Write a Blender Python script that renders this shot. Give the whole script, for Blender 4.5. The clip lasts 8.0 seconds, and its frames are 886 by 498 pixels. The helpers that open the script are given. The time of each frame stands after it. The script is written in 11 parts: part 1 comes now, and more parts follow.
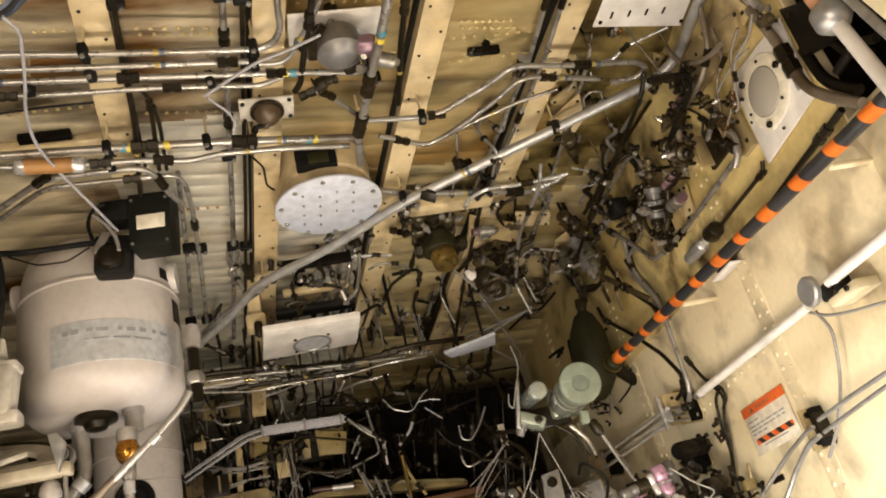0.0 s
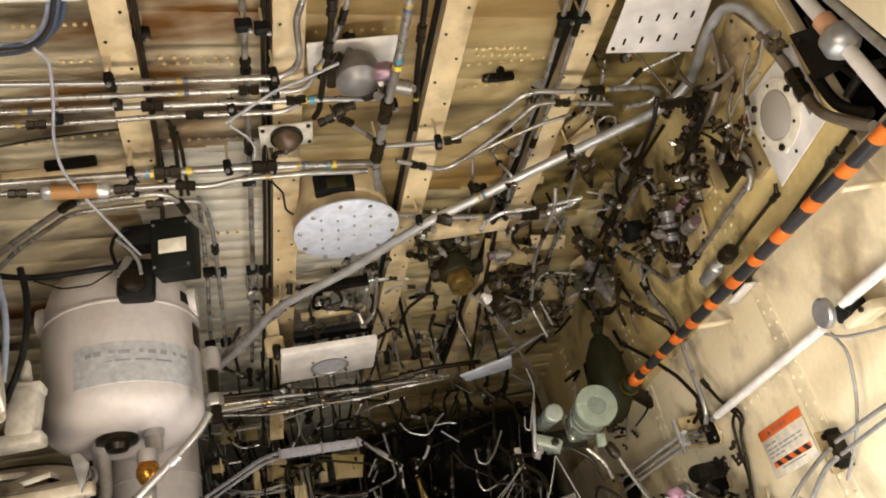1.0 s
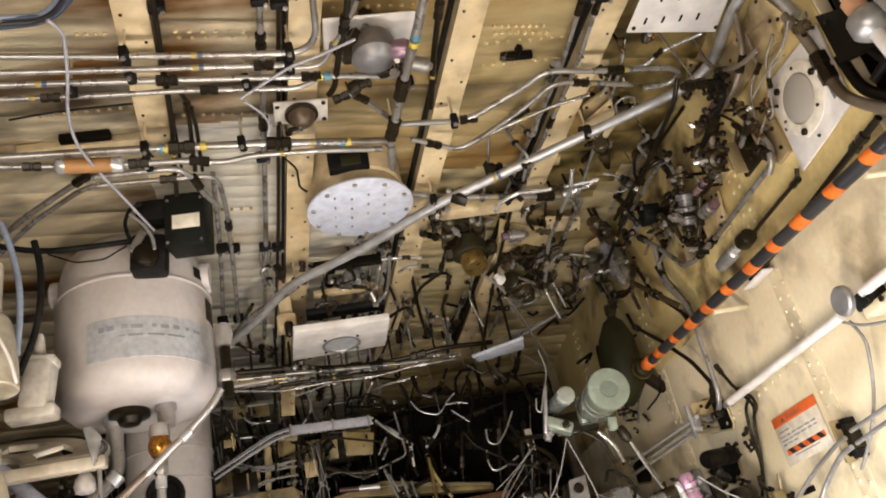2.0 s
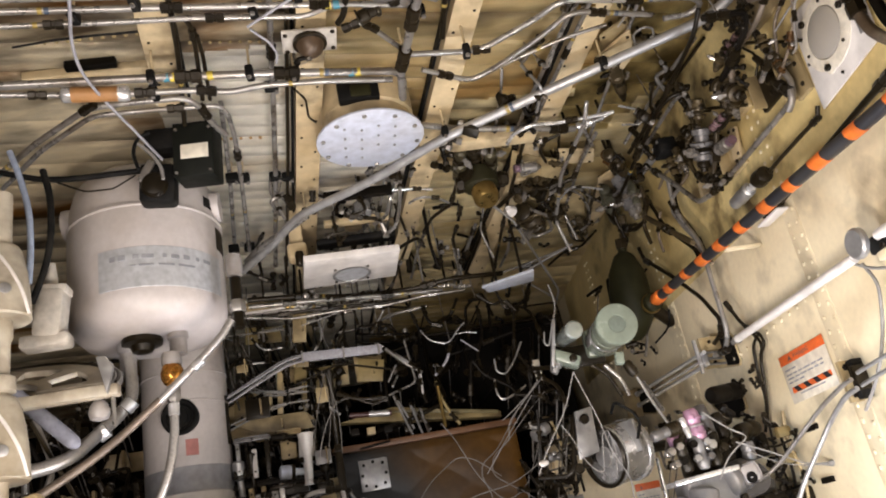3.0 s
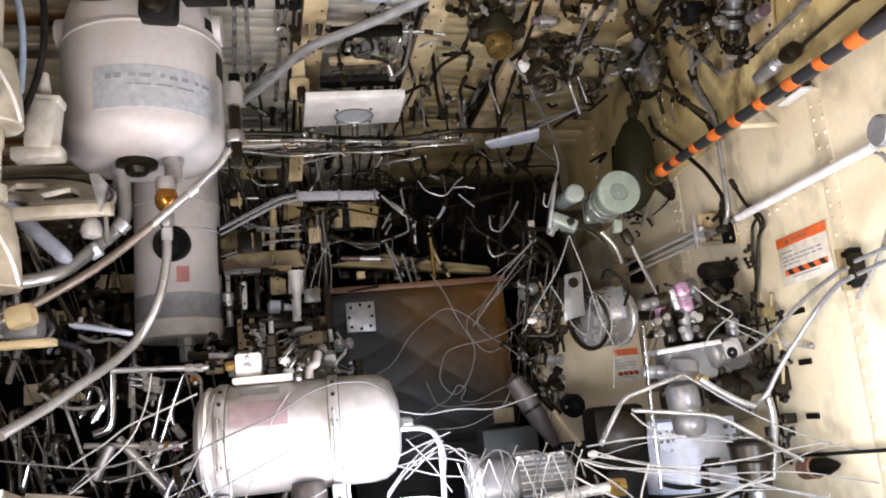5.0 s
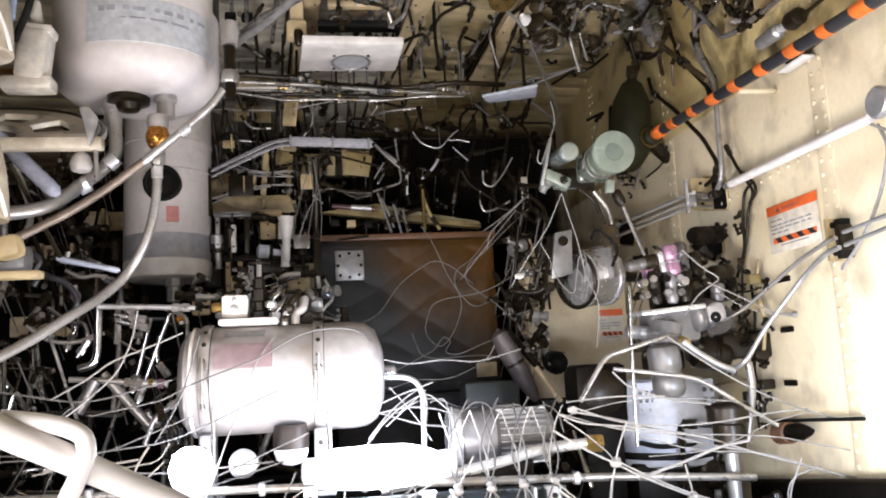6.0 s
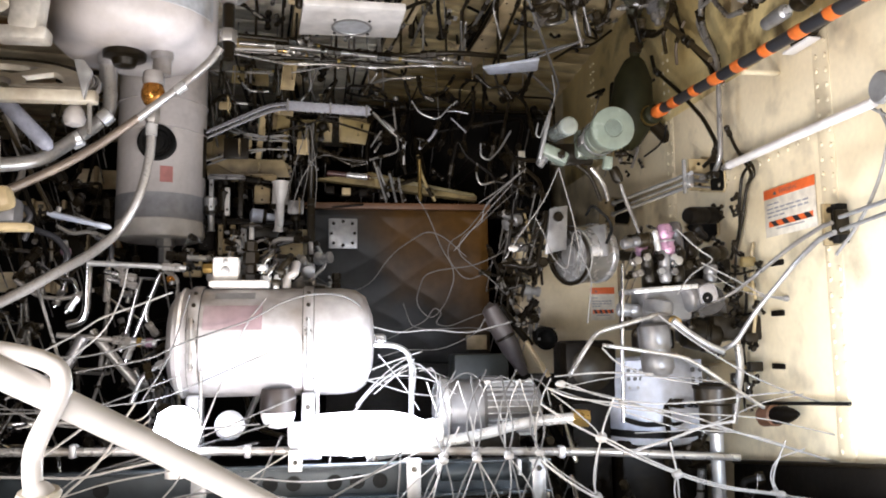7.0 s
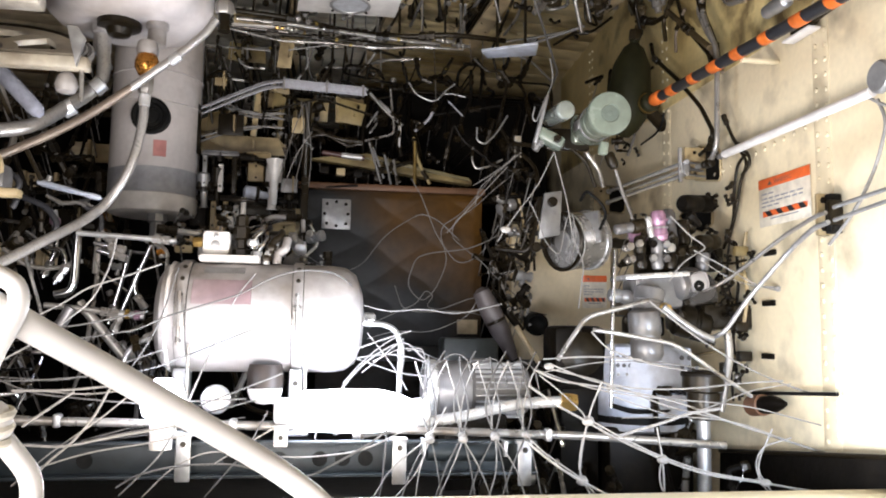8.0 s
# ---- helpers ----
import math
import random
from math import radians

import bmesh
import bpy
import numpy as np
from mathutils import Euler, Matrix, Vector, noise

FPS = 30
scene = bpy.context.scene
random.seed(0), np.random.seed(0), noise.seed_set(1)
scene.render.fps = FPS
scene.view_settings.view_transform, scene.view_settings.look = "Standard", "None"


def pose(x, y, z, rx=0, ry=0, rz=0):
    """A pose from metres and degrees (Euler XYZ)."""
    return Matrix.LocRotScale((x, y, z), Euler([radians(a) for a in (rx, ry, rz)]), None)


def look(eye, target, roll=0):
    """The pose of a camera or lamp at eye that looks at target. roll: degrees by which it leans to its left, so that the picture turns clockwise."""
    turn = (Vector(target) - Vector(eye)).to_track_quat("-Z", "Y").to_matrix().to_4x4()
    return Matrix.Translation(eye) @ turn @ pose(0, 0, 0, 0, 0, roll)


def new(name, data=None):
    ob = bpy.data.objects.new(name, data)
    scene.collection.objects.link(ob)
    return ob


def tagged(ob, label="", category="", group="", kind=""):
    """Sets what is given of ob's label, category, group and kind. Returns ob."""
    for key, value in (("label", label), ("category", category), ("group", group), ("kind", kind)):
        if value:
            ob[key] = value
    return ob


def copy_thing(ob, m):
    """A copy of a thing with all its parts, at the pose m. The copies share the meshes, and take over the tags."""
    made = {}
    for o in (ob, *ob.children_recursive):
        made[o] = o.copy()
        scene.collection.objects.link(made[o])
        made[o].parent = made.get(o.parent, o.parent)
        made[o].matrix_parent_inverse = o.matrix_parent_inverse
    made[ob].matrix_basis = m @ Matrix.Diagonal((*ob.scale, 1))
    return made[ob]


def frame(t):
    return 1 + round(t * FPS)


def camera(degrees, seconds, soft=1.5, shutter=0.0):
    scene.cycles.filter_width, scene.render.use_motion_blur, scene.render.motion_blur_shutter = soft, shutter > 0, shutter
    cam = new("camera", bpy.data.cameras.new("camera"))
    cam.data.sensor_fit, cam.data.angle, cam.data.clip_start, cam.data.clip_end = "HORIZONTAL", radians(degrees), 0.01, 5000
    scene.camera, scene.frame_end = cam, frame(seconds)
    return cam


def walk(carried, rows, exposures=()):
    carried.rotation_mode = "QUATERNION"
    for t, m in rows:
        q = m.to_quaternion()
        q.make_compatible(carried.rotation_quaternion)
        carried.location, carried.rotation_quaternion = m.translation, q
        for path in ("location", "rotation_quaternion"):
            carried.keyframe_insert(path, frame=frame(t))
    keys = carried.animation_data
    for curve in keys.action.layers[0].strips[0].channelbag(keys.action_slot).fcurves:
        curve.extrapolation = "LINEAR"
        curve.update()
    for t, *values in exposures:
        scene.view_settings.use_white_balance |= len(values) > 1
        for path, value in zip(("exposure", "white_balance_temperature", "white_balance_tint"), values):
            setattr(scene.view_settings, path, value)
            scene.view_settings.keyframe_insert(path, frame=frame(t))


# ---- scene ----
cam = camera(57.24, 8.0, soft=1.9)


def aim(x, y, z, yaw, pitch, roll):
    """Eye, degrees to the right of +y, degrees up, degrees of lean."""
    return Matrix.Translation((x, y, z)) @ pose(0, 0, 0, 0, 0, -yaw) @ pose(0, 0, 0, 90 + pitch) @ pose(0, 0, 0, 0, 0, roll)


walk(cam, [
    (0.0, aim(-0.007, -0.054, 1.512, 13.33, 26.16, -14.85)),
    (0.5, aim(-0.010, -0.062, 1.505, 13.04, 27.37, -14.59)),
    (1.0, aim(-0.013, -0.072, 1.497, 12.62, 28.17, -14.67)),
    (1.2, aim(-0.013, -0.072, 1.497, 12.33, 28.21, -14.43)),
    (2.3, aim(-0.012, -0.056, 1.510, 10.82, 25.92, -12.61)),
    (2.5, aim(-0.012, -0.054, 1.512, 10.43, 25.07, -12.42)),
    (3.0, aim(0.003, -0.062, 1.533, 8.90, 21.83, -11.33)),
    (3.5, aim(-0.009, -0.047, 1.536, 8.29, 19.09, -10.07)),
    (4.0, aim(-0.012, -0.037, 1.538, 7.87, 16.47, -8.41)),
    (4.5, aim(-0.012, -0.023, 1.534, 7.75, 14.02, -6.97)),
    (4.7, aim(-0.012, -0.023, 1.534, 7.76, 13.05, -6.51)),
    (5.8, aim(-0.009, -0.021, 1.529, 8.14, 9.09, -3.25)),
    (6.0, aim(-0.009, -0.021, 1.528, 8.20, 8.51, -2.96)),
    (6.5, aim(-0.008, -0.018, 1.524, 8.39, 7.44, -1.71)),
    (7.0, aim(-0.008, -0.010, 1.519, 8.58, 6.71, -0.75)),
    (7.5, aim(-0.005, -0.006, 1.507, 8.66, 6.43, -0.01)),
    (8.0, aim(0.0, 0.0, 1.5, 8.94, 5.96, 0.83)),
], exposures=[(0.0, -0.28, 7700, 14), (0.5, -0.28, 7300, 14), (1.0, -0.28, 7000, 14), (1.2, -0.27, 6950, 14), (2.5, -0.19, 6600, 18), (4.5, -0.04, 5950, 19), (8.0, 0.0, 5950, 16)])

# ---- light: hangar light through the open bay, two work lamps inside, added fills ----
world = bpy.data.worlds.new("hangar_light")
scene.world = world
world.use_nodes = True
world.node_tree.nodes["Background"].inputs[0].default_value = (1.0, 0.93, 0.82, 1)
world.node_tree.nodes["Background"].inputs[1].default_value = 0.006


def lamp(name, kind, where, target, watts, colour, size, size_y=None):
    data = bpy.data.lights.new(name, kind)
    data.energy, data.color = watts, colour
    if kind == "AREA":
        data.shape, data.size, data.size_y = "RECTANGLE", size, size_y or size
    else:
        data.shadow_soft_size = size
    ob = new(name, data)
    ob.matrix_world = look(where, target)
    return ob


WARM = (1.0, 0.92, 0.80)
COOL = (0.84, 0.93, 1.0)
lamp("hangar_opening", "AREA", (-0.30, -0.35, 1.12), (0.4, 1.9, 2.1), 19.5, WARM, 0.7, 0.5)
# Added fill for the side wall, not an opening of its own.
lamp("side_fill_light", "AREA", (-0.75, -0.15, 1.70), (0.9, 2.4, 1.75), 12, WARM, 0.4, 0.4)
# Added fill beside the glowing tube, placed so its light clears the motor.
lamp("work_lamp_fill", "POINT", (0.15, 1.57, 1.47), (0, 1.9, 1.55), 4.6, COOL, 0.03)
lamp("wall_lamp_light", "POINT", (0.80, 1.0, 1.29), (1, 1.3, 1.5), 23.5, COOL, 0.04)
lamp("sill_lamp_light", "AREA", (0.05, 0.86, 1.22), (0.12, 2.7, 2.5), 19, (1.0, 0.90, 0.74), 0.5, 0.12)

# ---- materials ----


def material(name, colour, rough=0.5, metal=0.0, stain=None, amount=0.35, grain=40.0, blotch=4.0, bump=0.15, coat=0.0, vary=0.0, stretch=None, spec=0.5, lo=0.48, hi=0.72, grime=0.0, drift=None, depth=0.78):
    """Paint or metal with grain, stains of another colour and fine relief, at real size."""
    m = bpy.data.materials.new(name)
    m.use_nodes = True
    n, link = m.node_tree.nodes, m.node_tree.links
    b = n["Principled BSDF"]
    co = n.new("ShaderNodeNewGeometry")
    place = co.outputs["Position"]
    if stretch:
        mul = n.new("ShaderNodeVectorMath")
        mul.operation = "MULTIPLY"
        link.new(place, mul.inputs[0])
        mul.inputs[1].default_value = stretch
        place = mul.outputs[0]

    def nz(scale, detail):
        t = n.new("ShaderNodeTexNoise")
        t.inputs["Scale"].default_value, t.inputs["Detail"].default_value = scale, detail
        link.new(place, t.inputs["Vector"])
        return t.outputs["Fac"]

    big, small = nz(blotch, 5), nz(grain, 4)
    ramp = n.new("ShaderNodeValToRGB")
    ramp.color_ramp.elements[0].position, ramp.color_ramp.elements[1].position = lo, hi
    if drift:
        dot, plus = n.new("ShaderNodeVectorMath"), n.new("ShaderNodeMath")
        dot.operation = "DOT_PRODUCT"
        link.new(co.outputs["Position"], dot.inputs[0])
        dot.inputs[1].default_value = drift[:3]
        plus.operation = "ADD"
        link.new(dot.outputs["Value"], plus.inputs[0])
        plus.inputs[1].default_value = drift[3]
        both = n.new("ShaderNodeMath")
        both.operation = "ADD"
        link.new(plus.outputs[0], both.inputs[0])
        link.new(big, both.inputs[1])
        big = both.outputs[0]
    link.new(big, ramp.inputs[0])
    scale = n.new("ShaderNodeMath")
    scale.operation = "MULTIPLY"
    link.new(ramp.outputs[0], scale.inputs[0])
    scale.inputs[1].default_value = amount
    mix = n.new("ShaderNodeMix")
    mix.data_type = "RGBA"
    link.new(scale.outputs[0], mix.inputs[0])
    mix.inputs[6].default_value = (*colour, 1)
    s = stain or tuple(c * 0.45 for c in colour)
    mix.inputs[7].default_value = (*s, 1)
    fine = n.new("ShaderNodeMix")
    fine.data_type, fine.blend_type = "RGBA", "MULTIPLY"
    fr = n.new("ShaderNodeMapRange")
    link.new(small, fr.inputs[0])
    fr.inputs[1].default_value, fr.inputs[2].default_value = 0.3, 0.7
    fr.inputs[3].default_value, fr.inputs[4].default_value = depth, 1.0 + 0.36 * (1 - depth)
    fine.inputs[0].default_value = 1.0
    link.new(mix.outputs[2], fine.inputs[6])
    link.new(fr.outputs[0], fine.inputs[7])
    out = fine.outputs[2]
    if grime:
        spots, drips = nz(11, 8), nz(2.3, 3)
        add = n.new("ShaderNodeMath")
        add.operation = "MULTIPLY"
        link.new(spots, add.inputs[0])
        link.new(drips, add.inputs[1])
        cut = n.new("ShaderNodeMapRange")
        link.new(add.outputs[0], cut.inputs[0])
        cut.inputs[1].default_value, cut.inputs[2].default_value = 0.27, 0.40
        cut.inputs[3].default_value, cut.inputs[4].default_value = 0.0, grime
        dirt = n.new("ShaderNodeMix")
        dirt.data_type = "RGBA"
        link.new(cut.outputs[0], dirt.inputs[0])
        link.new(out, dirt.inputs[6])
        dirt.inputs[7].default_value = (0.06, 0.035, 0.015, 1)
        out = dirt.outputs[2]
    if vary:
        info = n.new("ShaderNodeObjectInfo")
        hsv = n.new("ShaderNodeHueSaturation")
        vr = n.new("ShaderNodeMapRange")
        link.new(info.outputs["Random"], vr.inputs[0])
        vr.inputs[3].default_value, vr.inputs[4].default_value = 1 - vary, 1 + vary
        link.new(vr.outputs[0], hsv.inputs["Value"])
        link.new(out, hsv.inputs["Color"])
        out = hsv.outputs[0]
    link.new(out, b.inputs["Base Color"])
    rr = n.new("ShaderNodeMapRange")
    link.new(small, rr.inputs[0])
    rr.inputs[3].default_value, rr.inputs[4].default_value = max(rough - 0.12, 0.05), min(rough + 0.15, 1)
    link.new(rr.outputs[0], b.inputs["Roughness"])
    b.inputs["Metallic"].default_value = metal
    b.inputs["Coat Weight"].default_value, b.inputs["Specular IOR Level"].default_value = coat, spec
    if bump:
        bp = n.new("ShaderNodeBump")
        bp.inputs["Strength"].default_value, bp.inputs["Distance"].default_value = bump, 0.003
        link.new(small, bp.inputs["Height"])
        link.new(bp.outputs[0], b.inputs["Normal"])
    return m


CREAM = material("cream_primer", (0.61, 0.49, 0.30), 0.45, stain=(0.42, 0.29, 0.13), amount=0.6, grain=25, blotch=5, grime=0.7)
WALL = material("wall_primer", (0.76, 0.665, 0.465), 0.4, stain=(0.64, 0.535, 0.35), amount=0.35, grain=70, blotch=1.6, bump=0.04, grime=0.45, lo=0.42, hi=0.8, depth=0.94)
SKIN = material("stained_skin", (0.84, 0.73, 0.51), 0.40, stain=(0.25, 0.105, 0.016), amount=1.0, grain=55, blotch=6.5, stretch=(0.30, 1.0, 1), bump=0.1, grime=0.95, lo=0.49, hi=0.63, depth=0.88)
SKIN_PALE = material("pale_skin", (0.92, 0.88, 0.76), 0.36, stain=(0.62, 0.46, 0.22), amount=0.6, grain=55, blotch=9, stretch=(0.30, 1.0, 1), bump=0.08, grime=0.4, lo=0.54, hi=0.72, depth=0.88)
SKIN_TAN = material("tan_skin", (0.72, 0.57, 0.29), 0.40, stain=(0.40, 0.205, 0.035), amount=0.9, grain=55, blotch=5, stretch=(0.22, 1.0, 1), bump=0.08, grime=0.6, lo=0.44, hi=0.66, depth=0.88)
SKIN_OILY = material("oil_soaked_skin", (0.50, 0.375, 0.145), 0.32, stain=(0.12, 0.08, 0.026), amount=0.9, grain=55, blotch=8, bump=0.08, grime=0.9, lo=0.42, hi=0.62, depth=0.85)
SKIN_OCHRE = material("ochre_skin", (0.76, 0.64, 0.37), 0.40, stain=(0.32, 0.21, 0.06), amount=0.7, grain=55, blotch=6, stretch=(0.5, 1.0, 1), bump=0.08, grime=0.6, lo=0.46, hi=0.66, depth=0.88)
SOILWALL = material("soiled_wall_primer", (0.70, 0.565, 0.27), 0.42, stain=(0.40, 0.29, 0.11), amount=0.8, grain=60, blotch=4, bump=0.06, grime=0.9, lo=0.42, hi=0.7, depth=0.88)
POSTPALE = material("pale_casting_paint", (0.52, 0.49, 0.44), 0.4, stain=(0.30, 0.26, 0.20), amount=0.7, grain=60, blotch=10, bump=0.06, grime=0.6)
# Soiled primer with the bay end's dimness put into its colour.
DIMMED_PRIMER = material("dimmed_primer", (0.27, 0.205, 0.085), 0.45, stain=(0.07, 0.05, 0.018), amount=0.85, grain=30, blotch=9, bump=0.12, grime=0.8, vary=0.25)
POSTPAINT = material("pale_post_enamel", (0.47, 0.425, 0.34), 0.4, stain=(0.22, 0.175, 0.11), amount=0.8, grain=30, blotch=9, bump=0.08, grime=0.6)
STEEL = material("steel_tube", (0.36, 0.345, 0.325), 0.28, 0.6, stain=(0.13, 0.095, 0.06), amount=0.8, grain=30, blotch=9, bump=0.0)
BRIGHT = material("bright_alloy", (0.70, 0.70, 0.70), 0.24, 0.6, stain=(0.35, 0.32, 0.28), amount=0.5, grain=30, blotch=9, bump=0.0)
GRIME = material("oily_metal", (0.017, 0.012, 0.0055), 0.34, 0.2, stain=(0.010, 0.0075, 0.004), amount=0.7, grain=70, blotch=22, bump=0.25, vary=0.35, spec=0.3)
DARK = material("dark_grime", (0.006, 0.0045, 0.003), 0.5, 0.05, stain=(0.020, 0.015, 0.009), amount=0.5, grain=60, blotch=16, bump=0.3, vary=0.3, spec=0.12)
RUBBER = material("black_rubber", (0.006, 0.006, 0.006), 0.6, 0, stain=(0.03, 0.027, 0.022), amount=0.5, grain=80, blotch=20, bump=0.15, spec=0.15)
DKBLUE = material("dark_blue_sleeve", (0.06, 0.085, 0.13), 0.45, stain=(0.04, 0.05, 0.08), amount=0.5, grain=90, blotch=16, bump=0.1)
SHELL = material("bottle_enamel", (0.38, 0.36, 0.35), 0.35, 0.1, stain=(0.20, 0.17, 0.145), amount=0.8, grain=20, blotch=9, bump=0.05, grime=0.75)
WHITE = material("white_enamel", (0.74, 0.71, 0.68), 0.35, 0, stain=(0.52, 0.47, 0.42), amount=0.5, grain=22, blotch=6, bump=0.06)
TANK = material("tank_enamel", (0.54, 0.505, 0.495), 0.38, 0, stain=(0.38, 0.32, 0.26), amount=0.5, grain=60, blotch=6, bump=0.06, grime=0.25, depth=0.92)
PLATE = material("white_plate", (0.53, 0.57, 0.67), 0.4, 0, stain=(0.50, 0.50, 0.52), amount=0.4, grain=40, blotch=9, bump=0.05)
POLISH = material("polished_tube", (0.62, 0.63, 0.66), 0.13, 1.0, stain=(0.30, 0.28, 0.26), amount=0.5, grain=30, blotch=9, bump=0.0)
CHROME = material("chrome", (0.93, 0.93, 0.93), 0.2, 0.6, amount=0.1, grain=30, blotch=10, bump=0.0)
CASTING = material("dull_casting", (0.19, 0.185, 0.185), 0.36, 0.4, stain=(0.07, 0.06, 0.05), amount=0.7, grain=45, blotch=16, bump=0.2)
GREY = material("grey_alloy", (0.40, 0.40, 0.40), 0.35, 0.6, stain=(0.20, 0.18, 0.16), amount=0.5, grain=50, blotch=14, bump=0.15)
LABEL = material("foil_label", (0.50, 0.52, 0.55), 0.4, 0.2, stain=(0.40, 0.40, 0.42), amount=0.4, grain=60, blotch=12, bump=0.03)
INK = material("label_ink", (0.10, 0.10, 0.11), 0.6, 0, bump=0)
PAPER = material("placard_white", (0.76, 0.71, 0.60), 0.45, 0, stain=(0.62, 0.55, 0.42), amount=0.4, grain=50, blotch=14, bump=0.02)
RED = material("placard_orange_red", (0.76, 0.145, 0.03), 0.45, 0, stain=(0.5, 0.08, 0.03), amount=0.3, bump=0.02)
ORANGE = material("orange_tape", (0.78, 0.18, 0.025), 0.45, 0, stain=(0.32, 0.08, 0.03), amount=0.6, grain=40, blotch=14, bump=0.04)
BLACK = material("black_tape", (0.022, 0.022, 0.026), 0.4, 0, stain=(0.06, 0.055, 0.05), amount=0.4, bump=0.06)
JADE = material("pale_green_paint", (0.205, 0.24, 0.195), 0.22, 0, stain=(0.15, 0.16, 0.10), amount=0.7, grain=30, blotch=10, bump=0.05, coat=0.2)
OLIVE = material("olive_paint", (0.024, 0.023, 0.009), 0.5, 0, spec=0.15, stain=(0.03, 0.025, 0.015), amount=0.5, bump=0.1)
BRASS = material("worn_brass", (0.50, 0.34, 0.11), 0.3, 0.9, stain=(0.16, 0.10, 0.04), amount=0.6, grain=50, blotch=25, bump=0.1)
COPPER = material("orange_anodised", (0.62, 0.27, 0.05), 0.25, 0.8, stain=(0.25, 0.10, 0.03), amount=0.5, grain=50, blotch=25, bump=0.05)
PURPLE = material("purple_solenoid", (0.40, 0.23, 0.33), 0.3, 0.4, stain=(0.30, 0.18, 0.22), amount=0.5, grain=50, blotch=25, bump=0.05)
PINK = material("purple_anodised", (0.22, 0.14, 0.18), 0.3, 0.4, stain=(0.30, 0.18, 0.22), amount=0.5, grain=50, blotch=25, bump=0.05)
# Drift turns the brown dark grey towards low x and low z.
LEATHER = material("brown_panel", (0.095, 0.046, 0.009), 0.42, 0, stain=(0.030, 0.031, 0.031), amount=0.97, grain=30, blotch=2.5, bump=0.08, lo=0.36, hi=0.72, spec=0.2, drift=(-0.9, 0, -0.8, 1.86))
# Near-black that stands in for darkness: unlit walls, recesses and hollows.
UNLIT_BLACK = material("unlit_black", (0.006, 0.0055, 0.005), 0.8, 0, stain=(0.018, 0.015, 0.011), amount=0.5, grain=30, blotch=6, bump=0.3, spec=0.1)
CORD = material("white_cord", (0.24, 0.23, 0.22), 0.6, 0, stain=(0.40, 0.36, 0.30), amount=0.4, grain=120, blotch=20, bump=0.1)
CABLE = material("grey_cable", (0.36, 0.36, 0.40), 0.45, 0, stain=(0.22, 0.20, 0.20), amount=0.4, grain=90, blotch=20, bump=0.08)
SOILED = material("soiled_primer", (0.43, 0.335, 0.18), 0.45, 0, stain=(0.10, 0.07, 0.03), amount=0.85, grain=30, blotch=7, bump=0.12, grime=0.7, vary=0.3)
GREYCORD = material("grey_cord", (0.15, 0.14, 0.13), 0.6, 0, stain=(0.09, 0.08, 0.07), amount=0.5, grain=120, blotch=20, bump=0.1)
# The white cord again, shade put into its colour for strands near the lamp.
SHADED_CORD = material("shaded_cord", (0.10, 0.095, 0.09), 0.6, 0, stain=(0.06, 0.055, 0.05), amount=0.5, grain=120, blotch=20, bump=0.1)
YELLOW = material("yellow_tape", (0.36, 0.26, 0.06), 0.5, 0, stain=(0.25, 0.17, 0.05), amount=0.5, bump=0.04)
BANDED = ("hydraulic_tube", "conduit")
BLUE = material("blue_grey_sleeve", (0.30, 0.36, 0.48), 0.45, 0, stain=(0.22, 0.24, 0.30), amount=0.4, grain=70, blotch=20, bump=0.08)
BEAM = material("blue_grey_beam", (0.022, 0.029, 0.034), 0.4, 0.3, stain=(0.012, 0.012, 0.012), amount=0.6, grain=50, blotch=6, bump=0.1)
FLOOR = material("dark_floor_metal", (0.05, 0.045, 0.038), 0.6, 0, stain=(0.02, 0.018, 0.015), amount=0.6, grain=30, blotch=7, bump=0.3)
CONCRETE = material("hangar_concrete", (0.36, 0.35, 0.33), 0.6, 0, stain=(0.2, 0.19, 0.18), amount=0.5, grain=20, blotch=1.5, bump=0.15)

GLOW = bpy.data.materials.new("lamp_glow")
GLOW.use_nodes = True
GLOW.node_tree.nodes["Principled BSDF"].inputs["Emission Color"].default_value = (0.93, 0.96, 1, 1)
GLOW.node_tree.nodes["Principled BSDF"].inputs["Emission Strength"].default_value = 50.0

GLASS = bpy.data.materials.new("dusty_lens")
GLASS.use_nodes = True
_g = GLASS.node_tree.nodes["Principled BSDF"]
_g.inputs["Base Color"].default_value = (0.55, 0.52, 0.47, 1)
_g.inputs["Roughness"].default_value = 0.22
_g.inputs["Transmission Weight"].default_value = 0.35

# ---- builders ----


def mesh_ob(name, bm, mat, parent=None, smooth=True, flat_angle=40):
    me = bpy.data.meshes.new(name)
    bmesh.ops.recalc_face_normals(bm, faces=bm.faces)
    if smooth:
        for f in bm.faces:
            f.smooth = True
        lim = radians(flat_angle)
        for e in bm.edges:
            e.smooth = len(e.link_faces) == 2 and e.calc_face_angle(0) < lim
    bm.to_mesh(me)
    bm.free()
    me.materials.append(mat)
    ob = new(name, me)
    if parent:
        ob.parent = parent
    return ob


def part(name, bm, mat, parent, label=""):
    ob = mesh_ob(name, bm, mat, parent)
    return tagged(ob, label) if label else ob


def thing(name, m=None, label="", category="", group="", kind=""):
    ob = new(name)
    ob.empty_display_size = 0.05
    if m is not None:
        ob.matrix_world = m
    return tagged(ob, label, category, group, kind)


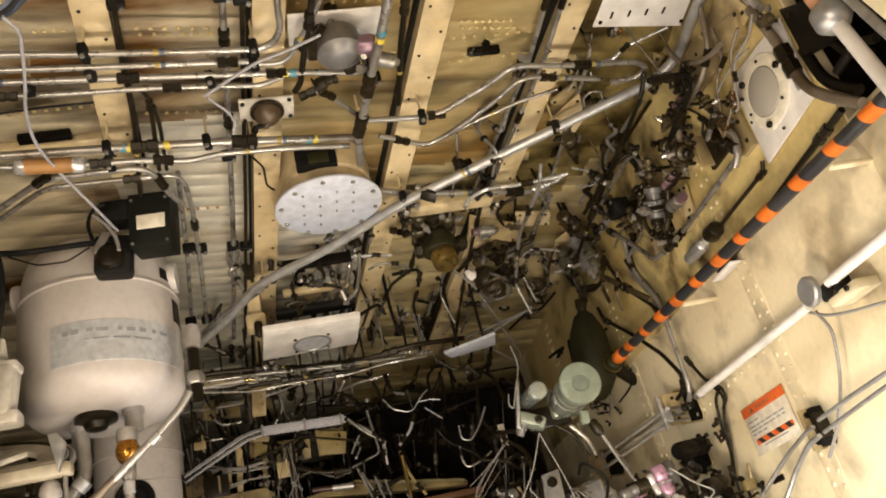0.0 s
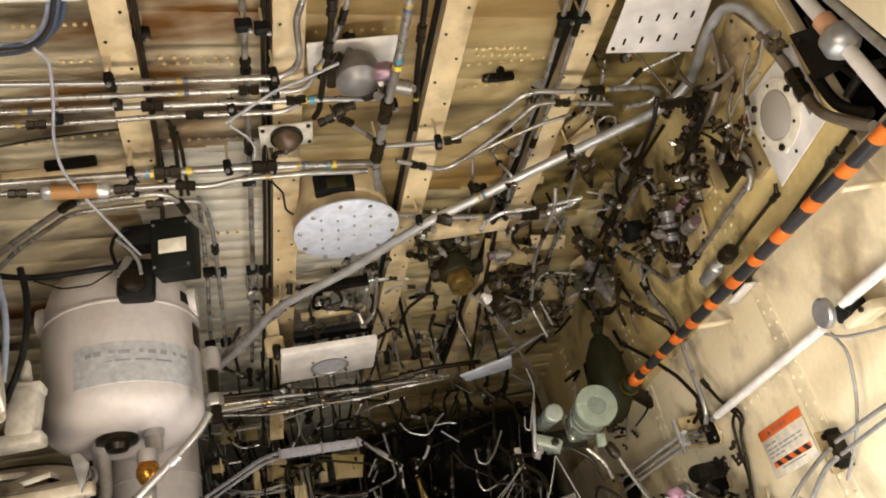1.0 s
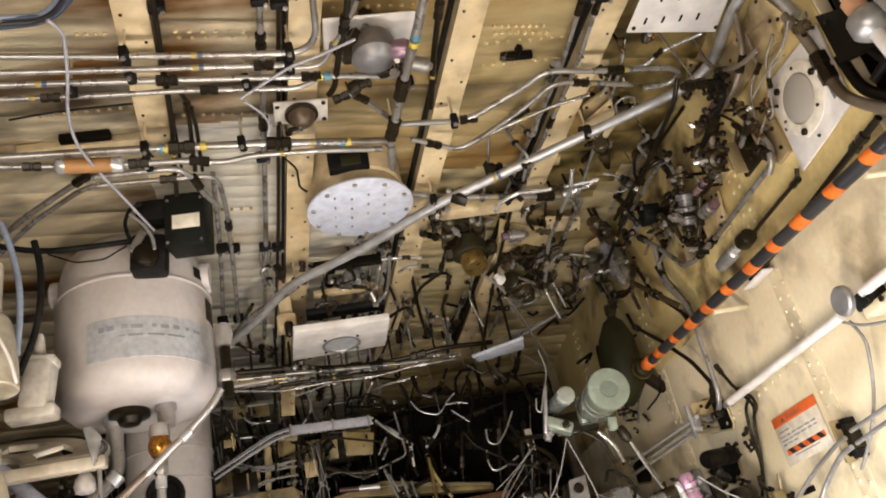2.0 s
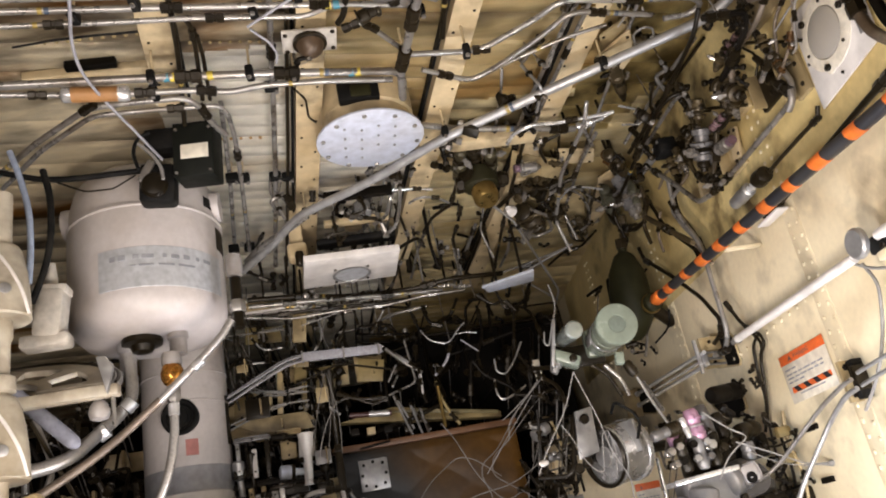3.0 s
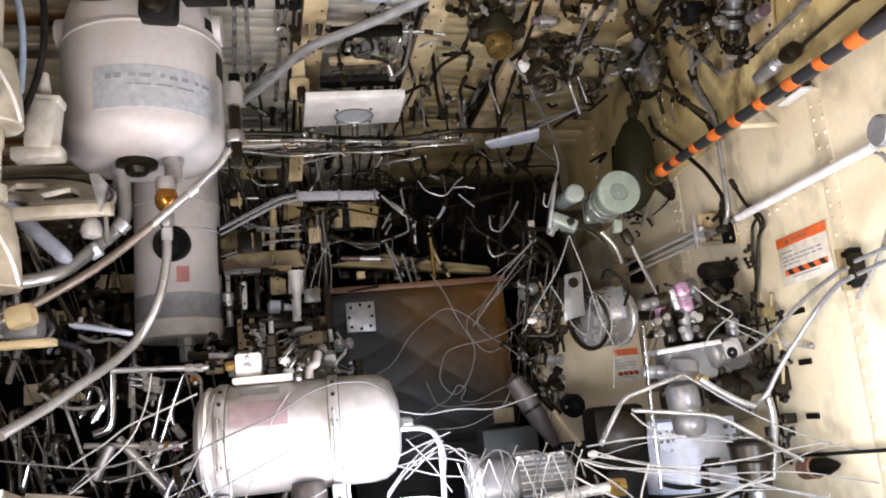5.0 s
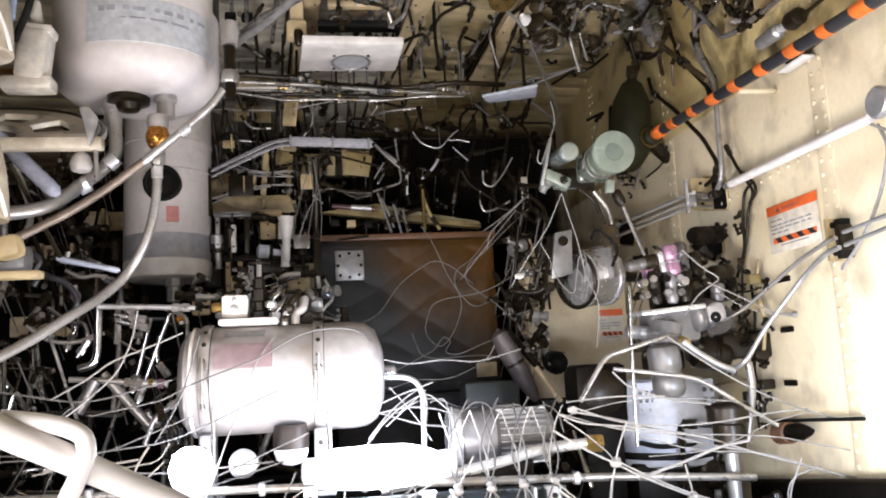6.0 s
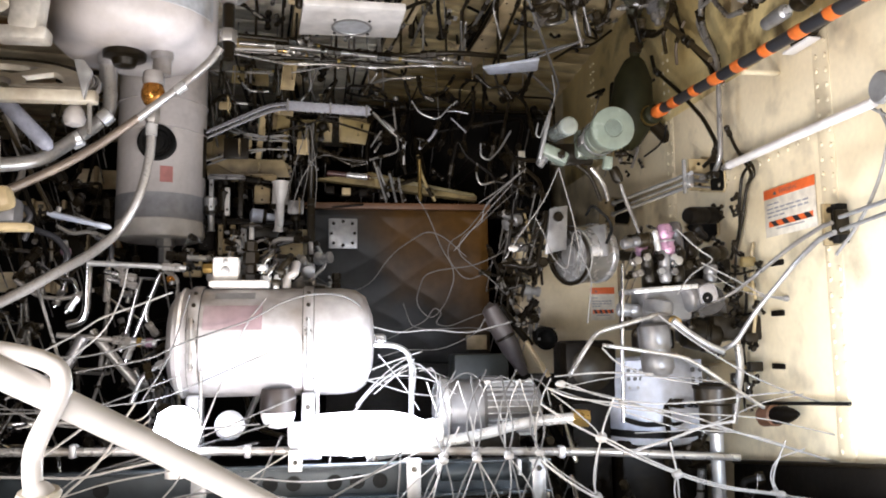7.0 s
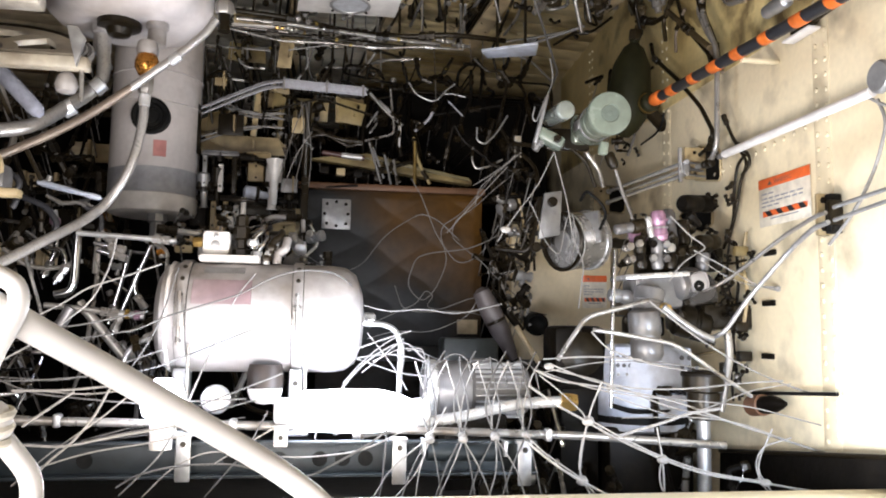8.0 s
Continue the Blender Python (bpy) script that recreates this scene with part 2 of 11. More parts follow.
def box(bm, size, at=(0, 0, 0), m=None, bevel=0.0):
    tm = (m or Matrix()) @ Matrix.Translation(at) @ Matrix.Diagonal((*size, 1))
    made = bmesh.ops.create_cube(bm, size=1, matrix=tm)
    if bevel:
        edges = {e for v in made["verts"] for e in v.link_edges}
        bmesh.ops.bevel(bm, geom=list(edges), offset=bevel, segments=2, profile=0.5, affect="EDGES")
    return bm


def turned(bm, profile, m=None, sides=24):
    """A turned solid about its z axis from rows of (radius, height)."""
    m = m or Matrix()
    rings = []
    for r, z in profile:
        if r <= 1e-6:
            rings.append([bm.verts.new(m @ Vector((0, 0, z)))])
        else:
            rings.append([bm.verts.new(m @ Vector((r * math.cos(2 * math.pi * k / sides), r * math.sin(2 * math.pi * k / sides), z))) for k in range(sides)])
    for a, b in zip(rings, rings[1:]):
        for k in range(sides):
            j = (k + 1) % sides
            if len(a) == 1 and len(b) > 1:
                bm.faces.new((a[0], b[k], b[j]))
            elif len(b) == 1 and len(a) > 1:
                bm.faces.new((a[k], a[j], b[0]))
            elif len(a) > 1:
                bm.faces.new((a[k], a[j], b[j], b[k]))
    for ring in (rings[0], rings[-1]):
        if len(ring) > 1:
            bm.faces.new(ring)
    return bm


def along(p, q):
    """A frame at p whose z axis runs to q."""
    d = Vector(q) - Vector(p)
    return Matrix.Translation(p) @ d.to_track_quat("Z", "Y").to_matrix().to_4x4()


def rod(bm, p, q, r, sides=12):
    h = (Vector(q) - Vector(p)).length
    return turned(bm, [(r, 0), (r, h)], along(p, q), sides)


def bent(points, bend):
    """The points with each corner rounded."""
    pts = [Vector(p) for p in points]
    out = [pts[0]]
    for a, b, c in zip(pts, pts[1:], pts[2:]):
        u, w = (a - b), (c - b)
        k = min(bend, u.length * 0.45, w.length * 0.45)
        if u.length < 1e-5 or w.length < 1e-5:
            continue
        s, e = b + u.normalized() * k, b + w.normalized() * k
        for i in range(5):
            f = i / 4
            out.append((1 - f) ** 2 * s + 2 * f * (1 - f) * b + f * f * e)
    out.append(pts[-1])
    return out


def sweep(bm, points, r, sides=8, bend=None):
    path = bent(points, bend if bend is not None else r * 5)
    d = (path[1] - path[0]).normalized()
    side = d.orthogonal().normalized()
    rings = []
    for i, p in enumerate(path):
        t = (path[min(i + 1, len(path) - 1)] - path[max(i - 1, 0)]).normalized()
        side = (side - t * side.dot(t)).normalized()
        up = t.cross(side)
        rings.append([bm.verts.new(p + r * (math.cos(2 * math.pi * k / sides) * side + math.sin(2 * math.pi * k / sides) * up)) for k in range(sides)])
    for a, b in zip(rings, rings[1:]):
        for k in range(sides):
            j = (k + 1) % sides
            bm.faces.new((a[k], a[j], b[j], b[k]))
    bm.faces.new(rings[0])
    bm.faces.new(rings[-1])
    return bm


def tube(name, points, r, mat, label, category="tube", group="", bend=None, sides=10, fittings=(), fit_mat=None):
    """A bent tube as one thing; fittings: shares of its length at which a union nut sits."""
    ob = mesh_ob(name, sweep(bmesh.new(), points, r, sides, bend), mat)
    tagged(ob, label, category, group)
    pts = [Vector(p) for p in points]
    lens = [(b - a).length for a, b in zip(pts, pts[1:])]
    for f in fittings:
        s = f * sum(lens)
        for a, b, n in zip(pts, pts[1:], lens):
            if s <= n:
                d = (b - a).normalized()
                c = a + d * s
                bm = turned(bmesh.new(), [(r * 1.25, -r * 3.2), (r * 1.65, -r * 3.0), (r * 1.65, -r * 0.7), (r * 1.35, -r * 0.5), (r * 1.35, r * 0.5), (r * 1.65, r * 0.7), (r * 1.65, r * 3.0), (r * 1.25, r * 3.2)], along(c, c + d), 6)
                part("union_nut", bm, fit_mat or GRIME, ob)
                break
            s -= n
    if name in BANDED and sum(lens) > 0.3:
        n = lens.index(max(lens))
        d = (pts[n + 1] - pts[n]).normalized()
        c = pts[n].lerp(pts[n + 1], 0.42)
        for k, mt in enumerate((YELLOW, DKBLUE)[:1 + len(points) % 2]):
            q = c + d * 0.012 * k
            part("tape_band", turned(bmesh.new(), [(r * 1.01, -0.0045), (r * 1.04, -0.004), (r * 1.04, 0.004), (r * 1.01, 0.0045)], along(q, q + d), 10), mt, ob, ("yellow marking tape", "dark blue marking tape")[k])
    return ob


def ceiling_z(y):
    return 2.74 - 0.06 * (y - 1.4)

# ---- the bay: ceiling, walls, floor ----


def corrugated_ceiling():
    """One ribbed skin; the sheets between the frames differ in paint and staining."""
    bm = bmesh.new()
    ys, y = [], -0.7
    while y < 4.5:
        ys.append(y)
        y += 0.005
    xs = [-1.7 + 0.05 * k for k in range(59)]
    rows = []
    for y in ys:
        wide = 0.006 - 0.014 * abs(math.sin(math.pi * y / 0.094)) ** 0.4
        fine = 0.003 - 0.010 * abs(math.sin(math.pi * y / 0.047)) ** 0.4
        rows.append([bm.verts.new((x, y + 0.14 * x, ceiling_z(y + 0.14 * x) + (fine if y > 1.5 and -0.3 < x < 0.45 else wide))) for x in xs])
    for a, b in zip(rows, rows[1:]):
        for k in range(len(xs) - 1):
            f = bm.faces.new((a[k], a[k + 1], b[k + 1], b[k]))
            c = f.calc_center_median()
            one, two, three, four = -0.17 - 0.10 * c.y, 0.165 - 0.09 * c.y, 0.53 - 0.10 * c.y, 0.85 - 0.10 * c.y
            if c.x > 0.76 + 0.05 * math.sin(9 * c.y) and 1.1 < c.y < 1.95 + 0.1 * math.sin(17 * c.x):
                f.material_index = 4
            elif c.x < one:
                f.material_index = 0
            elif c.x < two:
                f.material_index = 1 if c.y > 1.5 else 0
            elif c.x < three:
                f.material_index = 1 if c.y > 1.95 else 2
            else:
                f.material_index = 2 if c.y < 1.8 else 3
    bmesh.ops.solidify(bm, geom=list(bm.faces), thickness=-0.02)
    ob = mesh_ob("ceiling", bm, SKIN)
    ob.data.materials.append(SKIN_PALE)
    ob.data.materials.append(SKIN_TAN)
    ob.data.materials.append(SKIN_OCHRE)
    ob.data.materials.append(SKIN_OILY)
    return tagged(ob, "corrugated bay ceiling skin in stained cream primer", "ceiling", kind="structure")


corrugated_ceiling()


def slab(name, size, at, mat, label, category):
    ob = mesh_ob(name, box(bmesh.new(), size, at, bevel=0.003), mat)
    return tagged(ob, label, category, kind="structure")


def east_wall():
    """The side wall, with an opening high up near the mouth of the bay."""
    bm = box(bmesh.new(), (0.03, 3.215, 1.75), (1.056, 2.6425, 1.93), None, 0.002)
    box(bm, (0.03, 1.585, 1.14), (1.056, 0.2425, 1.625), None, 0.002)
    box(bm, (0.03, 1.585, 0.14), (1.056, 0.2425, 2.735), None, 0.002)
    return tagged(mesh_ob("wall_east", bm, WALL), "cream primed riveted metal side wall with an opening", "wall", kind="structure")


wall_east = east_wall()
part("upper_sheet", box(bmesh.new(), (0.003, 2.3, 0.56), (1.0395, 2.19, 2.47), None, 0.001), SOILWALL, wall_east, "soiled tan upper sheet of the wall")
# End and west walls are near-black in place of the bay's unlit depth.
slab("wall_north", (2.75, 0.03, 1.75), (-0.31, 4.24, 1.93), UNLIT_BLACK, "near-black end wall for the unlit depth of the bay", "wall")
slab("wall_west", (0.03, 4.8, 1.75), (-1.66, 1.85, 1.93), UNLIT_BLACK, "near-black side wall for the unlit side of the bay", "wall")
slab("floor", (2.75, 3.15, 0.03), (-0.31, 2.63, 1.02), FLOOR, "dark metal bay floor", "floor")
slab("ground", (60, 60, 0.1), (0, 0, -0.05), CONCRETE, "grey hangar concrete floor", "ground")


def rivets(parent, rows, r=0.006):
    """Domed rivet heads on the side wall, in rows of (y, z, y, z, count)."""
    bm = bmesh.new()
    for y0, z0, y1, z1, n in rows:
        for k in range(n):
            f = k / max(n - 1, 1)
            m = Matrix.Translation((1.0392, y0 + (y1 - y0) * f, z0 + (z1 - z0) * f)) @ pose(0, 0, 0, 0, -90, 0)
            turned(bm, [(r, 0), (r * 0.8, r * 0.45), (0, r * 0.7)], m, 8)
    ob = part("rivets", bm, WALL, parent)
    return tagged(ob, "rows of domed rivet heads", kind="stuff")


def lap_strap(y, z0, z1, w=0.055):
    bm = box(bmesh.new(), (0.003, w, z1 - z0), (1.0405, y, (z0 + z1) / 2), bevel=0.001)
    part("lap_strap", bm, WALL, wall_east)


for y in (0.62, 1.52, 2.28, 2.95):
    lap_strap(y, 1.2, 2.62)
rivets(wall_east, [(y + d, 1.22 + 0.5 * d, y + d, 2.6, 44) for y in (0.62, 1.52, 2.28, 2.95) for d in (-0.016, 0.016)] + [(1.98, 1.93, 1.58, 1.955, 11)])


def ceiling_beam(p, q, w=0.065, seal=-1):
    """A flanged frame member under the ceiling: a cap strip and a web; seal: side of its painted shadow gap."""
    p, q = Vector(p), Vector(q)
    d = (q - p).normalized()
    side = d.cross(Vector((0, 0, 1))).normalized()
    up = side.cross(d).normalized()
    m = Matrix((side, d, up)).transposed().to_4x4()
    m.translation = (p + q) / 2
    n = (q - p).length
    bm = box(bmesh.new(), (w, n, 0.004), (0, 0, 0), m, 0.001)
    box(bm, (0.004, n, 0.06), (-w / 2 + 0.004, 0, 0.032), m)
    ob = mesh_ob("ceiling_beam", bm, CREAM)
    tagged(ob, "flanged ceiling frame in stained cream primer", "beam", "ceiling frames", "structure")
    rv = bmesh.new()
    for k in range(int(n / 0.07)):
        turned(rv, [(0.004, 0), (0.003, -0.002), (0, -0.003)], m @ Matrix.Translation((w * 0.28 * (1 if k % 2 else -1), -n / 2 + 0.03 + 0.07 * k, -0.002)), 6)
    tagged(part("rivets", rv, GRIME, ob), kind="stuff")
    # Black strip in place of the shadow along the frame's edge.
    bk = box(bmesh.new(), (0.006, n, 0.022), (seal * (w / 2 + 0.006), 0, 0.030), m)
    part("shadow_gap_seal", bk, RUBBER, ob, "black strip painted for the shaded gap beside the frame")
    return ob


ceiling_beam(*[(-0.248, 0.948, 2.712), (-0.301, 1.622, 2.672)], seal=1)
ceiling_beam(*[(0.082, 0.944, 2.712), (-0.186, 3.897, 2.535)])
ceiling_beam(*[(0.427, 1.013, 2.708), (0.187, 3.39, 2.566)])
ceiling_beam(*[(0.742, 1.043, 2.706), (0.552, 2.99, 2.59)])


def ceiling_rivets(rows):
    bm = bmesh.new()
    for p, q, n in rows:
        p, q = Vector(p), Vector(q)
        for k in range(n):
            turned(bm, [(0.0042, 0.004), (0.0044, 0), (0.0034, -0.001), (0, -0.0014)], Matrix.Translation(p.lerp(q, k / (n - 1))), 8)
    return tagged(mesh_ob("rivet_rows", bm, SKIN_TAN), "rows of domed rivets in the ceiling skin", "rivets", "", "stuff")


ceiling_rivets([(*[(-0.196, 1.213, 2.739), (-0.063, 1.231, 2.738)], 6), (*[(-0.381, 1.2, 2.74), (-0.329, 1.204, 2.74)], 4), (*[(-0.192, 1.229, 2.738), (-0.058, 1.246, 2.737)], 6), (*[(0.481, 1.278, 2.735), (0.601, 1.291, 2.735)], 8), (*[(0.487, 1.299, 2.734), (0.612, 1.311, 2.733)], 8), (*[(-0.442, 1.103, 2.746), (-0.314, 1.11, 2.745)], 8), (*[(-0.226, 1.461, 2.724), (-0.076, 1.481, 2.723)], 8), (*[(0.089, 1.383, 2.729), (0.219, 1.396, 2.728)], 8), (*[(0.124, 1.187, 2.741), (0.317, 1.199, 2.74)], 9), (*[(-0.324, 1.826, 2.702), (-0.123, 1.855, 2.701)], 9)])

# a recess and a stiffener on the side wall; near-black colour makes the recess dark
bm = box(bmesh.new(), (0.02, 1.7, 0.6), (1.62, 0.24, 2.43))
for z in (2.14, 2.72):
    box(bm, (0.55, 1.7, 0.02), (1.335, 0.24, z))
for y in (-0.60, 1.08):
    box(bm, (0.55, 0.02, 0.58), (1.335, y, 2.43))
tagged(mesh_ob("wall_recess", bm, UNLIT_BLACK), "recess behind the side wall opening, near-black for its darkness", "recess", kind="structure")

# ---- small hardware used all over ----


def hexnut(bm, m, r, h):
    return turned(bm, [(r * 0.9, 0), (r, h * 0.12), (r, h * 0.88), (r * 0.9, h)], m, 6)


def clamp(at, d, r=0.012, stem=0.06, up=(0, 0, 1), label="black cushioned tube clamp on a stand-off", mat=None):
    """A cushioned loop clamp round a tube, with its stand-off."""
    at, d, up = Vector(at), Vector(d).normalized(), Vector(up).normalized()
    ob = thing("tube_clamp", Matrix.Translation(at), label, "clamp", "tube clamps")
    side = d.cross(up).normalized()
    m = Matrix((side, d, side.cross(d))).transposed().to_4x4()
    bm = box(bmesh.new(), (r * 2.7, 0.017, r * 2.2), (0, 0, 0), m, 0.004)
    part("block", bm, mat or RUBBER, ob)
    bm = rod(bmesh.new(), (0, 0, 0), up * stem, 0.0028, 8)
    part("stand_off", bm, CREAM, ob)
    hx = bmesh.new()
    hexnut(hx, m @ Matrix.Translation((r * 0.9, 0, -r * 1.7)), 0.005, 0.006)
    part("bolt", hx, STEEL, ob)
    return ob


def fitting_a(mat=GRIME):
    """A tee fitting with three union nuts."""
    ob = thing("pipe_fitting", None, "oily metal tee fitting with union nuts", "fitting", "pipe fittings")
    bm = rod(bmesh.new(), (-0.022, 0, 0), (0.022, 0, 0), 0.008, 10)
    rod(bm, (0, 0, 0), (0, 0, 0.024), 0.008, 10)
    bmesh.ops.create_icosphere(bm, subdivisions=2, radius=0.0115)
    part("body", bm, mat, ob)
    for p, q in (((-0.02, 0, 0), (-0.04, 0, 0)), ((0.02, 0, 0), (0.04, 0, 0)), ((0, 0, 0.02), (0, 0, 0.038))):
        part("union_nut", hexnut(bmesh.new(), along(p, q), 0.0125, 0.017), STEEL if mat is not DARK else GRIME, ob)
    return ob


def fitting_b(mat=GRIME):
    """A small valve with a cap, an elbow and a flange."""
    ob = thing("pipe_fitting", None, "small oily valve with a capped elbow", "fitting", "pipe fittings")
    bm = turned(bmesh.new(), [(0.016, -0.03), (0.02, -0.026), (0.02, -0.006), (0.014, 0), (0.014, 0.018), (0.019, 0.02), (0.019, 0.03), (0.01, 0.034)], None, 14)
    rod(bm, (0, 0, 0), (0.032, 0, 0.004), 0.010, 10)
    part("body", bm, mat, ob)
    part("cap", turned(bmesh.new(), [(0.012, 0), (0.013, 0.014), (0.008, 0.018), (0, 0.018)], along((0.03, 0, 0.004), (0.06, 0, 0.01)), 10), STEEL, ob)
    part("flange", box(bmesh.new(), (0.05, 0.03, 0.005), (0, 0, -0.031), None, 0.002), GRIME, ob)
    return ob


def fitting_c(mat=DARK):
    """An elbow with a sleeve and lock wire loop."""
    ob = thing("pipe_fitting", None, "dark grimy elbow fitting with lock wire", "fitting", "pipe fittings")
    part("body", sweep(bmesh.new(), [(-0.035, 0, 0), (0, 0, 0), (0.0, 0.012, 0.035)], 0.0085, 10, 0.014), mat, ob)
    part("union_nut", hexnut(bmesh.new(), along((-0.03, 0, 0), (-0.05, 0, 0)), 0.013, 0.018), mat, ob)
    part("union_nut", hexnut(bmesh.new(), along((0, 0.011, 0.03), (0, 0.02, 0.05)), 0.013, 0.018), GRIME, ob)
    part("lock_wire", sweep(bmesh.new(), [(-0.04, 0.012, 0), (-0.02, 0.02, 0.02), (0.01, 0.022, 0.03)], 0.0009, 5, 0.01), STEEL, ob)
    return ob


ROOT = random.Random(7)
MASTERS = [fitting_a(), fitting_b(), fitting_c(), fitting_a(DARK), fitting_b(GREY)]
USED = [False] * len(MASTERS)


def put_fitting(kind, at, scale=1.0, turn=None, rng=ROOT):
    t = turn or (rng.uniform(0, 360), rng.uniform(0, 360), rng.uniform(0, 360))
    m = pose(*at, *t)
    ob = MASTERS[kind]
    if USED[kind]:
        ob = copy_thing(ob, m)
    else:
        USED[kind] = True
        ob.matrix_world = m
    ob.scale = (scale,) * 3
    return ob


def quad_plate(name, corners, thick, mat, label, category, inward=(0, 0, 1), bevel=0.002):
    """A flat plate on four corners, thickened inward."""
    bm = bmesh.new()
    low = [bm.verts.new(c) for c in corners]
    high = [bm.verts.new(Vector(c) + Vector(inward) * thick) for c in corners]
    bm.faces.new(low)
    bm.faces.new(high[::-1])
    for k in range(4):
        j = (k + 1) % 4
        bm.faces.new((low[k], low[j], high[j], high[k]))
    bmesh.ops.bevel(bm, geom=list(bm.edges), offset=bevel, segments=2, profile=0.5, affect="EDGES")
    return tagged(mesh_ob(name, bm, mat), label, category)


def bolts_on(parent, places, normal, r=0.006, mat=None, name="bolt"):
    n = Vector(normal)
    for p in places:
        p = Vector(p)
        part(name, hexnut(bmesh.new(), along(p, p + n), r, r * 0.8), mat or GRIME, parent)

# ---- tubes under the ceiling ----
HT = "steel hydraulic tube clipped under the ceiling"
GT = "oily dark hydraulic tube under the ceiling"
tube("hydraulic_tube", [(-0.542, 1.124, 2.637), (-0.278, 1.158, 2.635), (0.006, 1.185, 2.633), (0.04, 1.186, 2.633), (0.066, 1.169, 2.634), (0.078, 1.137, 2.636), (0.076, 1.08, 2.639), (0.076, 1.045, 2.641), (0.099, 0.977, 2.645)], 0.0068, STEEL, HT, group="hydraulic tubes")
tube("hydraulic_tube", [(-0.557, 1.165, 2.634), (-0.286, 1.191, 2.633), (0.009, 1.217, 2.631)], 0.0064, STEEL, HT, group="hydraulic tubes", fittings=(0.93,))
tube("hydraulic_tube", [(-0.569, 1.195, 2.632), (-0.293, 1.222, 2.631), (-0.034, 1.247, 2.629), (0.104, 1.261, 2.628), (0.259, 1.286, 2.627)], 0.0066, STEEL, HT, group="hydraulic tubes", fittings=(0.42, 0.76))
tube("hydraulic_tube", [(-0.588, 1.244, 2.639), (-0.326, 1.266, 2.638), (-0.195, 1.273, 2.638), (0.032, 1.299, 2.636), (0.069, 1.281, 2.637), (0.117, 1.267, 2.638)], 0.0058, STEEL, HT, group="hydraulic tubes", fittings=(0.2, 0.62))
tube("hydraulic_tube", [(-0.653, 1.387, 2.611), (-0.559, 1.394, 2.61), (-0.3, 1.415, 2.609), (-0.07, 1.439, 2.608), (0.218, 1.478, 2.605), (0.236, 1.507, 2.604), (0.237, 1.584, 2.599)], 0.0088, STEEL, "thick steel return tube with coloured tape bands", group="hydraulic tubes", fittings=(0.43, 0.64))
tube("hydraulic_tube", [(-0.657, 1.397, 2.6), (-0.492, 1.426, 2.598)], 0.0058, STEEL, HT, group="hydraulic tubes", fittings=(0.75,))
tube("hydraulic_tube", [(-0.36, 1.445, 2.597), (-0.221, 1.457, 2.597), (-0.148, 1.478, 2.595), (-0.08, 1.464, 2.596), (0.065, 1.474, 2.596), (0.209, 1.493, 2.594)], 0.0068, STEEL, HT, group="hydraulic tubes", fittings=(0.06, 0.28))
tube("hydraulic_tube", [(-0.756, 1.744, 2.599), (-0.613, 1.617, 2.607), (-0.458, 1.505, 2.614), (-0.356, 1.503, 2.614), (-0.251, 1.506, 2.614), (-0.226, 1.55, 2.611), (-0.212, 1.616, 2.607), (-0.189, 1.664, 2.604)], 0.0070, STEEL, HT, group="hydraulic tubes", fittings=(0.5, 0.86))
tube("hydraulic_tube", [(-0.75, 1.795, 2.606), (-0.607, 1.653, 2.615), (-0.464, 1.548, 2.621), (-0.318, 1.551, 2.621), (-0.189, 1.559, 2.62), (-0.174, 1.593, 2.618), (-0.173, 1.693, 2.612), (-0.186, 1.874, 2.602), (-0.224, 2.298, 2.576)], 0.0060, STEEL, HT, group="hydraulic tubes", fittings=(0.4, 0.62))
tube("hydraulic_tube", [(-0.187, 1.591, 2.649), (-0.219, 1.914, 2.629), (-0.279, 2.389, 2.601)], 0.0060, STEEL, HT, group="hydraulic tubes")
tube("hydraulic_tube", [(-0.014, 0.974, 2.686), (-0.023, 1.105, 2.678), (-0.041, 1.323, 2.665), (-0.064, 1.574, 2.65), (-0.1, 1.948, 2.627), (-0.164, 2.497, 2.594)], 0.0068, STEEL, HT, group="hydraulic tubes", fittings=(0.14, 0.3))
tube("hydraulic_tube", [(0.026, 0.995, 2.704), (-0.008, 1.351, 2.683), (-0.052, 1.823, 2.655), (-0.13, 2.552, 2.611)], 0.0050, GRIME, GT, group="hydraulic tubes")
tube("hydraulic_tube", [(-0.199, 0.948, 2.677), (-0.211, 1.072, 2.67), (-0.226, 1.232, 2.66), (-0.241, 1.384, 2.651), (-0.282, 1.647, 2.635)], 0.0058, GRIME, GT, group="hydraulic tubes")
tube("hydraulic_tube", [(-0.209, 1.292, 2.656), (-0.2, 1.323, 2.655), (-0.205, 1.391, 2.651), (-0.223, 1.559, 2.64)], 0.0050, GRIME, GT, group="hydraulic tubes", fittings=(0.2,))
tube("hydraulic_tube", [(-0.194, 1.347, 2.653), (-0.194, 1.412, 2.649), (-0.207, 1.562, 2.64)], 0.0044, GRIME, GT, group="hydraulic tubes")
tube("hydraulic_tube", [(0.285, 0.95, 2.607), (0.276, 1.06, 2.6), (0.262, 1.161, 2.594), (0.246, 1.264, 2.588), (0.234, 1.37, 2.582), (0.224, 1.436, 2.578), (0.23, 1.531, 2.572)], 0.0095, STEEL, "thick steel tube with coloured tape bands", group="hydraulic tubes", fittings=(0.56, 0.78))
tube("hydraulic_tube", [(0.33, 1.005, 2.664), (0.326, 1.13, 2.656), (0.323, 1.239, 2.65), (0.327, 1.418, 2.639)], 0.0068, GRIME, GT, group="hydraulic tubes", fittings=(0.3,))
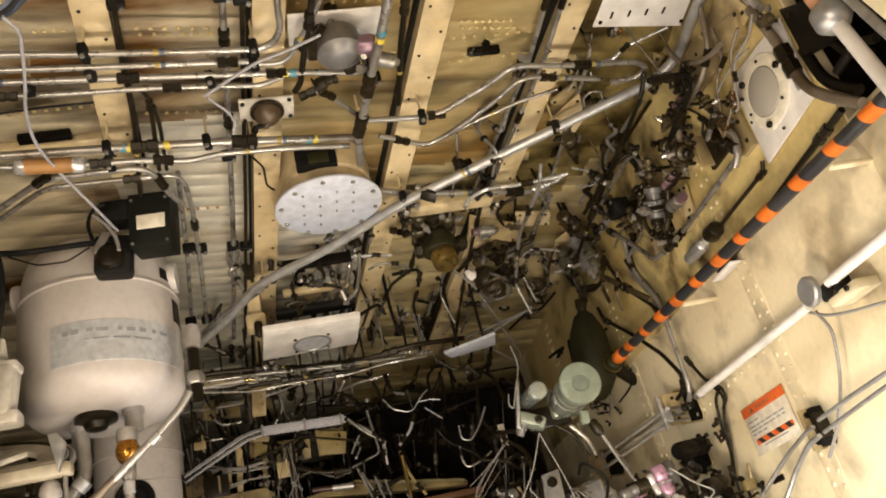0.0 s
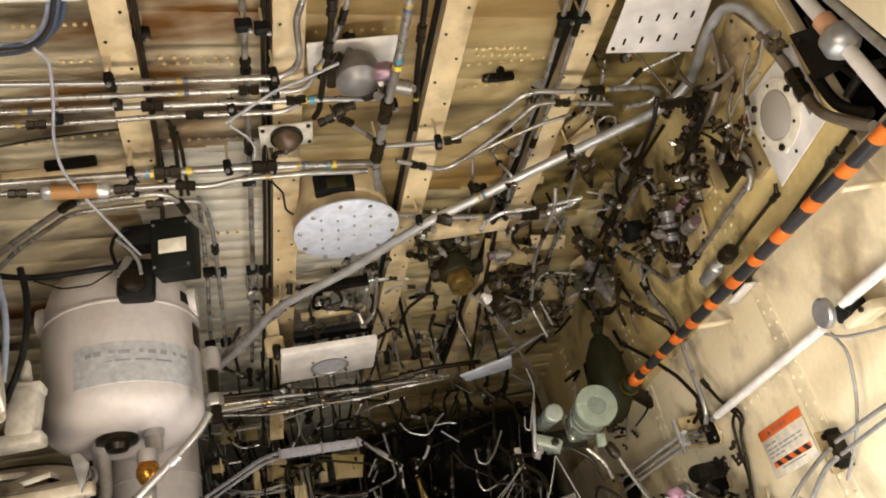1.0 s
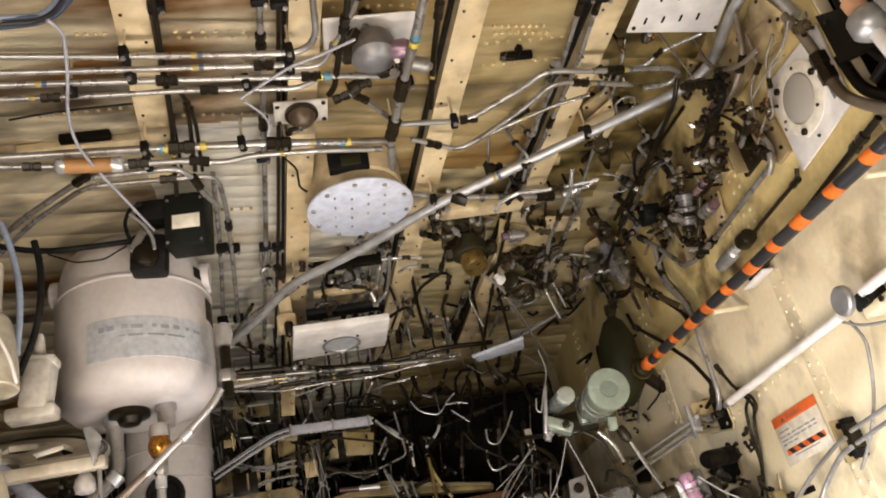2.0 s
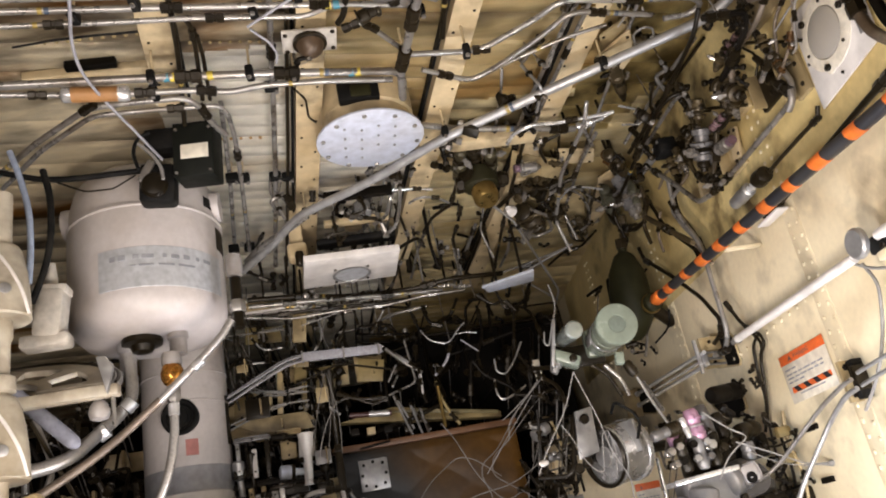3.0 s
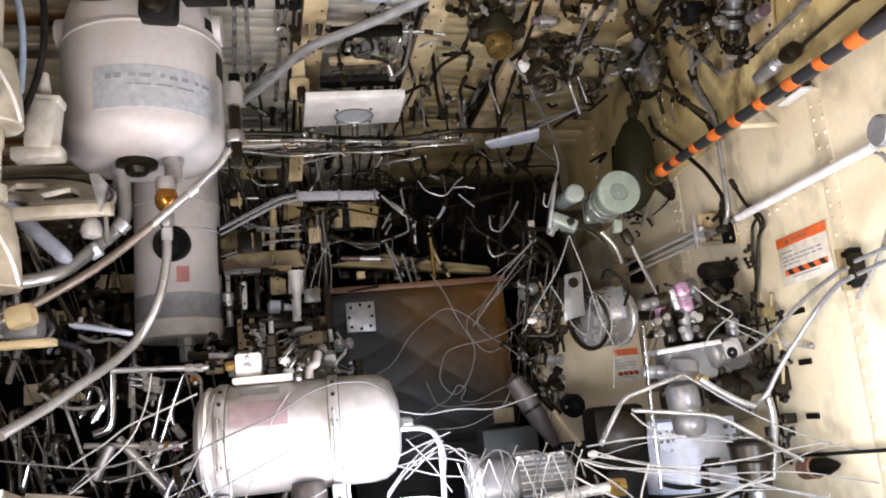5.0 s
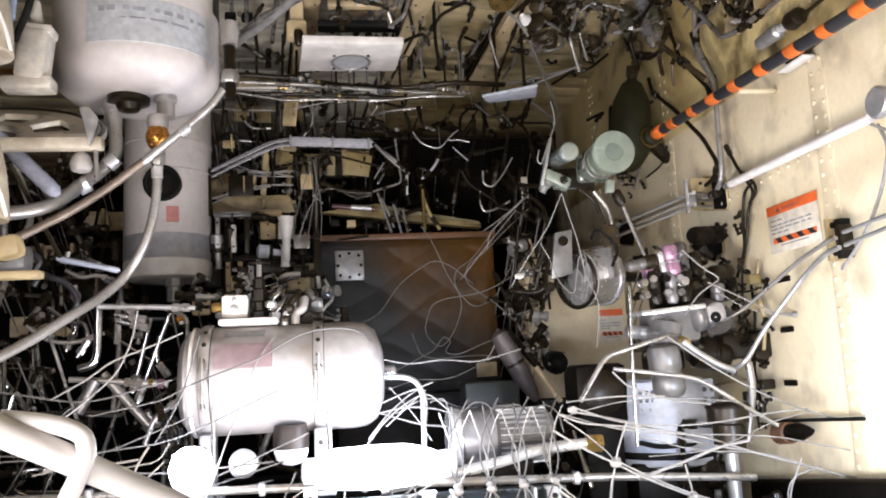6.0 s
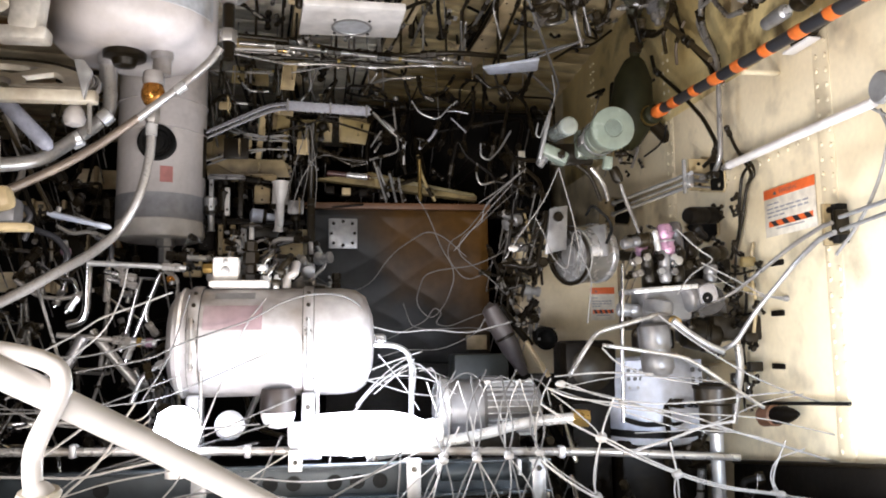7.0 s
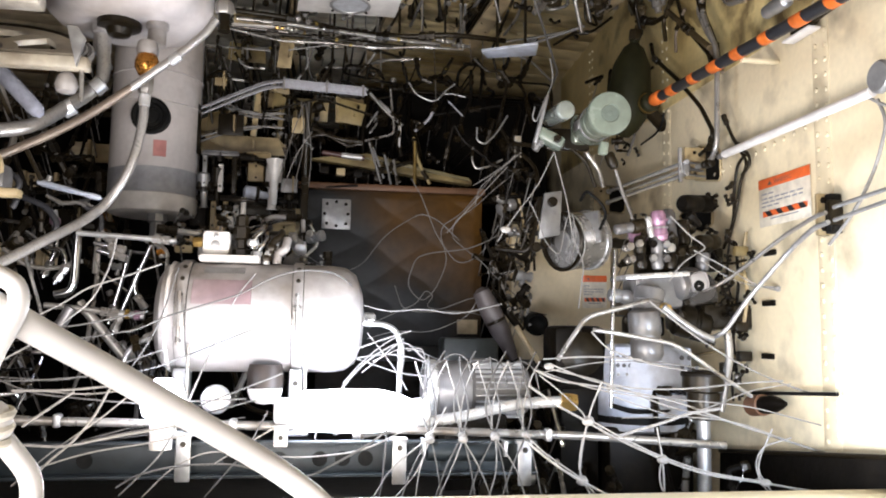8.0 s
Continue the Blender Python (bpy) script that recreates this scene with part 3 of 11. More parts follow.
tube("hydraulic_tube", [(0.109, 1.346, 2.633), (0.144, 1.331, 2.634), (0.166, 1.349, 2.633), (0.214, 1.406, 2.63), (0.244, 1.441, 2.628)], 0.0060, STEEL, HT, group="hydraulic tubes", fittings=(0.08, 0.35))
tube("hydraulic_tube", [(0.148, 0.982, 2.645), (0.14, 1.074, 2.64), (0.132, 1.137, 2.636), (0.118, 1.22, 2.631), (0.108, 1.294, 2.626), (0.095, 1.318, 2.625)], 0.0068, GRIME, GT, group="hydraulic tubes", fittings=(0.12, 0.42))
tube("hydraulic_tube", [(0.18, 0.985, 2.645), (0.164, 1.049, 2.641), (0.139, 1.123, 2.637), (0.082, 1.231, 2.63), (0.025, 1.226, 2.63)], 0.0055, STEEL, HT, group="hydraulic tubes", fittings=(0.2,))
tube("hydraulic_tube", [(0.248, 1.425, 2.608), (0.371, 1.436, 2.608), (0.415, 1.434, 2.608), (0.524, 1.353, 2.613), (0.564, 1.309, 2.615), (0.597, 1.303, 2.616), (0.688, 1.317, 2.615), (0.882, 1.332, 2.614), (0.916, 1.356, 2.613), (0.897, 1.387, 2.611), (0.835, 1.393, 2.61)], 0.0066, STEEL, HT, group="hydraulic tubes", fittings=(0.2, 0.66))
tube("hydraulic_tube", [(0.279, 1.484, 2.605), (0.401, 1.545, 2.601), (0.467, 1.493, 2.604), (0.547, 1.413, 2.609), (0.592, 1.353, 2.613), (0.625, 1.342, 2.613), (0.801, 1.376, 2.611)], 0.0062, STEEL, HT, group="hydraulic tubes", fittings=(0.1, 0.78))
tube("hydraulic_tube", [(0.411, 1.555, 2.611), (0.505, 1.492, 2.614), (0.624, 1.432, 2.618), (0.705, 1.408, 2.62)], 0.0045, STEEL, HT, group="hydraulic tubes")
tube("hydraulic_tube", [(0.642, 1.04, 2.682), (0.635, 1.34, 2.664), (0.624, 1.433, 2.658), (0.584, 1.726, 2.64), (0.567, 1.894, 2.63)], 0.0055, STEEL, GT, group="hydraulic tubes", fittings=(0.16,))
tube("hydraulic_tube", [(0.682, 1.044, 2.681), (0.672, 1.346, 2.663), (0.629, 1.698, 2.642), (0.616, 1.878, 2.631)], 0.0055, STEEL, GT, group="hydraulic tubes", fittings=(0.16, 0.6))
tube("hydraulic_tube", [(0.242, 1.712, 2.611), (0.385, 1.769, 2.608), (0.728, 1.837, 2.604)], 0.0085, STEEL, HT, group="hydraulic tubes", fittings=(0.9,))
tube("hydraulic_tube", [(0.531, 1.84, 2.584), (0.541, 1.794, 2.586), (0.585, 1.759, 2.588), (0.651, 1.767, 2.588), (0.747, 1.758, 2.589), (0.811, 1.746, 2.589)], 0.0055, BRIGHT, "bright steel tube with union nuts", group="hydraulic tubes", fittings=(0.65,))
CONDUIT = material("conduit_alloy", (0.42, 0.42, 0.42), 0.34, 0.45, stain=(0.30, 0.28, 0.25), amount=0.6, grain=40, blotch=6, bump=0.0)
tube("conduit", [(-0.249, 2.249, 2.489), (-0.165, 2.18, 2.513), (-0.051, 2.027, 2.542), (0.162, 1.903, 2.56), (0.354, 1.754, 2.579), (0.718, 1.548, 2.601), (0.965, 1.440, 2.632), (1.010, 1.37, 2.641), (0.997, 1.195, 2.652), (1.004, 1.143, 2.656), (1.01, 1.102, 2.621), (1.01, 1.079, 2.57), (1.01, 1.063, 2.496)], 0.0125, CONDUIT, "long thin-walled grey metal conduit", "conduit", bend=0.05, sides=16)
tube("drain_tube", [(-0.231, 2.25, 2.519), (-0.169, 2.155, 2.525), (-0.089, 2.085, 2.529), (-0.036, 2.024, 2.533)], 0.0095, STEEL, "short grey drain tube beside the conduit", bend=0.04)
VENTPIPE = material("grey_brown_pipe", (0.22, 0.18, 0.14), 0.4, 0.3, stain=(0.07, 0.045, 0.025), amount=0.8, grain=40, blotch=9, bump=0.05)
tube("vent_pipe", [(1, 1.075, 2.509), (1, 1.06, 2.451), (1, 1.051, 2.386), (1, 1.05, 2.324), (1, 1.038, 2.272), (1, 1.002, 2.224), (1, 0.949, 2.168)], 0.0105, VENTPIPE, "grimy grey-brown vent pipe on the side wall", "pipe", bend=0.05, sides=16, fittings=(0.42,))
for a, b in (((-0.282, 1.153, 2.635), 1), ((-0.284, 1.206, 2.632), 1), ((0.023, 1.183, 2.633), 1), ((0.02, 1.221, 2.631), 1), ((-0.07, 1.256, 2.629), 1),
             ((-0.303, 1.415, 2.609), 1), ((-0.31, 1.465, 2.606), 1), ((-0.009, 1.457, 2.607), 1), ((-0.399, 1.226, 2.63), 1), ((-0.102, 1.432, 2.608), 1),
             ((-0.021, 1.047, 2.641), 0), ((0.013, 1.058, 2.641), 0), ((-0.211, 1.889, 2.611), 0), ((-0.182, 1.897, 2.61), 0), ((-0.101, 1.942, 2.628), 0), ((-0.069, 1.983, 2.645), 0),
             ((0.351, 1.748, 2.589), 1), ((-0.035, 2.076, 2.569), 1), ((0.727, 1.535, 2.602), 1), ((0.645, 1.145, 2.675), 0), ((0.685, 1.149, 2.675), 0), ((0.378, 1.436, 2.608), 1),
             ((-0.208, 1.082, 2.679), 0), ((-0.27, 2.293, 2.586), 0), ((-0.223, 2.296, 2.586), 0), ((-0.065, 1.552, 2.651), 0), ((0.234, 1.421, 2.609), 1), ((0.262, 1.302, 2.626), 0)):
    clamp(a, (1, -0.1, 0) if b else (0, 1, -0.06), 0.012, 0.07 if b else 0.05)


def band(at, d, r, colour, name="tape_band"):
    d = Vector(d).normalized()
    ob = mesh_ob(name, turned(bmesh.new(), [(r, -0.006), (r + 0.0006, -0.006), (r + 0.0006, 0.006), (r, 0.006)], along(at, Vector(at) + d), 12), colour)
    return tagged(ob, "coloured marking tape round a tube", "tape", "marking tapes")


BANDYELLOW = material("bright_yellow_tape", (0.62, 0.48, 0.06), 0.5, bump=0.03)
TEAL = material("teal_tape", (0.05, 0.22, 0.30), 0.5, bump=0.03)
for p, c in (((0.116, 1.466, 2.606), TEAL), ((0.132, 1.467, 2.606), BANDYELLOW), ((-0.274, 1.419, 2.609), TEAL), ((-0.26, 1.42, 2.609), BANDYELLOW), ((0.078, 1.259, 2.628), BANDYELLOW), ((0.095, 1.261, 2.628), TEAL), ((-0.184, 1.426, 2.608), BANDYELLOW)):
    band(p, (1, -0.1, 0), 0.009, c)
for p, c in (((0.264, 1.15, 2.595), BANDYELLOW), ((0.267, 1.131, 2.596), TEAL)):
    band(p, (-0.1, 1, -0.06), 0.0097, c)

# in-line filter with a tan sleeve
filt = thing("line_filter", along(*[(-0.492, 1.426, 2.598), (-0.354, 1.444, 2.597)]), "in-line filter with tan sleeve and steel ends", "filter")
n = (Vector((-0.354, 1.444, 2.597)) - Vector((-0.492, 1.426, 2.598))).length
part("sleeve", rod(bmesh.new(), (0, 0, n * 0.16), (0, 0, n * 0.82), 0.0165, 18), material("tan_sleeve", (0.40, 0.20, 0.07), 0.5, stain=(0.2, 0.09, 0.03), amount=0.5), filt)
part("end_cap", turned(bmesh.new(), [(0.007, 0), (0.015, 0.004), (0.0175, 0.008), (0.0175, n * 0.16)], None, 18), BRIGHT, filt)
part("end_cap", turned(bmesh.new(), [(0.0175, n * 0.82), (0.0175, n * 0.95), (0.015, n * 0.98), (0.008, n)], None, 18), BRIGHT, filt)

# cables
tube("cable_loop", [(-0.489, 1.08, 2.659), (-0.412, 1.077, 2.659), (-0.374, 1.061, 2.66), (-0.346, 1.03, 2.662), (-0.309, 0.94, 2.668)], 0.0065, DKBLUE, "dark blue cable loop hung under the ceiling", "cable", bend=0.06)
tube("cable_loop", [(-0.485, 1.069, 2.67), (-0.407, 1.074, 2.67), (-0.377, 1.054, 2.671), (-0.352, 1.016, 2.673), (-0.325, 0.946, 2.677)], 0.0055, BLUE, "blue-grey cable loop looped under the ceiling", "cable", bend=0.06)
for k, o in enumerate(((0, 8), (6, 14))):
    pts = [Vector(p) + Vector((0.003 * o[0], 0.0, 0.002 * o[1] - 0.02)) for p in [(-0.486, 1.072, 2.66), (-0.409, 1.072, 2.66), (-0.374, 1.053, 2.661), (-0.347, 1.02, 2.663), (-0.316, 0.939, 2.668)]]
    tube("cable_loop", [tuple(p) for p in pts], 0.005, (BLACK, DKBLUE)[k], "dark cable loop hung under the ceiling", "cable", bend=0.06)
tube("cable", [(-0.378, 1.026, 2.612), (-0.362, 1.058, 2.61), (-0.384, 1.157, 2.605), (-0.416, 1.259, 2.598), (-0.427, 1.351, 2.593), (-0.408, 1.451, 2.587), (-0.378, 1.564, 2.58), (-0.347, 1.69, 2.573)], 0.0034, CABLE, "slack grey cable hanging from the tubes", "cable", bend=0.05)
tube("cable", [(-0.527, 1.273, 2.608), (-0.452, 1.264, 2.608), (-0.378, 1.261, 2.608), (-0.293, 1.262, 2.608)], 0.0024, RUBBER, "thin black cable under the ceiling", "cable")
tube("cable", [(-0.085, 1.267, 2.598), (-0.024, 1.223, 2.601), (0.024, 1.19, 2.603), (0.082, 1.168, 2.604), (0.15, 1.135, 2.606)], 0.003, CABLE, "grey cable tied to the tubes", "cable")
tube("cable", [(-0.081, 1.275, 2.598), (-0.046, 1.321, 2.595), (-0.036, 1.354, 2.593), (-0.042, 1.386, 2.591)], 0.0026, CABLE, "grey cable tied to the tubes", "cable")
tube("cable", [(-0.014, 1.502, 2.604), (0.009, 1.545, 2.601), (0.01, 1.617, 2.597), (0.026, 1.64, 2.596)], 0.0028, GRIME, "thin dark cable by a ceiling frame", "cable")

# ---- plates and caps under the ceiling ----
c = Vector((0.157, 1.731, 2.58))
lid = thing("duct_cap", Matrix.Translation(c), "round white bolted cap under a cream duct", "cap")
R = 0.137
part("lid", turned(bmesh.new(), [(0, 0), (R - 0.004, 0), (R, 0.003), (R, 0.008), (0, 0.008)], None, 48), PLATE, lid)
for k in range(10):
    a = 2 * math.pi * (k + 0.3) / 10
    part("bolt", hexnut(bmesh.new(), Matrix.Translation((0.122 * math.cos(a), 0.122 * math.sin(a), 0)) @ pose(0, 0, 0, 180), 0.006, 0.005), STEEL, lid)
for k in range(14):
    part("stud", turned(bmesh.new(), [(0.0032, 0), (0.0028, -0.004), (0, -0.0045)], Matrix.Translation((-0.065 + 0.042 * (k % 4), -0.07 + 0.045 * (k // 4) + 0.012 * (k % 2), 0)), 8), GREY, lid)
bm = turned(bmesh.new(), [(0.112, 0.008), (0.112, 0.05), (0.118, 0.055), (0.118, 0.16)], None, 40)
part("duct", bm, CREAM, lid)
bm = box(bmesh.new(), (0.10, 0.03, 0.055), (-0.02, -0.112, 0.075), None, 0.004)
part("opening", bm, RUBBER, lid, "black rectangular duct opening")
bm = box(bmesh.new(), (0.05, 0.02, 0.03), (-0.015, -0.124, 0.068), None, 0.004)
part("tab", bm, OLIVE, lid)


def window_plate(name, corners, hole, rx, label):
    ob = quad_plate(name, corners, 0.022, WHITE, label, "plate")
    x0, y0, z0 = hole
    part("rim", turned(bmesh.new(), [(rx, 0.0), (rx + 0.004, -0.004), (rx - 0.004, -0.004), (rx - 0.006, 0.0)], Matrix.Translation((x0, y0, z0)), 28), GREY, ob)
    part("lens", turned(bmesh.new(), [(0, -0.002), (rx - 0.005, -0.002), (rx - 0.005, 0.001), (0, 0.001)], Matrix.Translation((x0, y0, z0)), 28), LABEL, ob, "dull grey blanking disc")
    for k in range(4):
        a = math.pi / 4 + k * math.pi / 2
        bolts_on(ob, [(x0 + (rx + 0.014) * math.cos(a), y0 + (rx + 0.014) * math.sin(a), z0)], (0, 0, -1), 0.0045)
    return ob


window_plate("inspection_plate", [(-0.06, 2.155, 2.45), (0.224, 2.164, 2.45), (0.216, 2.371, 2.45), (-0.078, 2.375, 2.45)], (0.077, 2.294, 2.449), 0.056, "white inspection plate with an oval blanking disc")
shelf = quad_plate("shelf_plate", [(0.504, 2.473, 2.4), (0.665, 2.374, 2.4), (0.685, 2.477, 2.4), (0.537, 2.531, 2.4)], 0.01, PLATE, "small white plate behind the valves", "plate")
for x, y in ((0.56, 2.49), (0.64, 2.44)):
    part("hanger", rod(bmesh.new(), (x, y, 2.405), (x, y, ceiling_z(y) + 0.01), 0.005, 8), GRIME, shelf)
big = quad_plate("vent_plate", [(0.769, 1.262, 2.668), (0.997, 1.287, 2.667), (0.978, 1.031, 2.682), (0.782, 1.012, 2.683)], 0.004, WHITE, "white slotted vent plate under the ceiling", "plate")
for k in range(14):
    p = Vector((0.805, 1.23, 2.668)) + Vector((0.042 * (k % 4) + 0.02 * (k // 4), -0.062 * (k // 4), 0.0037 * (k // 4)))
    part("slot", box(bmesh.new(), (0.005, 0.019, 0.002), p, None, 0.0005), DARK, big)
bolts_on(big, [(0.782, 1.247, 2.668), (0.989, 1.268, 2.667)], (0, 0, -1), 0.005)
# Last entry is a black block standing in for a shaded gap.
for p, s, mt, lb in (((0.113, 2.217, 2.591), (0.2, 0.03, 0.018), CREAM, "cream cross member over the inspection plate"), ((0.121, 2.057, 2.601), (0.2, 0.02, 0.03), DARK, "dark cross member between ceiling frames"), ((0.103, 2.225, 2.53), (0.24, 0.05, 0.02), RUBBER, "black block for the shaded gap above the inspection plate")):
    tagged(mesh_ob("cross_member", box(bmesh.new(), s, p, None, 0.004), mt), lb, "bracket", "cross members")
c = Vector((0.034, 1.395, 2.64))
dome = thing("sensor_dome", Matrix.Translation(c), "brown dome sensor on a square white plate", "sensor")
part("plate", box(bmesh.new(), (0.118, 0.075, 0.006), (0, 0, 0.01), pose(0, 0, 0, 0, 0, 2), 0.002), POSTPALE, dome)
part("dome", turned(bmesh.new(), [(0, -0.032), (0.014, -0.03), (0.026, -0.018), (0.031, 0.0), (0.033, 0.008)], None, 24), material("brown_dome", (0.10, 0.065, 0.04), 0.4, 0.2, stain=(0.04, 0.025, 0.012), amount=0.6), dome)
part("collar", turned(bmesh.new(), [(0.036, 0.007), (0.037, -0.002), (0.031, -0.003)], None, 24), GRIME, dome)
bolts_on(dome, [(sx * 0.05, sy * 0.028, 0.007) for sx in (-1, 1) for sy in (-1, 1)], (0, 0, -1), 0.005)
tagged(mesh_ob("cross_strip", box(bmesh.new(), (0.24, 0.05, 0.03), (0.503, 1.87, 2.622), None, 0.004), CREAM), "cream channel strip bridging two ceiling frames", "bracket")
for p, s in (((0.545, 1.365, 2.722), (0.075, 0.014, 0.02)), ((-0.447, 1.488, 2.715), (0.11, 0.02, 0.02))):
    tagged(mesh_ob("drain_slot", box(bmesh.new(), s, p, None, 0.003), DARK), "dark drain slot in the ceiling skin", "slot", "drain slots")
bm = bmesh.new()
for x0, x1, y in ((-0.16, 0.04, 1.36), (0.47, 0.68, 1.33), (-0.52, -0.33, 1.42), (0.47, 0.68, 1.40)):
    for k in range(9):
        turned(bm, [(0.005, 0), (0.004, -0.003), (0, -0.004)], Matrix.Translation((x0 + (x1 - x0) * k / 8, y, ceiling_z(y) - 0.008)), 8)
tagged(mesh_ob("rivets", bm, SKIN_TAN), "rows of domed rivets in the ceiling skin", "rivets", kind="stuff")

# cross ribs between the frames, with the stringers' rivets
for x0, x1, y in ((-0.60, -0.33, 1.52), (0.08, 0.3, 2.42), (0.3, 0.55, 2.1), (0.08, 0.3, 2.75)):
    tagged(mesh_ob("stringer", box(bmesh.new(), (x1 - x0, 0.03, 0.022), ((x0 + x1) / 2, y, ceiling_z(y) - 0.016), None, 0.004), CREAM), "cream cross stringer between ceiling frames", "stringer", "stringers")

edge = quad_plate("edge_plate", [(-0.433, 0.883, 2.671), (-0.264, 0.899, 2.67), (-0.287, 0.981, 2.665), (-0.464, 0.966, 2.666)], 0.006, WHITE, "white plate edge under the ceiling", "plate")
brk = thing("cast_bracket", Matrix.Translation((-0.077, 2.233, 2.52)), "cream cast bracket with a brown stub", "bracket")
part("casting", box(bmesh.new(), (0.06, 0.06, 0.05), (0, 0.01, 0), None, 0.01), CREAM, brk)
part("stub", turned(bmesh.new(), [(0.012, 0), (0.014, -0.01), (0.012, -0.04), (0.008, -0.045)], pose(0.005, -0.02, -0.01), 14), GRIME, brk)
part("post", box(bmesh.new(), (0.04, 0.04, 0.15), (0, 0.02, 0.09), None, 0.005), CREAM, brk)

# ---- valves under the ceiling ----


def valve(at, cap, cap_mat, size, label, arms, plate=None, cs=0.7, body_mat=None):
    ob = thing("valve", Matrix.Translation(at), label, "valve", "ceiling valves")
    s = size
    part("body", turned(bmesh.new(), [(s * 0.55, s * 0.8), (s * 0.9, s * 0.6), (s, s * 0.2), (s * 0.95, -s * 0.3), (s * 0.6, -s * 0.6), (s * 0.4, -s * 0.65)], None, 24), body_mat or GREY, ob)
    d = Vector(cap).normalized()
    part("cap", turned(bmesh.new(), [(s * cs * 0.6, 0), (s * cs, s * 0.3), (s * cs, s * 0.95), (s * cs * 0.8, s * 1.12), (s * cs * 0.4, s * 1.15), (0, s * 1.12)], along(d * s * 0.4, d * s), 24), cap_mat, ob)
    for a in arms:
        v = Vector(a)
        bm = rod(bmesh.new(), (0, 0, 0), v * s, s * 0.38, 12)
        hexnut(bm, along(v * s * 0.7, v * s), s * 0.45, s * 0.35)
        part("port", bm, GRIME, ob)
    part("mount", rod(bmesh.new(), (0, 0, s * 0.6), (0, 0, s * 0.6 + 0.09), s * 0.3, 10), GRIME, ob)
    if plate:
        part("plate", box(bmesh.new(), plate, (0, 0, s * 0.8 + 0.02), None, 0.003), WHITE, ob)
    return ob


valve((0.191, 1.207, 2.632), (0.9, -0.3, -0.2), PINK, 0.050, "grey bulbous valve with a purple cap", [(-1.3, 0, 0.1), (0.5, 1.2, 0), (-0.9, -0.6, 0.5)], (0.19, 0.09, 0.004), 0.40, CASTING)
valve((0.484, 2.061, 2.59), (0.05, -0.4, -1), BRASS, 0.056, "olive valve with a large worn brass cap", [(1.5, 0.2, 0.1), (-1.3, 0.1, 0), (-0.9, -0.8, 0.3)], None, 0.68, OLIVE)
valve((0.131, 2.125, 2.586), (0.2, -0.5, -0.7), BRIGHT, 0.026, "small bright valve between ceiling frames", [(1.5, 0, 0), (-1.5, 0, 0)])
for q, d in (((0.596, 1.995, 2.584), (0.05, 0.004, 0)), ((0.26, 1.242, 2.629), (0.05, 0.02, 0)), ((0.98, 1.555, 2.357), (0, 0.06, 0.01))):
    ob = thing("solenoid", along(q, Vector(q) + Vector(d)), "small silver solenoid cylinder", "solenoid", "solenoids")
    part("can", turned(bmesh.new(), [(0.010, -0.004), (0.016, 0), (0.017, 0.045), (0.012, 0.05), (0.007, 0.06)], None, 16), STEEL, ob)
    part("plug", turned(bmesh.new(), [(0.012, -0.02), (0.012, -0.004)], None, 10), PINK, ob)

# ---- the large reservoir ----
cyl1 = thing("hydraulic_reservoir", pose(-0.452, 1.95, 2.20), "large white enamelled reservoir with a foil label", "reservoir")
r = 0.191
part("body", turned(bmesh.new(), [(0, 0.006), (0.05, 0.0), (0.115, 0.002), (0.158, 0.014), (0.181, 0.036), (0.1895, 0.062), (r, 0.075), (r, 0.296), (r + 0.003, 0.299), (r + 0.003, 0.303), (r - 0.004, 0.308), (r - 0.006, 0.36), (0.173, 0.41), (0.137, 0.445), (0.08, 0.46), (0, 0.465)], None, 64), TANK, cyl1)


def wrap(parent, name, r, z0, z1, a0, a1, mat, label="", steps=24):
    """A thin sheet laid round a drum, from angle a0 to a1 (degrees, 0 towards -y, growing to +x)."""
    bm = bmesh.new()
    cols = []
    for k in range(steps + 1):
        a = radians(a0 + (a1 - a0) * k / steps)
        cols.append([bm.verts.new((q * math.sin(a), -q * math.cos(a), z)) for q, z in ((r, z0), (r + 0.0012, z0 + 0.001), (r + 0.0012, z1 - 0.001), (r, z1))])
    for a, b in zip(cols, cols[1:]):
        for k in range(3):
            bm.faces.new((a[k], b[k], b[k + 1], a[k + 1]))
    return part(name, bm, mat, parent, label)


foil = wrap(cyl1, "foil_label", r, 0.084, 0.188, -22, 76, LABEL, "grey foil label with worn print")
for a0, a1, z0, z1 in [(-28, -24, 0.154, 0.168), (-22, -17, 0.154, 0.168), (-12, -8, 0.155, 0.167), (-6, 2, 0.155, 0.166), (8, 11, 0.156, 0.167), (14, 20, 0.155, 0.166), (23, 28, 0.155, 0.167), (33, 36, 0.156, 0.166), (40, 47, 0.156, 0.166), (-8, 2, 0.136, 0.142), (5, 16, 0.136, 0.142), (19, 32, 0.136, 0.142), (-14, -10, 0.137, 0.141)]:
    wrap(foil, "print_bar", r + 0.0015, z0, z1, a0 + 15, a1 + 15, material("worn_print", (0.30, 0.31, 0.34), 0.5, bump=0) if not bpy.data.materials.get("worn_print") else bpy.data.materials["worn_print"], steps=3)
wrap(cyl1, "sticker", r, 0.215, 0.278, 74, 92, GRIME, "dark sticker")
wrap(cyl1, "sticker", r - 0.004, 0.325, 0.355, 62, 76, RUBBER, "black sticker")
for sx in (-1, 1):
    part("lug", turned(bmesh.new(), [(0.04, -0.012), (0.042, 0), (0.04, 0.012)], pose(sx * 0.186, -0.02, 0.35, 0, 90, 0), 20), TANK, cyl1)
part("neck", turned(bmesh.new(), [(0.026, 0.01), (0.026, -0.01), (0.021, -0.014), (0.021, -0.05)], pose(0.075, -0.055, 0), 18), SHELL, cyl1)
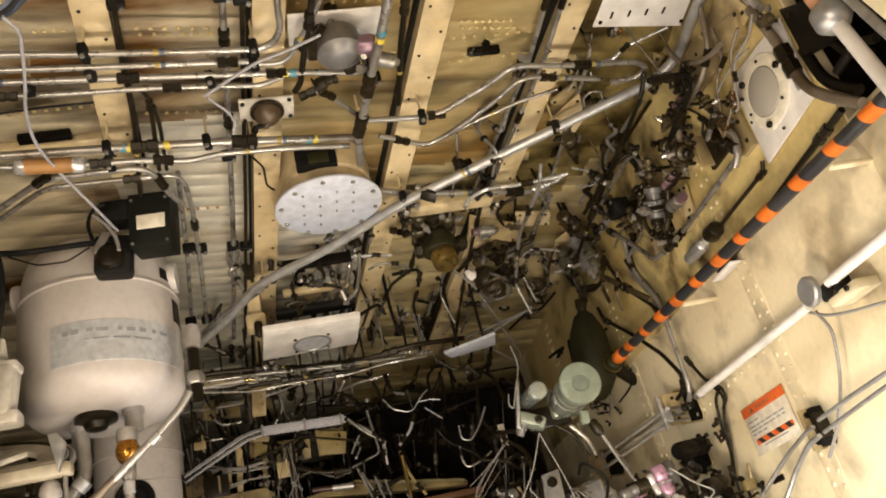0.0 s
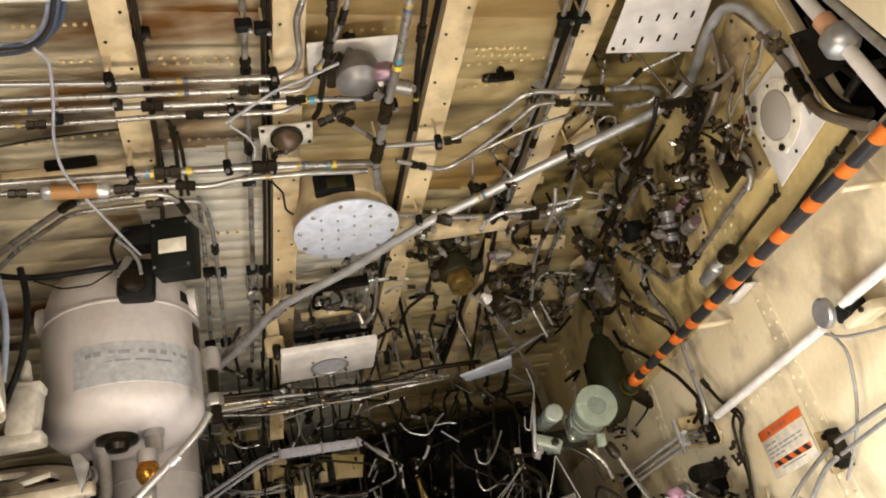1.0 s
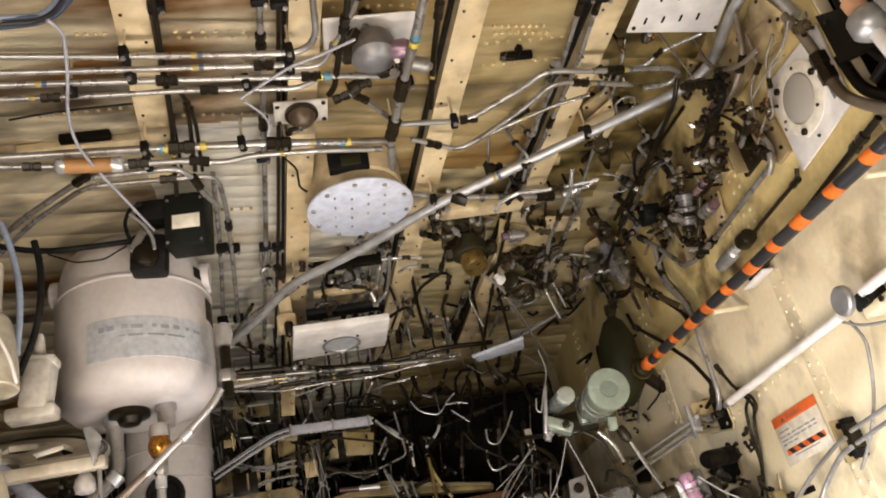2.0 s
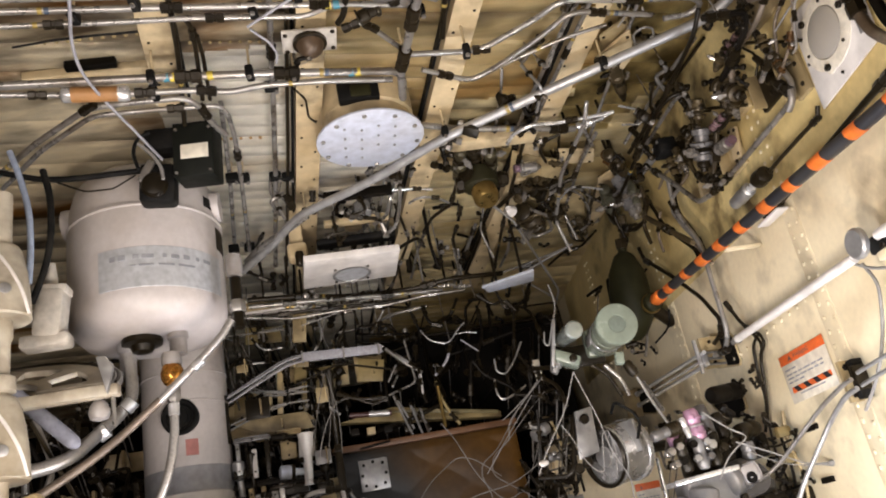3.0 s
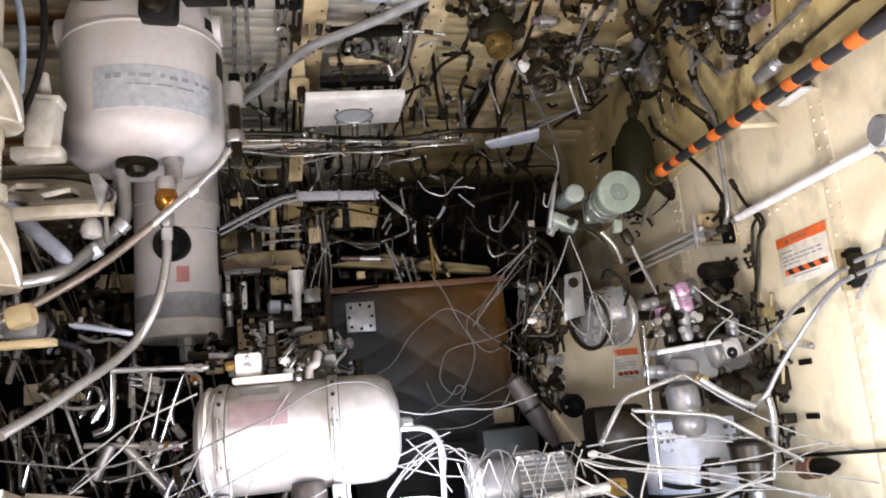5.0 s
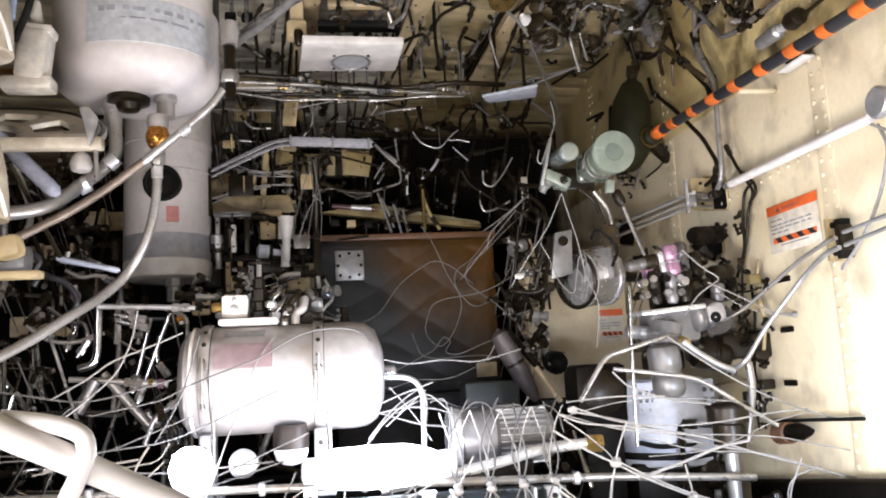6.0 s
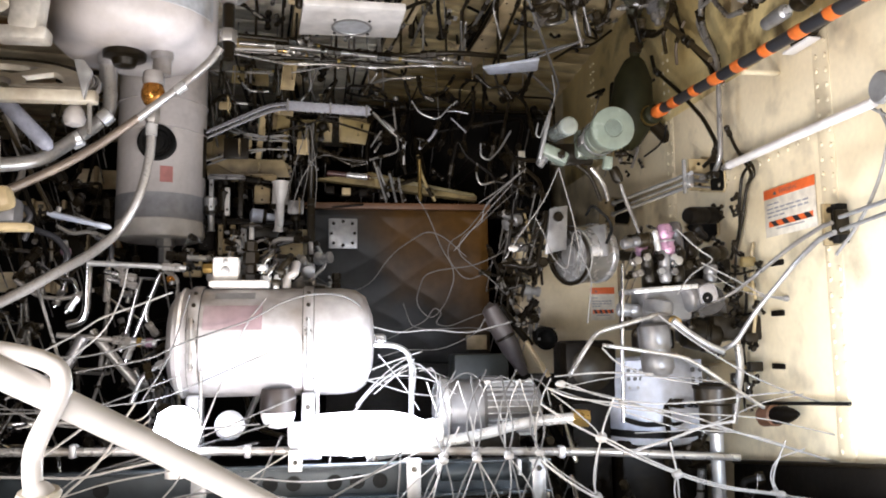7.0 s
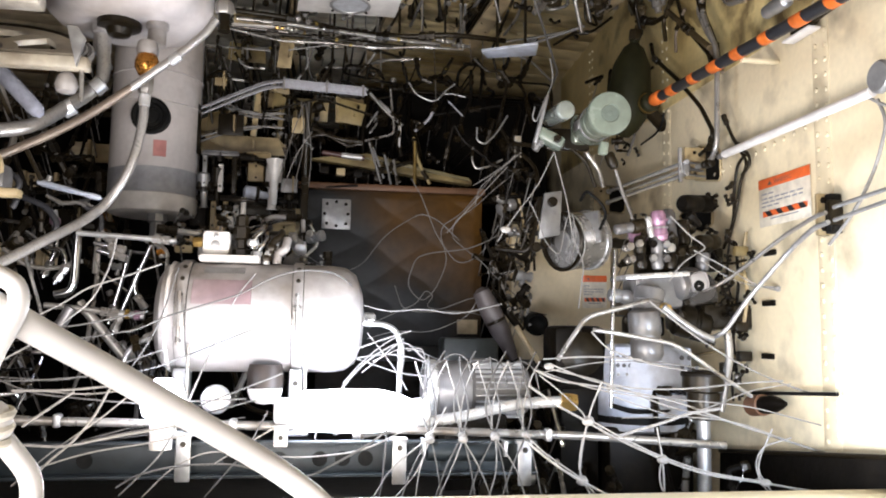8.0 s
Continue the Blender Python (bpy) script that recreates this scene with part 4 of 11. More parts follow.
part("drain_valve", turned(bmesh.new(), [(0.05, 0.01), (0.048, -0.012), (0.03, -0.016), (0.024, -0.03), (0.012, -0.034)], pose(-0.01, -0.05, 0), 18), GRIME, cyl1)
part("neck", turned(bmesh.new(), [(0.026, 0.012), (0.024, -0.02), (0.02, -0.024), (0.02, -0.07)], pose(-0.05, -0.03, 0), 18), SHELL, cyl1)
part("hanger", box(bmesh.new(), (0.05, 0.16, 0.03), (0, 0.05, 0.475), None, 0.004), CREAM, cyl1)
bm = box(bmesh.new(), (0.03, 0.03, 0.10), (0.12, 0.05, 0.49), None, 0.003)
box(bm, (0.03, 0.03, 0.10), (-0.12, 0.05, 0.49), None, 0.003)
part("strut", bm, CREAM, cyl1)

# copper-coloured ball valve under the reservoir
c = (-0.376, 1.8, 2.075)
ball = thing("ball_valve", Matrix.Translation(c), "orange anodised ball valve under the reservoir", "valve")
part("ball", turned(bmesh.new(), [(0.012, 0.03), (0.020, 0.022), (0.0255, 0.006), (0.0255, -0.008), (0.019, -0.022), (0.012, -0.028)], None, 24), COPPER, ball)
part("collar", turned(bmesh.new(), [(0.022, 0.02), (0.024, 0.03), (0.022, 0.045), (0.02, 0.05)], None, 18), SHELL, ball)
part("outlet", turned(bmesh.new(), [(0.012, -0.025), (0.016, -0.03), (0.016, -0.06), (0.012, -0.065), (0.012, -0.08)], None, 6), STEEL, ball)

# black control box on the reservoir
ctl = thing("control_box", None, "black electrical control box with a white label", "control box")
m = Matrix.Translation((-0.272, 1.68, 2.579)) @ pose(0, 0, 0, 8, 4, -6)
part("case", box(bmesh.new(), (0.098, 0.09, 0.135), (0, 0.04, 0.005), m, 0.005), material("black_case", (0.008, 0.009, 0.007), 0.55, stain=(0.025, 0.025, 0.02), amount=0.4, spec=0.15), ctl)
part("case", box(bmesh.new(), (0.10, 0.07, 0.055), (-0.075, 0.05, 0.05), m, 0.006), RUBBER, ctl)
part("cover", box(bmesh.new(), (0.105, 0.07, 0.012), (0, 0.045, 0.076), m, 0.003), RUBBER, ctl)
part("label", box(bmesh.new(), (0.066, 0.002, 0.036), (0.004, -0.006, 0.0), m, 0.0005), PAPER, ctl, "small white label")
bolts_on(ctl, [m @ Vector((sx * 0.04, -0.005, sz)) for sx in (-1, 1) for sz in (-0.052, 0.058)], m.to_3x3() @ Vector((0, -1, 0)), 0.004, STEEL)
act = thing("actuator_motor", None, "black rotary actuator on the reservoir", "actuator")
m = Matrix.Translation((-0.364, 1.7, 2.521)) @ pose(0, 0, 0, 6, 4, 4)
part("case", box(bmesh.new(), (0.085, 0.06, 0.10), (0, 0.03, 0), m, 0.012), RUBBER, act)
part("hub", turned(bmesh.new(), [(0.03, 0), (0.032, 0.01), (0.026, 0.02), (0.012, 0.024), (0, 0.024)], m @ pose(-0.005, 0.0, -0.012, 90), 18), GRIME, act)
part("lever", box(bmesh.new(), (0.02, 0.008, 0.06), (-0.03, -0.012, 0.01), m @ pose(0, 0, 0, 0, 25, 0), 0.003), STEEL, act)
tube("cable", [(-0.74, 1.7, 2.603), (-0.64, 1.7, 2.567), (-0.577, 1.7, 2.556), (-0.502, 1.7, 2.555), (-0.418, 1.7, 2.556), (-0.367, 1.7, 2.553)], 0.007, RUBBER, "black cable running to the actuator", "cable")
tube("cable", [(-0.394, 1.66, 2.606), (-0.366, 1.66, 2.577), (-0.345, 1.66, 2.539), (-0.341, 1.66, 2.503)], 0.0045, CORD, "white cable on the actuator", "cable")
tube("cable", [(-0.396, 1.66, 2.536), (-0.408, 1.66, 2.584), (-0.394, 1.66, 2.622), (-0.367, 1.66, 2.633)], 0.0045, RUBBER, "black cable loop on the actuator", "cable")
tube("cable", [(-0.596, 1.72, 2.561), (-0.533, 1.72, 2.528), (-0.469, 1.72, 2.527), (-0.417, 1.72, 2.557)], 0.0022, GRIME, "thin dark wire on the reservoir", "wire")

# tee with white cap beside the reservoir
tee = thing("tee_fitting", None, "tee fitting with white cap on the return line", "fitting")
a, b = Vector((-0.222, 1.84, 2.359)), Vector((-0.222, 1.84, 2.175))
part("cap", turned(bmesh.new(), [(0.010, -0.01), (0.02, -0.004), (0.022, 0.03), (0.018, 0.05)], along(a, b), 16), SHELL, tee)
part("body", rod(bmesh.new(), a + (b - a) * 0.3, b, 0.014, 14), GRIME, tee)
part("union_nut", hexnut(bmesh.new(), along(a + (b - a) * 0.62, b), 0.02, 0.03), STEEL, tee)
# hoses
def hose(points, r, mat, label, collars=()):
    ob = tube("hose", points, r, mat, label, "hose", "flexible hoses", bend=0.09, sides=14)
    for p, q in collars:
        part("collar", turned(bmesh.new(), [(r, -0.014), (r * 1.25, -0.012), (r * 1.25, 0.012), (r, 0.014)], along(p, q), 16), BRIGHT, ob, "bright steel collar")
    return ob


BRAID = material("braided_steel", (0.40, 0.385, 0.37), 0.30, 0.6, stain=(0.17, 0.14, 0.11), amount=0.7, grain=420, blotch=7, bump=0.04)
BROWNH = material("brown_hose", (0.17, 0.135, 0.105), 0.38, 0.35, stain=(0.09, 0.065, 0.05), amount=0.6, grain=420, blotch=9, bump=0.3)
hose([(-0.228, 1.75, 2.168), (-0.25, 1.75, 2.134), (-0.296, 1.75, 2.09), (-0.397, 1.75, 2.004)], 0.0090, BRAID, "braided steel hose below the reservoir", [[(-0.31, 1.75, 2.075), (-0.33, 1.75, 2.058)]])
hose([(-0.394, 1.75, 2.007), (-0.463, 1.75, 1.952), (-0.53, 1.72, 1.895), (-0.597, 1.7, 1.853), (-0.679, 1.65, 1.796), (-0.79, 1.6, 1.737)], 0.0092, BROWNH, "brown sleeved hose curving away from the reservoir")
hose([(-0.477, 1.82, 2.138), (-0.47, 1.82, 2.08), (-0.471, 1.82, 2.039), (-0.501, 1.82, 2.005), (-0.54, 1.78, 1.957), (-0.574, 1.72, 1.905), (-0.624, 1.68, 1.884), (-0.693, 1.6, 1.869)], 0.0145, BRAID, "braided steel hose with an elbow", [[(-0.476, 1.81, 2.023), (-0.498, 1.81, 2.002)], [(-0.529, 1.79, 1.965), (-0.543, 1.79, 1.957)]])
hose([(-0.373, 1.78, 2.001), (-0.373, 1.78, 1.946), (-0.385, 1.78, 1.872), (-0.405, 1.78, 1.815), (-0.44, 1.78, 1.758), (-0.478, 1.72, 1.707), (-0.512, 1.66, 1.672), (-0.552, 1.6, 1.63), (-0.606, 1.5, 1.578)], 0.0100, BRAID, "long braided hose hanging from the ball valve", [[(-0.373, 1.78, 1.989), (-0.373, 1.78, 1.971)]])

# ---- the slim reservoir ----
cyl2 = thing("hydraulic_reservoir", pose(-0.512, 2.64, 1.855), "slim white reservoir with grey band and port", "reservoir")
r = 0.135
part("body", turned(bmesh.new(), [(0, 0.014), (r * 0.5, 0.004), (r * 0.86, 0.0), (r * 0.965, 0.005), (r, 0.018), (r, 0.335), (r + 0.003, 0.338), (r, 0.341), (r, 0.43), (r + 0.003, 0.433), (r, 0.436), (r, 0.62), (r * 0.9, 0.66), (0, 0.68)], None, 56), TANK, cyl2)
# Whiter skin over the lower end: lamp light from below put into its colour.
part("end_cap", turned(bmesh.new(), [(r * 0.5, 0.0035), (r * 0.86, -0.001), (r * 0.968, 0.0045), (r + 0.0012, 0.0175), (r + 0.0012, 0.054), (r, 0.055)], None, 56), WHITE, cyl2, "lower end coloured whiter for light from below")
wrap(cyl2, "grey_band", r, 0.058, 0.135, -75, 88, material("dull_band", (0.34, 0.34, 0.36), 0.4, 0.2, amount=0.4), "grey metal band")
wrap(cyl2, "red_label", r, 0.165, 0.215, 8, 24, material("faded_red", (0.48, 0.20, 0.18), 0.5, bump=0.02), "faded red label")
wrap(cyl2, "sticker", r, 0.20, 0.36, 74, 90, GRIME, "dark strip sticker")
m = pose(0.008, -0.135, 0.285, 90)
part("port", turned(bmesh.new(), [(0.056, -0.02), (0.056, 0.010), (0.050, 0.015), (0.041, 0.013), (0.037, 0.002), (0.026, 0.002), (0.024, 0.010), (0, 0.011)], m, 30), RUBBER, cyl2, "black rubber ringed port")
part("outlet", turned(bmesh.new(), [(0.03, 0.005), (0.03, -0.02), (0.022, -0.025), (0.022, -0.07)], pose(0.02, -0.02, 0), 8), GREY, cyl2)
part("hanger", box(bmesh.new(), (0.04, 0.05, 0.28), (0, 0.05, 0.80), None, 0.004), CREAM, cyl2)

# ---- on the side wall ----
# tube wrapped in orange and black tape
p, q = Vector((0.964, 0.437, 2.096)), Vector((0.935, 2.155, 2.17))
stripe = mesh_ob("striped_tube", rod(bmesh.new(), p, q, 0.0138, 20), BLACK)
tagged(stripe, "round tube wrapped in orange and black tape", "tube")
d = (q - p).normalized()
n = (q - p).length
k, s = 0, n - 0.03
while s > 0.05:
    w = (0.034, 0.040, 0.030, 0.044, 0.036)[k % 5]
    bm = turned(bmesh.new(), [(0.0138, -w / 2), (0.0146, -w / 2 + 0.001), (0.0146, w / 2 - 0.001), (0.0138, w / 2)], along(p + d * s, p + d * (s + 1)), 20)
    for v in bm.verts:
        v.co += d * 0.006 * ((v.co - p - d * (v.co - p).dot(d)).z / 0.0175)
    part("orange_band", bm, ORANGE, stripe, "orange tape band")
    s -= 0.112 + 0.008 * math.sin(k * 1.7)
    k += 1
part("end_collar", turned(bmesh.new(), [(0.018, -0.02), (0.027, -0.012), (0.029, 0.03), (0.026, 0.05), (0.016, 0.055)], along(q, q + d), 24), OLIVE, stripe, "olive end collar")
part("orange_band", turned(bmesh.new(), [(0.0146, -0.075), (0.0185, -0.07), (0.0185, -0.03), (0.0146, -0.025)], along(q, q + d), 20), ORANGE, stripe, "worn orange tape sleeve")
part("end_ring", turned(bmesh.new(), [(0.0295, 0.008), (0.0305, 0.011), (0.0305, 0.017), (0.0295, 0.02)], along(q, q + d), 24), BRASS, stripe)
for s in (0.35, 0.72):
    c = p + d * n * s
    part("wall_lug", box(bmesh.new(), (0.09, 0.016, 0.008), (c.x + 0.05, c.y, c.z - 0.017), None, 0.002), WALL, stripe)
tagged(mesh_ob("tube_rest", box(bmesh.new(), (0.03, 0.10, 0.006), (1.02, 1.555, 2.153), None, 0.002), WHITE), "pale ledge under the striped tube", "ledge")

# white rod in two lengths with its joint
a, b = Vector((0.99, 1.836, 1.951)), Vector((0.985, 1.292, 1.947))
rod1 = tagged(mesh_ob("white_rod", rod(bmesh.new(), a, b, 0.0100, 18), WHITE), "white painted control rod along the wall", "rod", "control rods")
part("rod_end", turned(bmesh.new(), [(0.012, 0), (0.008, 0.012), (0.008, 0.03)], along(a, a - (b - a)), 12), STEEL, rod1)
a2 = (0.985, 1.208, 1.957)
b2 = Vector(a2) + (b - a).normalized() * 0.55
rod2 = tagged(mesh_ob("white_rod", rod(bmesh.new(), a2, b2, 0.0105, 18), WHITE), "white painted control rod along the wall", "rod", "control rods")
joint = thing("rod_joint", Matrix.Translation((0.99, 1.248, 1.954)), "grey rod joint with black clevis on the wall", "bracket")
part("disc", turned(bmesh.new(), [(0, 0), (0.026, 0), (0.030, 0.004), (0.030, 0.012), (0, 0.014)], pose(-0.02, 0.012, 0.010, 0, 90, 0), 24), GREY, joint)
part("clevis", box(bmesh.new(), (0.04, 0.05, 0.032), (0.012, -0.03, -0.008), None, 0.004), RUBBER, joint)
part("foot", box(bmesh.new(), (0.05, 0.09, 0.02), (0.02, -0.06, -0.03), None, 0.004), WALL, joint)
bolts_on(joint, [(-0.01, -0.05, -0.02), (-0.01, -0.085, -0.03)], (-1, 0, 0), 0.006)
tube("cable", [(1, 1.299, 1.935), (1, 1.276, 1.889), (1, 1.306, 1.82), (1, 1.347, 1.767), (1, 1.395, 1.725), (1, 1.454, 1.686)], 0.0034, CORD, "white cord hanging from the rod joint", "cable", bend=0.05)
tube("cable", [(1, 1.327, 1.948), (1, 1.275, 1.915), (1, 1.211, 1.895), (1, 1.109, 1.87)], 0.0030, CORD, "white cord along the wall", "cable", bend=0.05)

# ---- warning placards ----


def placard(y0, z0, w, h, label, words):
    """A placard on the side wall; y0, z0 is the corner farthest from the bay's mouth, at the top."""
    ob = thing("warning_placard", Matrix.Translation((1.0375, y0, z0)) @ pose(0, 0, 0, 90, 0, -90), label, "placard", "placards")
    part("sheet", box(bmesh.new(), (w, h, 0.0012), (w / 2, -h / 2, 0), None, 0.0004), PAPER, ob)
    head = part("header", box(bmesh.new(), (w, h * 0.2, 0.0012), (w / 2, -h * 0.1, 0.0008), None, 0.0003), RED, ob, "orange-red header band")
    tri = bmesh.new()
    tri.faces.new([tri.verts.new(v) for v in ((w * 0.2, -h * 0.15, 0.0018), (w * 0.28, -h * 0.15, 0.0018), (w * 0.24, -h * 0.06, 0.0018))])
    part("triangle", tri, INK, head)
    if words:
        fo = bpy.data.curves.new("heading", "FONT")
        fo.body, fo.size = "WARNING", h * 0.13
        tmp = bpy.data.objects.new("heading", fo)
        me = bpy.data.meshes.new_from_object(tmp)
        bpy.data.objects.remove(tmp)
        me.materials.append(INK)
        hd = new("heading", me)
        hd.parent = head
        hd.location = (w * 0.32, -h * 0.15, 0.0019)
    rows = [(0.06, 0.30, 0.30), (0.06, 0.92, 0.40), (0.06, 0.86, 0.48), (0.06, 0.46, 0.56)]
    for x0, x1, yy in rows:
        x = x0
        while x < x1 - 0.03:
            ww = min(0.07 + 0.08 * ((x * 37 + yy * 91) % 1), x1 - x)
            part("print_bar", box(bmesh.new(), (w * ww, h * 0.033, 0.0008), (w * (x + ww / 2), -h * (yy + 0.02), 0.0007)), bpy.data.materials["worn_print"], ob)
            x += ww + 0.03
    hatch = part("hatch", box(bmesh.new(), (w * 0.86, h * 0.12, 0.0008), (w * 0.51, -h * 0.74, 0.0007)), RED, ob, "orange hatched strip")
    for k in range(4):
        st = bmesh.new()
        x = w * (0.13 + 0.215 * k)
        st.faces.new([st.verts.new(v) for v in ((x + w * 0.06, -h * 0.80, 0.0013), (x + w * 0.16, -h * 0.80, 0.0013), (x + w * 0.09, -h * 0.68, 0.0013), (x - w * 0.01, -h * 0.68, 0.0013))])
        part("black_stripe", st, BLACK, hatch)
    part("print_bar", box(bmesh.new(), (w * 0.55, h * 0.025, 0.0008), (w * 0.5, -h * 0.85, 0.0007)), bpy.data.materials["worn_print"], ob)
    return ob


P0, P1, P2 = Vector((1.037, 1.767, 1.872)), Vector((1.037, 1.564, 1.869)), Vector((1.037, 1.757, 1.747))
placard(P0.y, P0.z, P0.y - P1.y, (P0.z - P2.z) * 0.9, "white warning placard with orange-red header and hatching", True)
# slanted web panel beside the blower, with a placard of its own
WA, WB = Vector((0.665, 2.8, 1.894)), Vector((1.03, 2.733, 1.893))
WU = Vector((WB.x - WA.x, WB.y - WA.y, 0)).normalized()
wz0, wz1 = Vector((0.715, 2.8, 1.415)).z, WA.z
web = thing("cream_panel", Matrix(((WU.x, -WU.y, 0, WA.x), (WU.y, WU.x, 0, WA.y), (0, 0, 1, wz0), (0, 0, 0, 1))), "cream slanted web panel beside the blower", "panel")
wl_, wh_ = (Vector((WB.x, WB.y, 0)) - Vector((WA.x, WA.y, 0))).length, wz1 - wz0
part("sheet", box(bmesh.new(), (wl_, 0.006, wh_), (wl_ / 2, 0.003, wh_ / 2), None, 0.001), WALL, web)
part("edge_strip", box(bmesh.new(), (0.022, 0.010, wh_), (0.011, -0.005, wh_ / 2), None, 0.002), CREAM, web)
part("foot_rail", box(bmesh.new(), (wl_, 0.03, 0.03), (wl_ / 2, 0.0, -0.016), None, 0.003), GRIME, web)
part("leg", box(bmesh.new(), (0.03, 0.03, 0.42), (0.05, 0.02, -0.22), None, 0.003), DARK, web)
for k in range(11):
    part("rivet", turned(bmesh.new(), [(0.004, 0), (0.003, 0.002), (0, 0.0025)], pose(0.011, -0.010, 0.02 + k * (wh_ - 0.04) / 10, 90), 8), CREAM, web)
placard(0, 0, 0.085, 0.115, "small far warning placard with orange-red header", False).matrix_world = web.matrix_world @ Matrix.Translation((0.272, -0.0015, wh_ * 0.62)) @ pose(0, 0, 0, 90, 0, 0)

# square plate with a round window, above the striped tube
c = Vector((1.03, 1.171, 2.374))
win = thing("window_plate", Matrix.Translation(c) @ pose(0, 0, 0, 0, -90, 0), "white square plate with a round dusty lens", "plate")


def flat_poly(corners, thick, bevel=0.0015):
    """A flat plate with straight edges in its own xy plane."""
    bm = bmesh.new()
    low = [bm.verts.new((x, y, 0)) for x, y in corners]
    high = [bm.verts.new((x, y, thick)) for x, y in corners]
    bm.faces.new(low[::-1])
    bm.faces.new(high)
    for k in range(len(low)):
        j = (k + 1) % len(low)
        bm.faces.new((low[k], low[j], high[j], high[k]))
    bmesh.ops.bevel(bm, geom=list(bm.edges), offset=bevel, segments=2, profile=0.5, affect="EDGES")
    return bm


part("plate", flat_poly([(-0.118, 0.093), (-0.101, -0.113), (0.081, -0.126), (0.098, 0.082)], 0.005), WHITE, win)
ring = part("flange", turned(bmesh.new(), [(0.076, 0.004), (0.077, 0.008), (0.066, 0.011), (0.053, 0.011), (0.052, 0.006)], None, 44), PAPER, win)
for k in range(3):
    a = radians(40 + 120 * k)
    part("clip_ear", turned(bmesh.new(), [(0.013, 0.004), (0.013, 0.009), (0.010, 0.0105), (0, 0.0105)], pose(0.070 * math.cos(a), 0.070 * math.sin(a), 0), 16), PAPER, ring)
part("lens", turned(bmesh.new(), [(0.052, 0.005), (0.050, 0.012), (0.034, 0.017), (0, 0.020)], None, 40), GLASS, win, "dusty domed glass lens")
part("backing", turned(bmesh.new(), [(0.051, 0.0055), (0, 0.006)], None, 30), GREY, win)
part("patch", box(bmesh.new(), (0.045, 0.035, 0.002), (-0.045, -0.098, 0.006), None, 0.0008), GREY, win, "grey square patch")
bolts_on(win, [(0.070 * math.cos(a), 0.070 * math.sin(a), 0.0105) for a in [radians(40 + 120 * k) for k in range(3)]], (0, 0, 1), 0.008)
bolts_on(win, [(0.064 * math.cos(a), 0.064 * math.sin(a), 0.0105) for a in [radians(100 + 120 * k) for k in range(3)]] + [(-0.094, 0.0, 0.005), (-0.02, 0.078, 0.005), (0.06, -0.1, 0.005)], (0, 0, 1), 0.0038)
for pts, r, mt in (([(1, 1.314, 2.461), (1, 1.309, 2.401), (1, 1.287, 2.345), (1, 1.301, 2.31), (1, 1.399, 2.308), (1, 1.573, 2.306), (1, 1.708, 2.309)], 0.0085, STEEL), ([(1, 1.243, 2.254), (1, 1.256, 2.234), (1, 1.321, 2.234), (1, 1.425, 2.233), (1, 1.509, 2.229)], 0.006, GRIME),
                   ([(1.02, 1.015, 2.204), (1.02, 1.171, 2.193), (1.02, 1.452, 2.171), (1.02, 1.583, 2.166)], 0.009, GRIME), ([(0.98, 2.004, 2.537), (0.98, 1.883, 2.42), (0.98, 1.815, 2.346), (0.98, 1.783, 2.311), (0.98, 1.71, 2.297), (0.98, 1.631, 2.294)], 0.0085, STEEL),
                   ([(1, 1.871, 2.437), (1, 1.949, 2.415), (1, 1.954, 2.361), (1, 1.893, 2.258), (1, 1.884, 2.202)], 0.0085, GRIME), ([(0.98, 1.911, 2.442), (0.98, 1.927, 2.371), (0.98, 1.9, 2.307), (0.98, 1.846, 2.219), (0.98, 1.852, 2.075), (0.98, 1.857, 1.975), (0.98, 1.898, 1.94), (0.98, 1.966, 1.945)], 0.0085, STEEL),
                   ([(0.99, 2.119, 2.52), (0.99, 2.04, 2.353), (0.99, 1.901, 2.224), (0.99, 1.881, 2.172)], 0.007, GRIME), ([(0.99, 2.27, 2.388), (0.99, 2.252, 2.338), (0.99, 2.103, 2.228), (0.99, 1.958, 2.105), (0.99, 1.893, 2.02), (0.99, 1.914, 1.988), (0.99, 1.968, 1.978)], 0.0075, GRIME),
                   ([(1, 1.86, 2.056), (1, 1.81, 1.979), (1, 1.772, 1.949)], 0.006, GRIME), ([(0.98, 1.971, 2.756), (0.98, 1.826, 2.717), (0.98, 1.716, 2.617), (0.98, 1.673, 2.521)], 0.0075, GRIME),
                   ([(0.879, 1.882, 2.531), (0.902, 1.686, 2.543), (0.917, 1.628, 2.546), (0.954, 1.617, 2.547), (0.991, 1.681, 2.543), (1.027, 1.766, 2.538)], 0.0075, GRIME)):
    tube("wall_tube", pts, r * 0.78, mt, "bent tube clipped to the side wall", group="wall tubes", fittings=(0.12, 0.9), bend=0.03)
damper = thing("damper", along(*[(0.99, 1.641, 2.233), (0.99, 1.425, 2.227)]), "dark damper cylinder with bright rod", "damper")
part("barrel", turned(bmesh.new(), [(0.008, 0), (0.015, 0.006), (0.015, 0.03), (0.0165, 0.034), (0.0165, 0.085), (0.012, 0.09)], None, 20), GREY, damper)
part("rod", rod(bmesh.new(), (0, 0, 0.08), (0, 0, 0.13), 0.010, 14), BRIGHT, damper)
part("boot", turned(bmesh.new(), [(0.017, 0.125), (0.021, 0.135), (0.019, 0.165), (0.012, 0.17)], None, 16), GRIME, damper)

# two bright rods between two open pockets of the wall


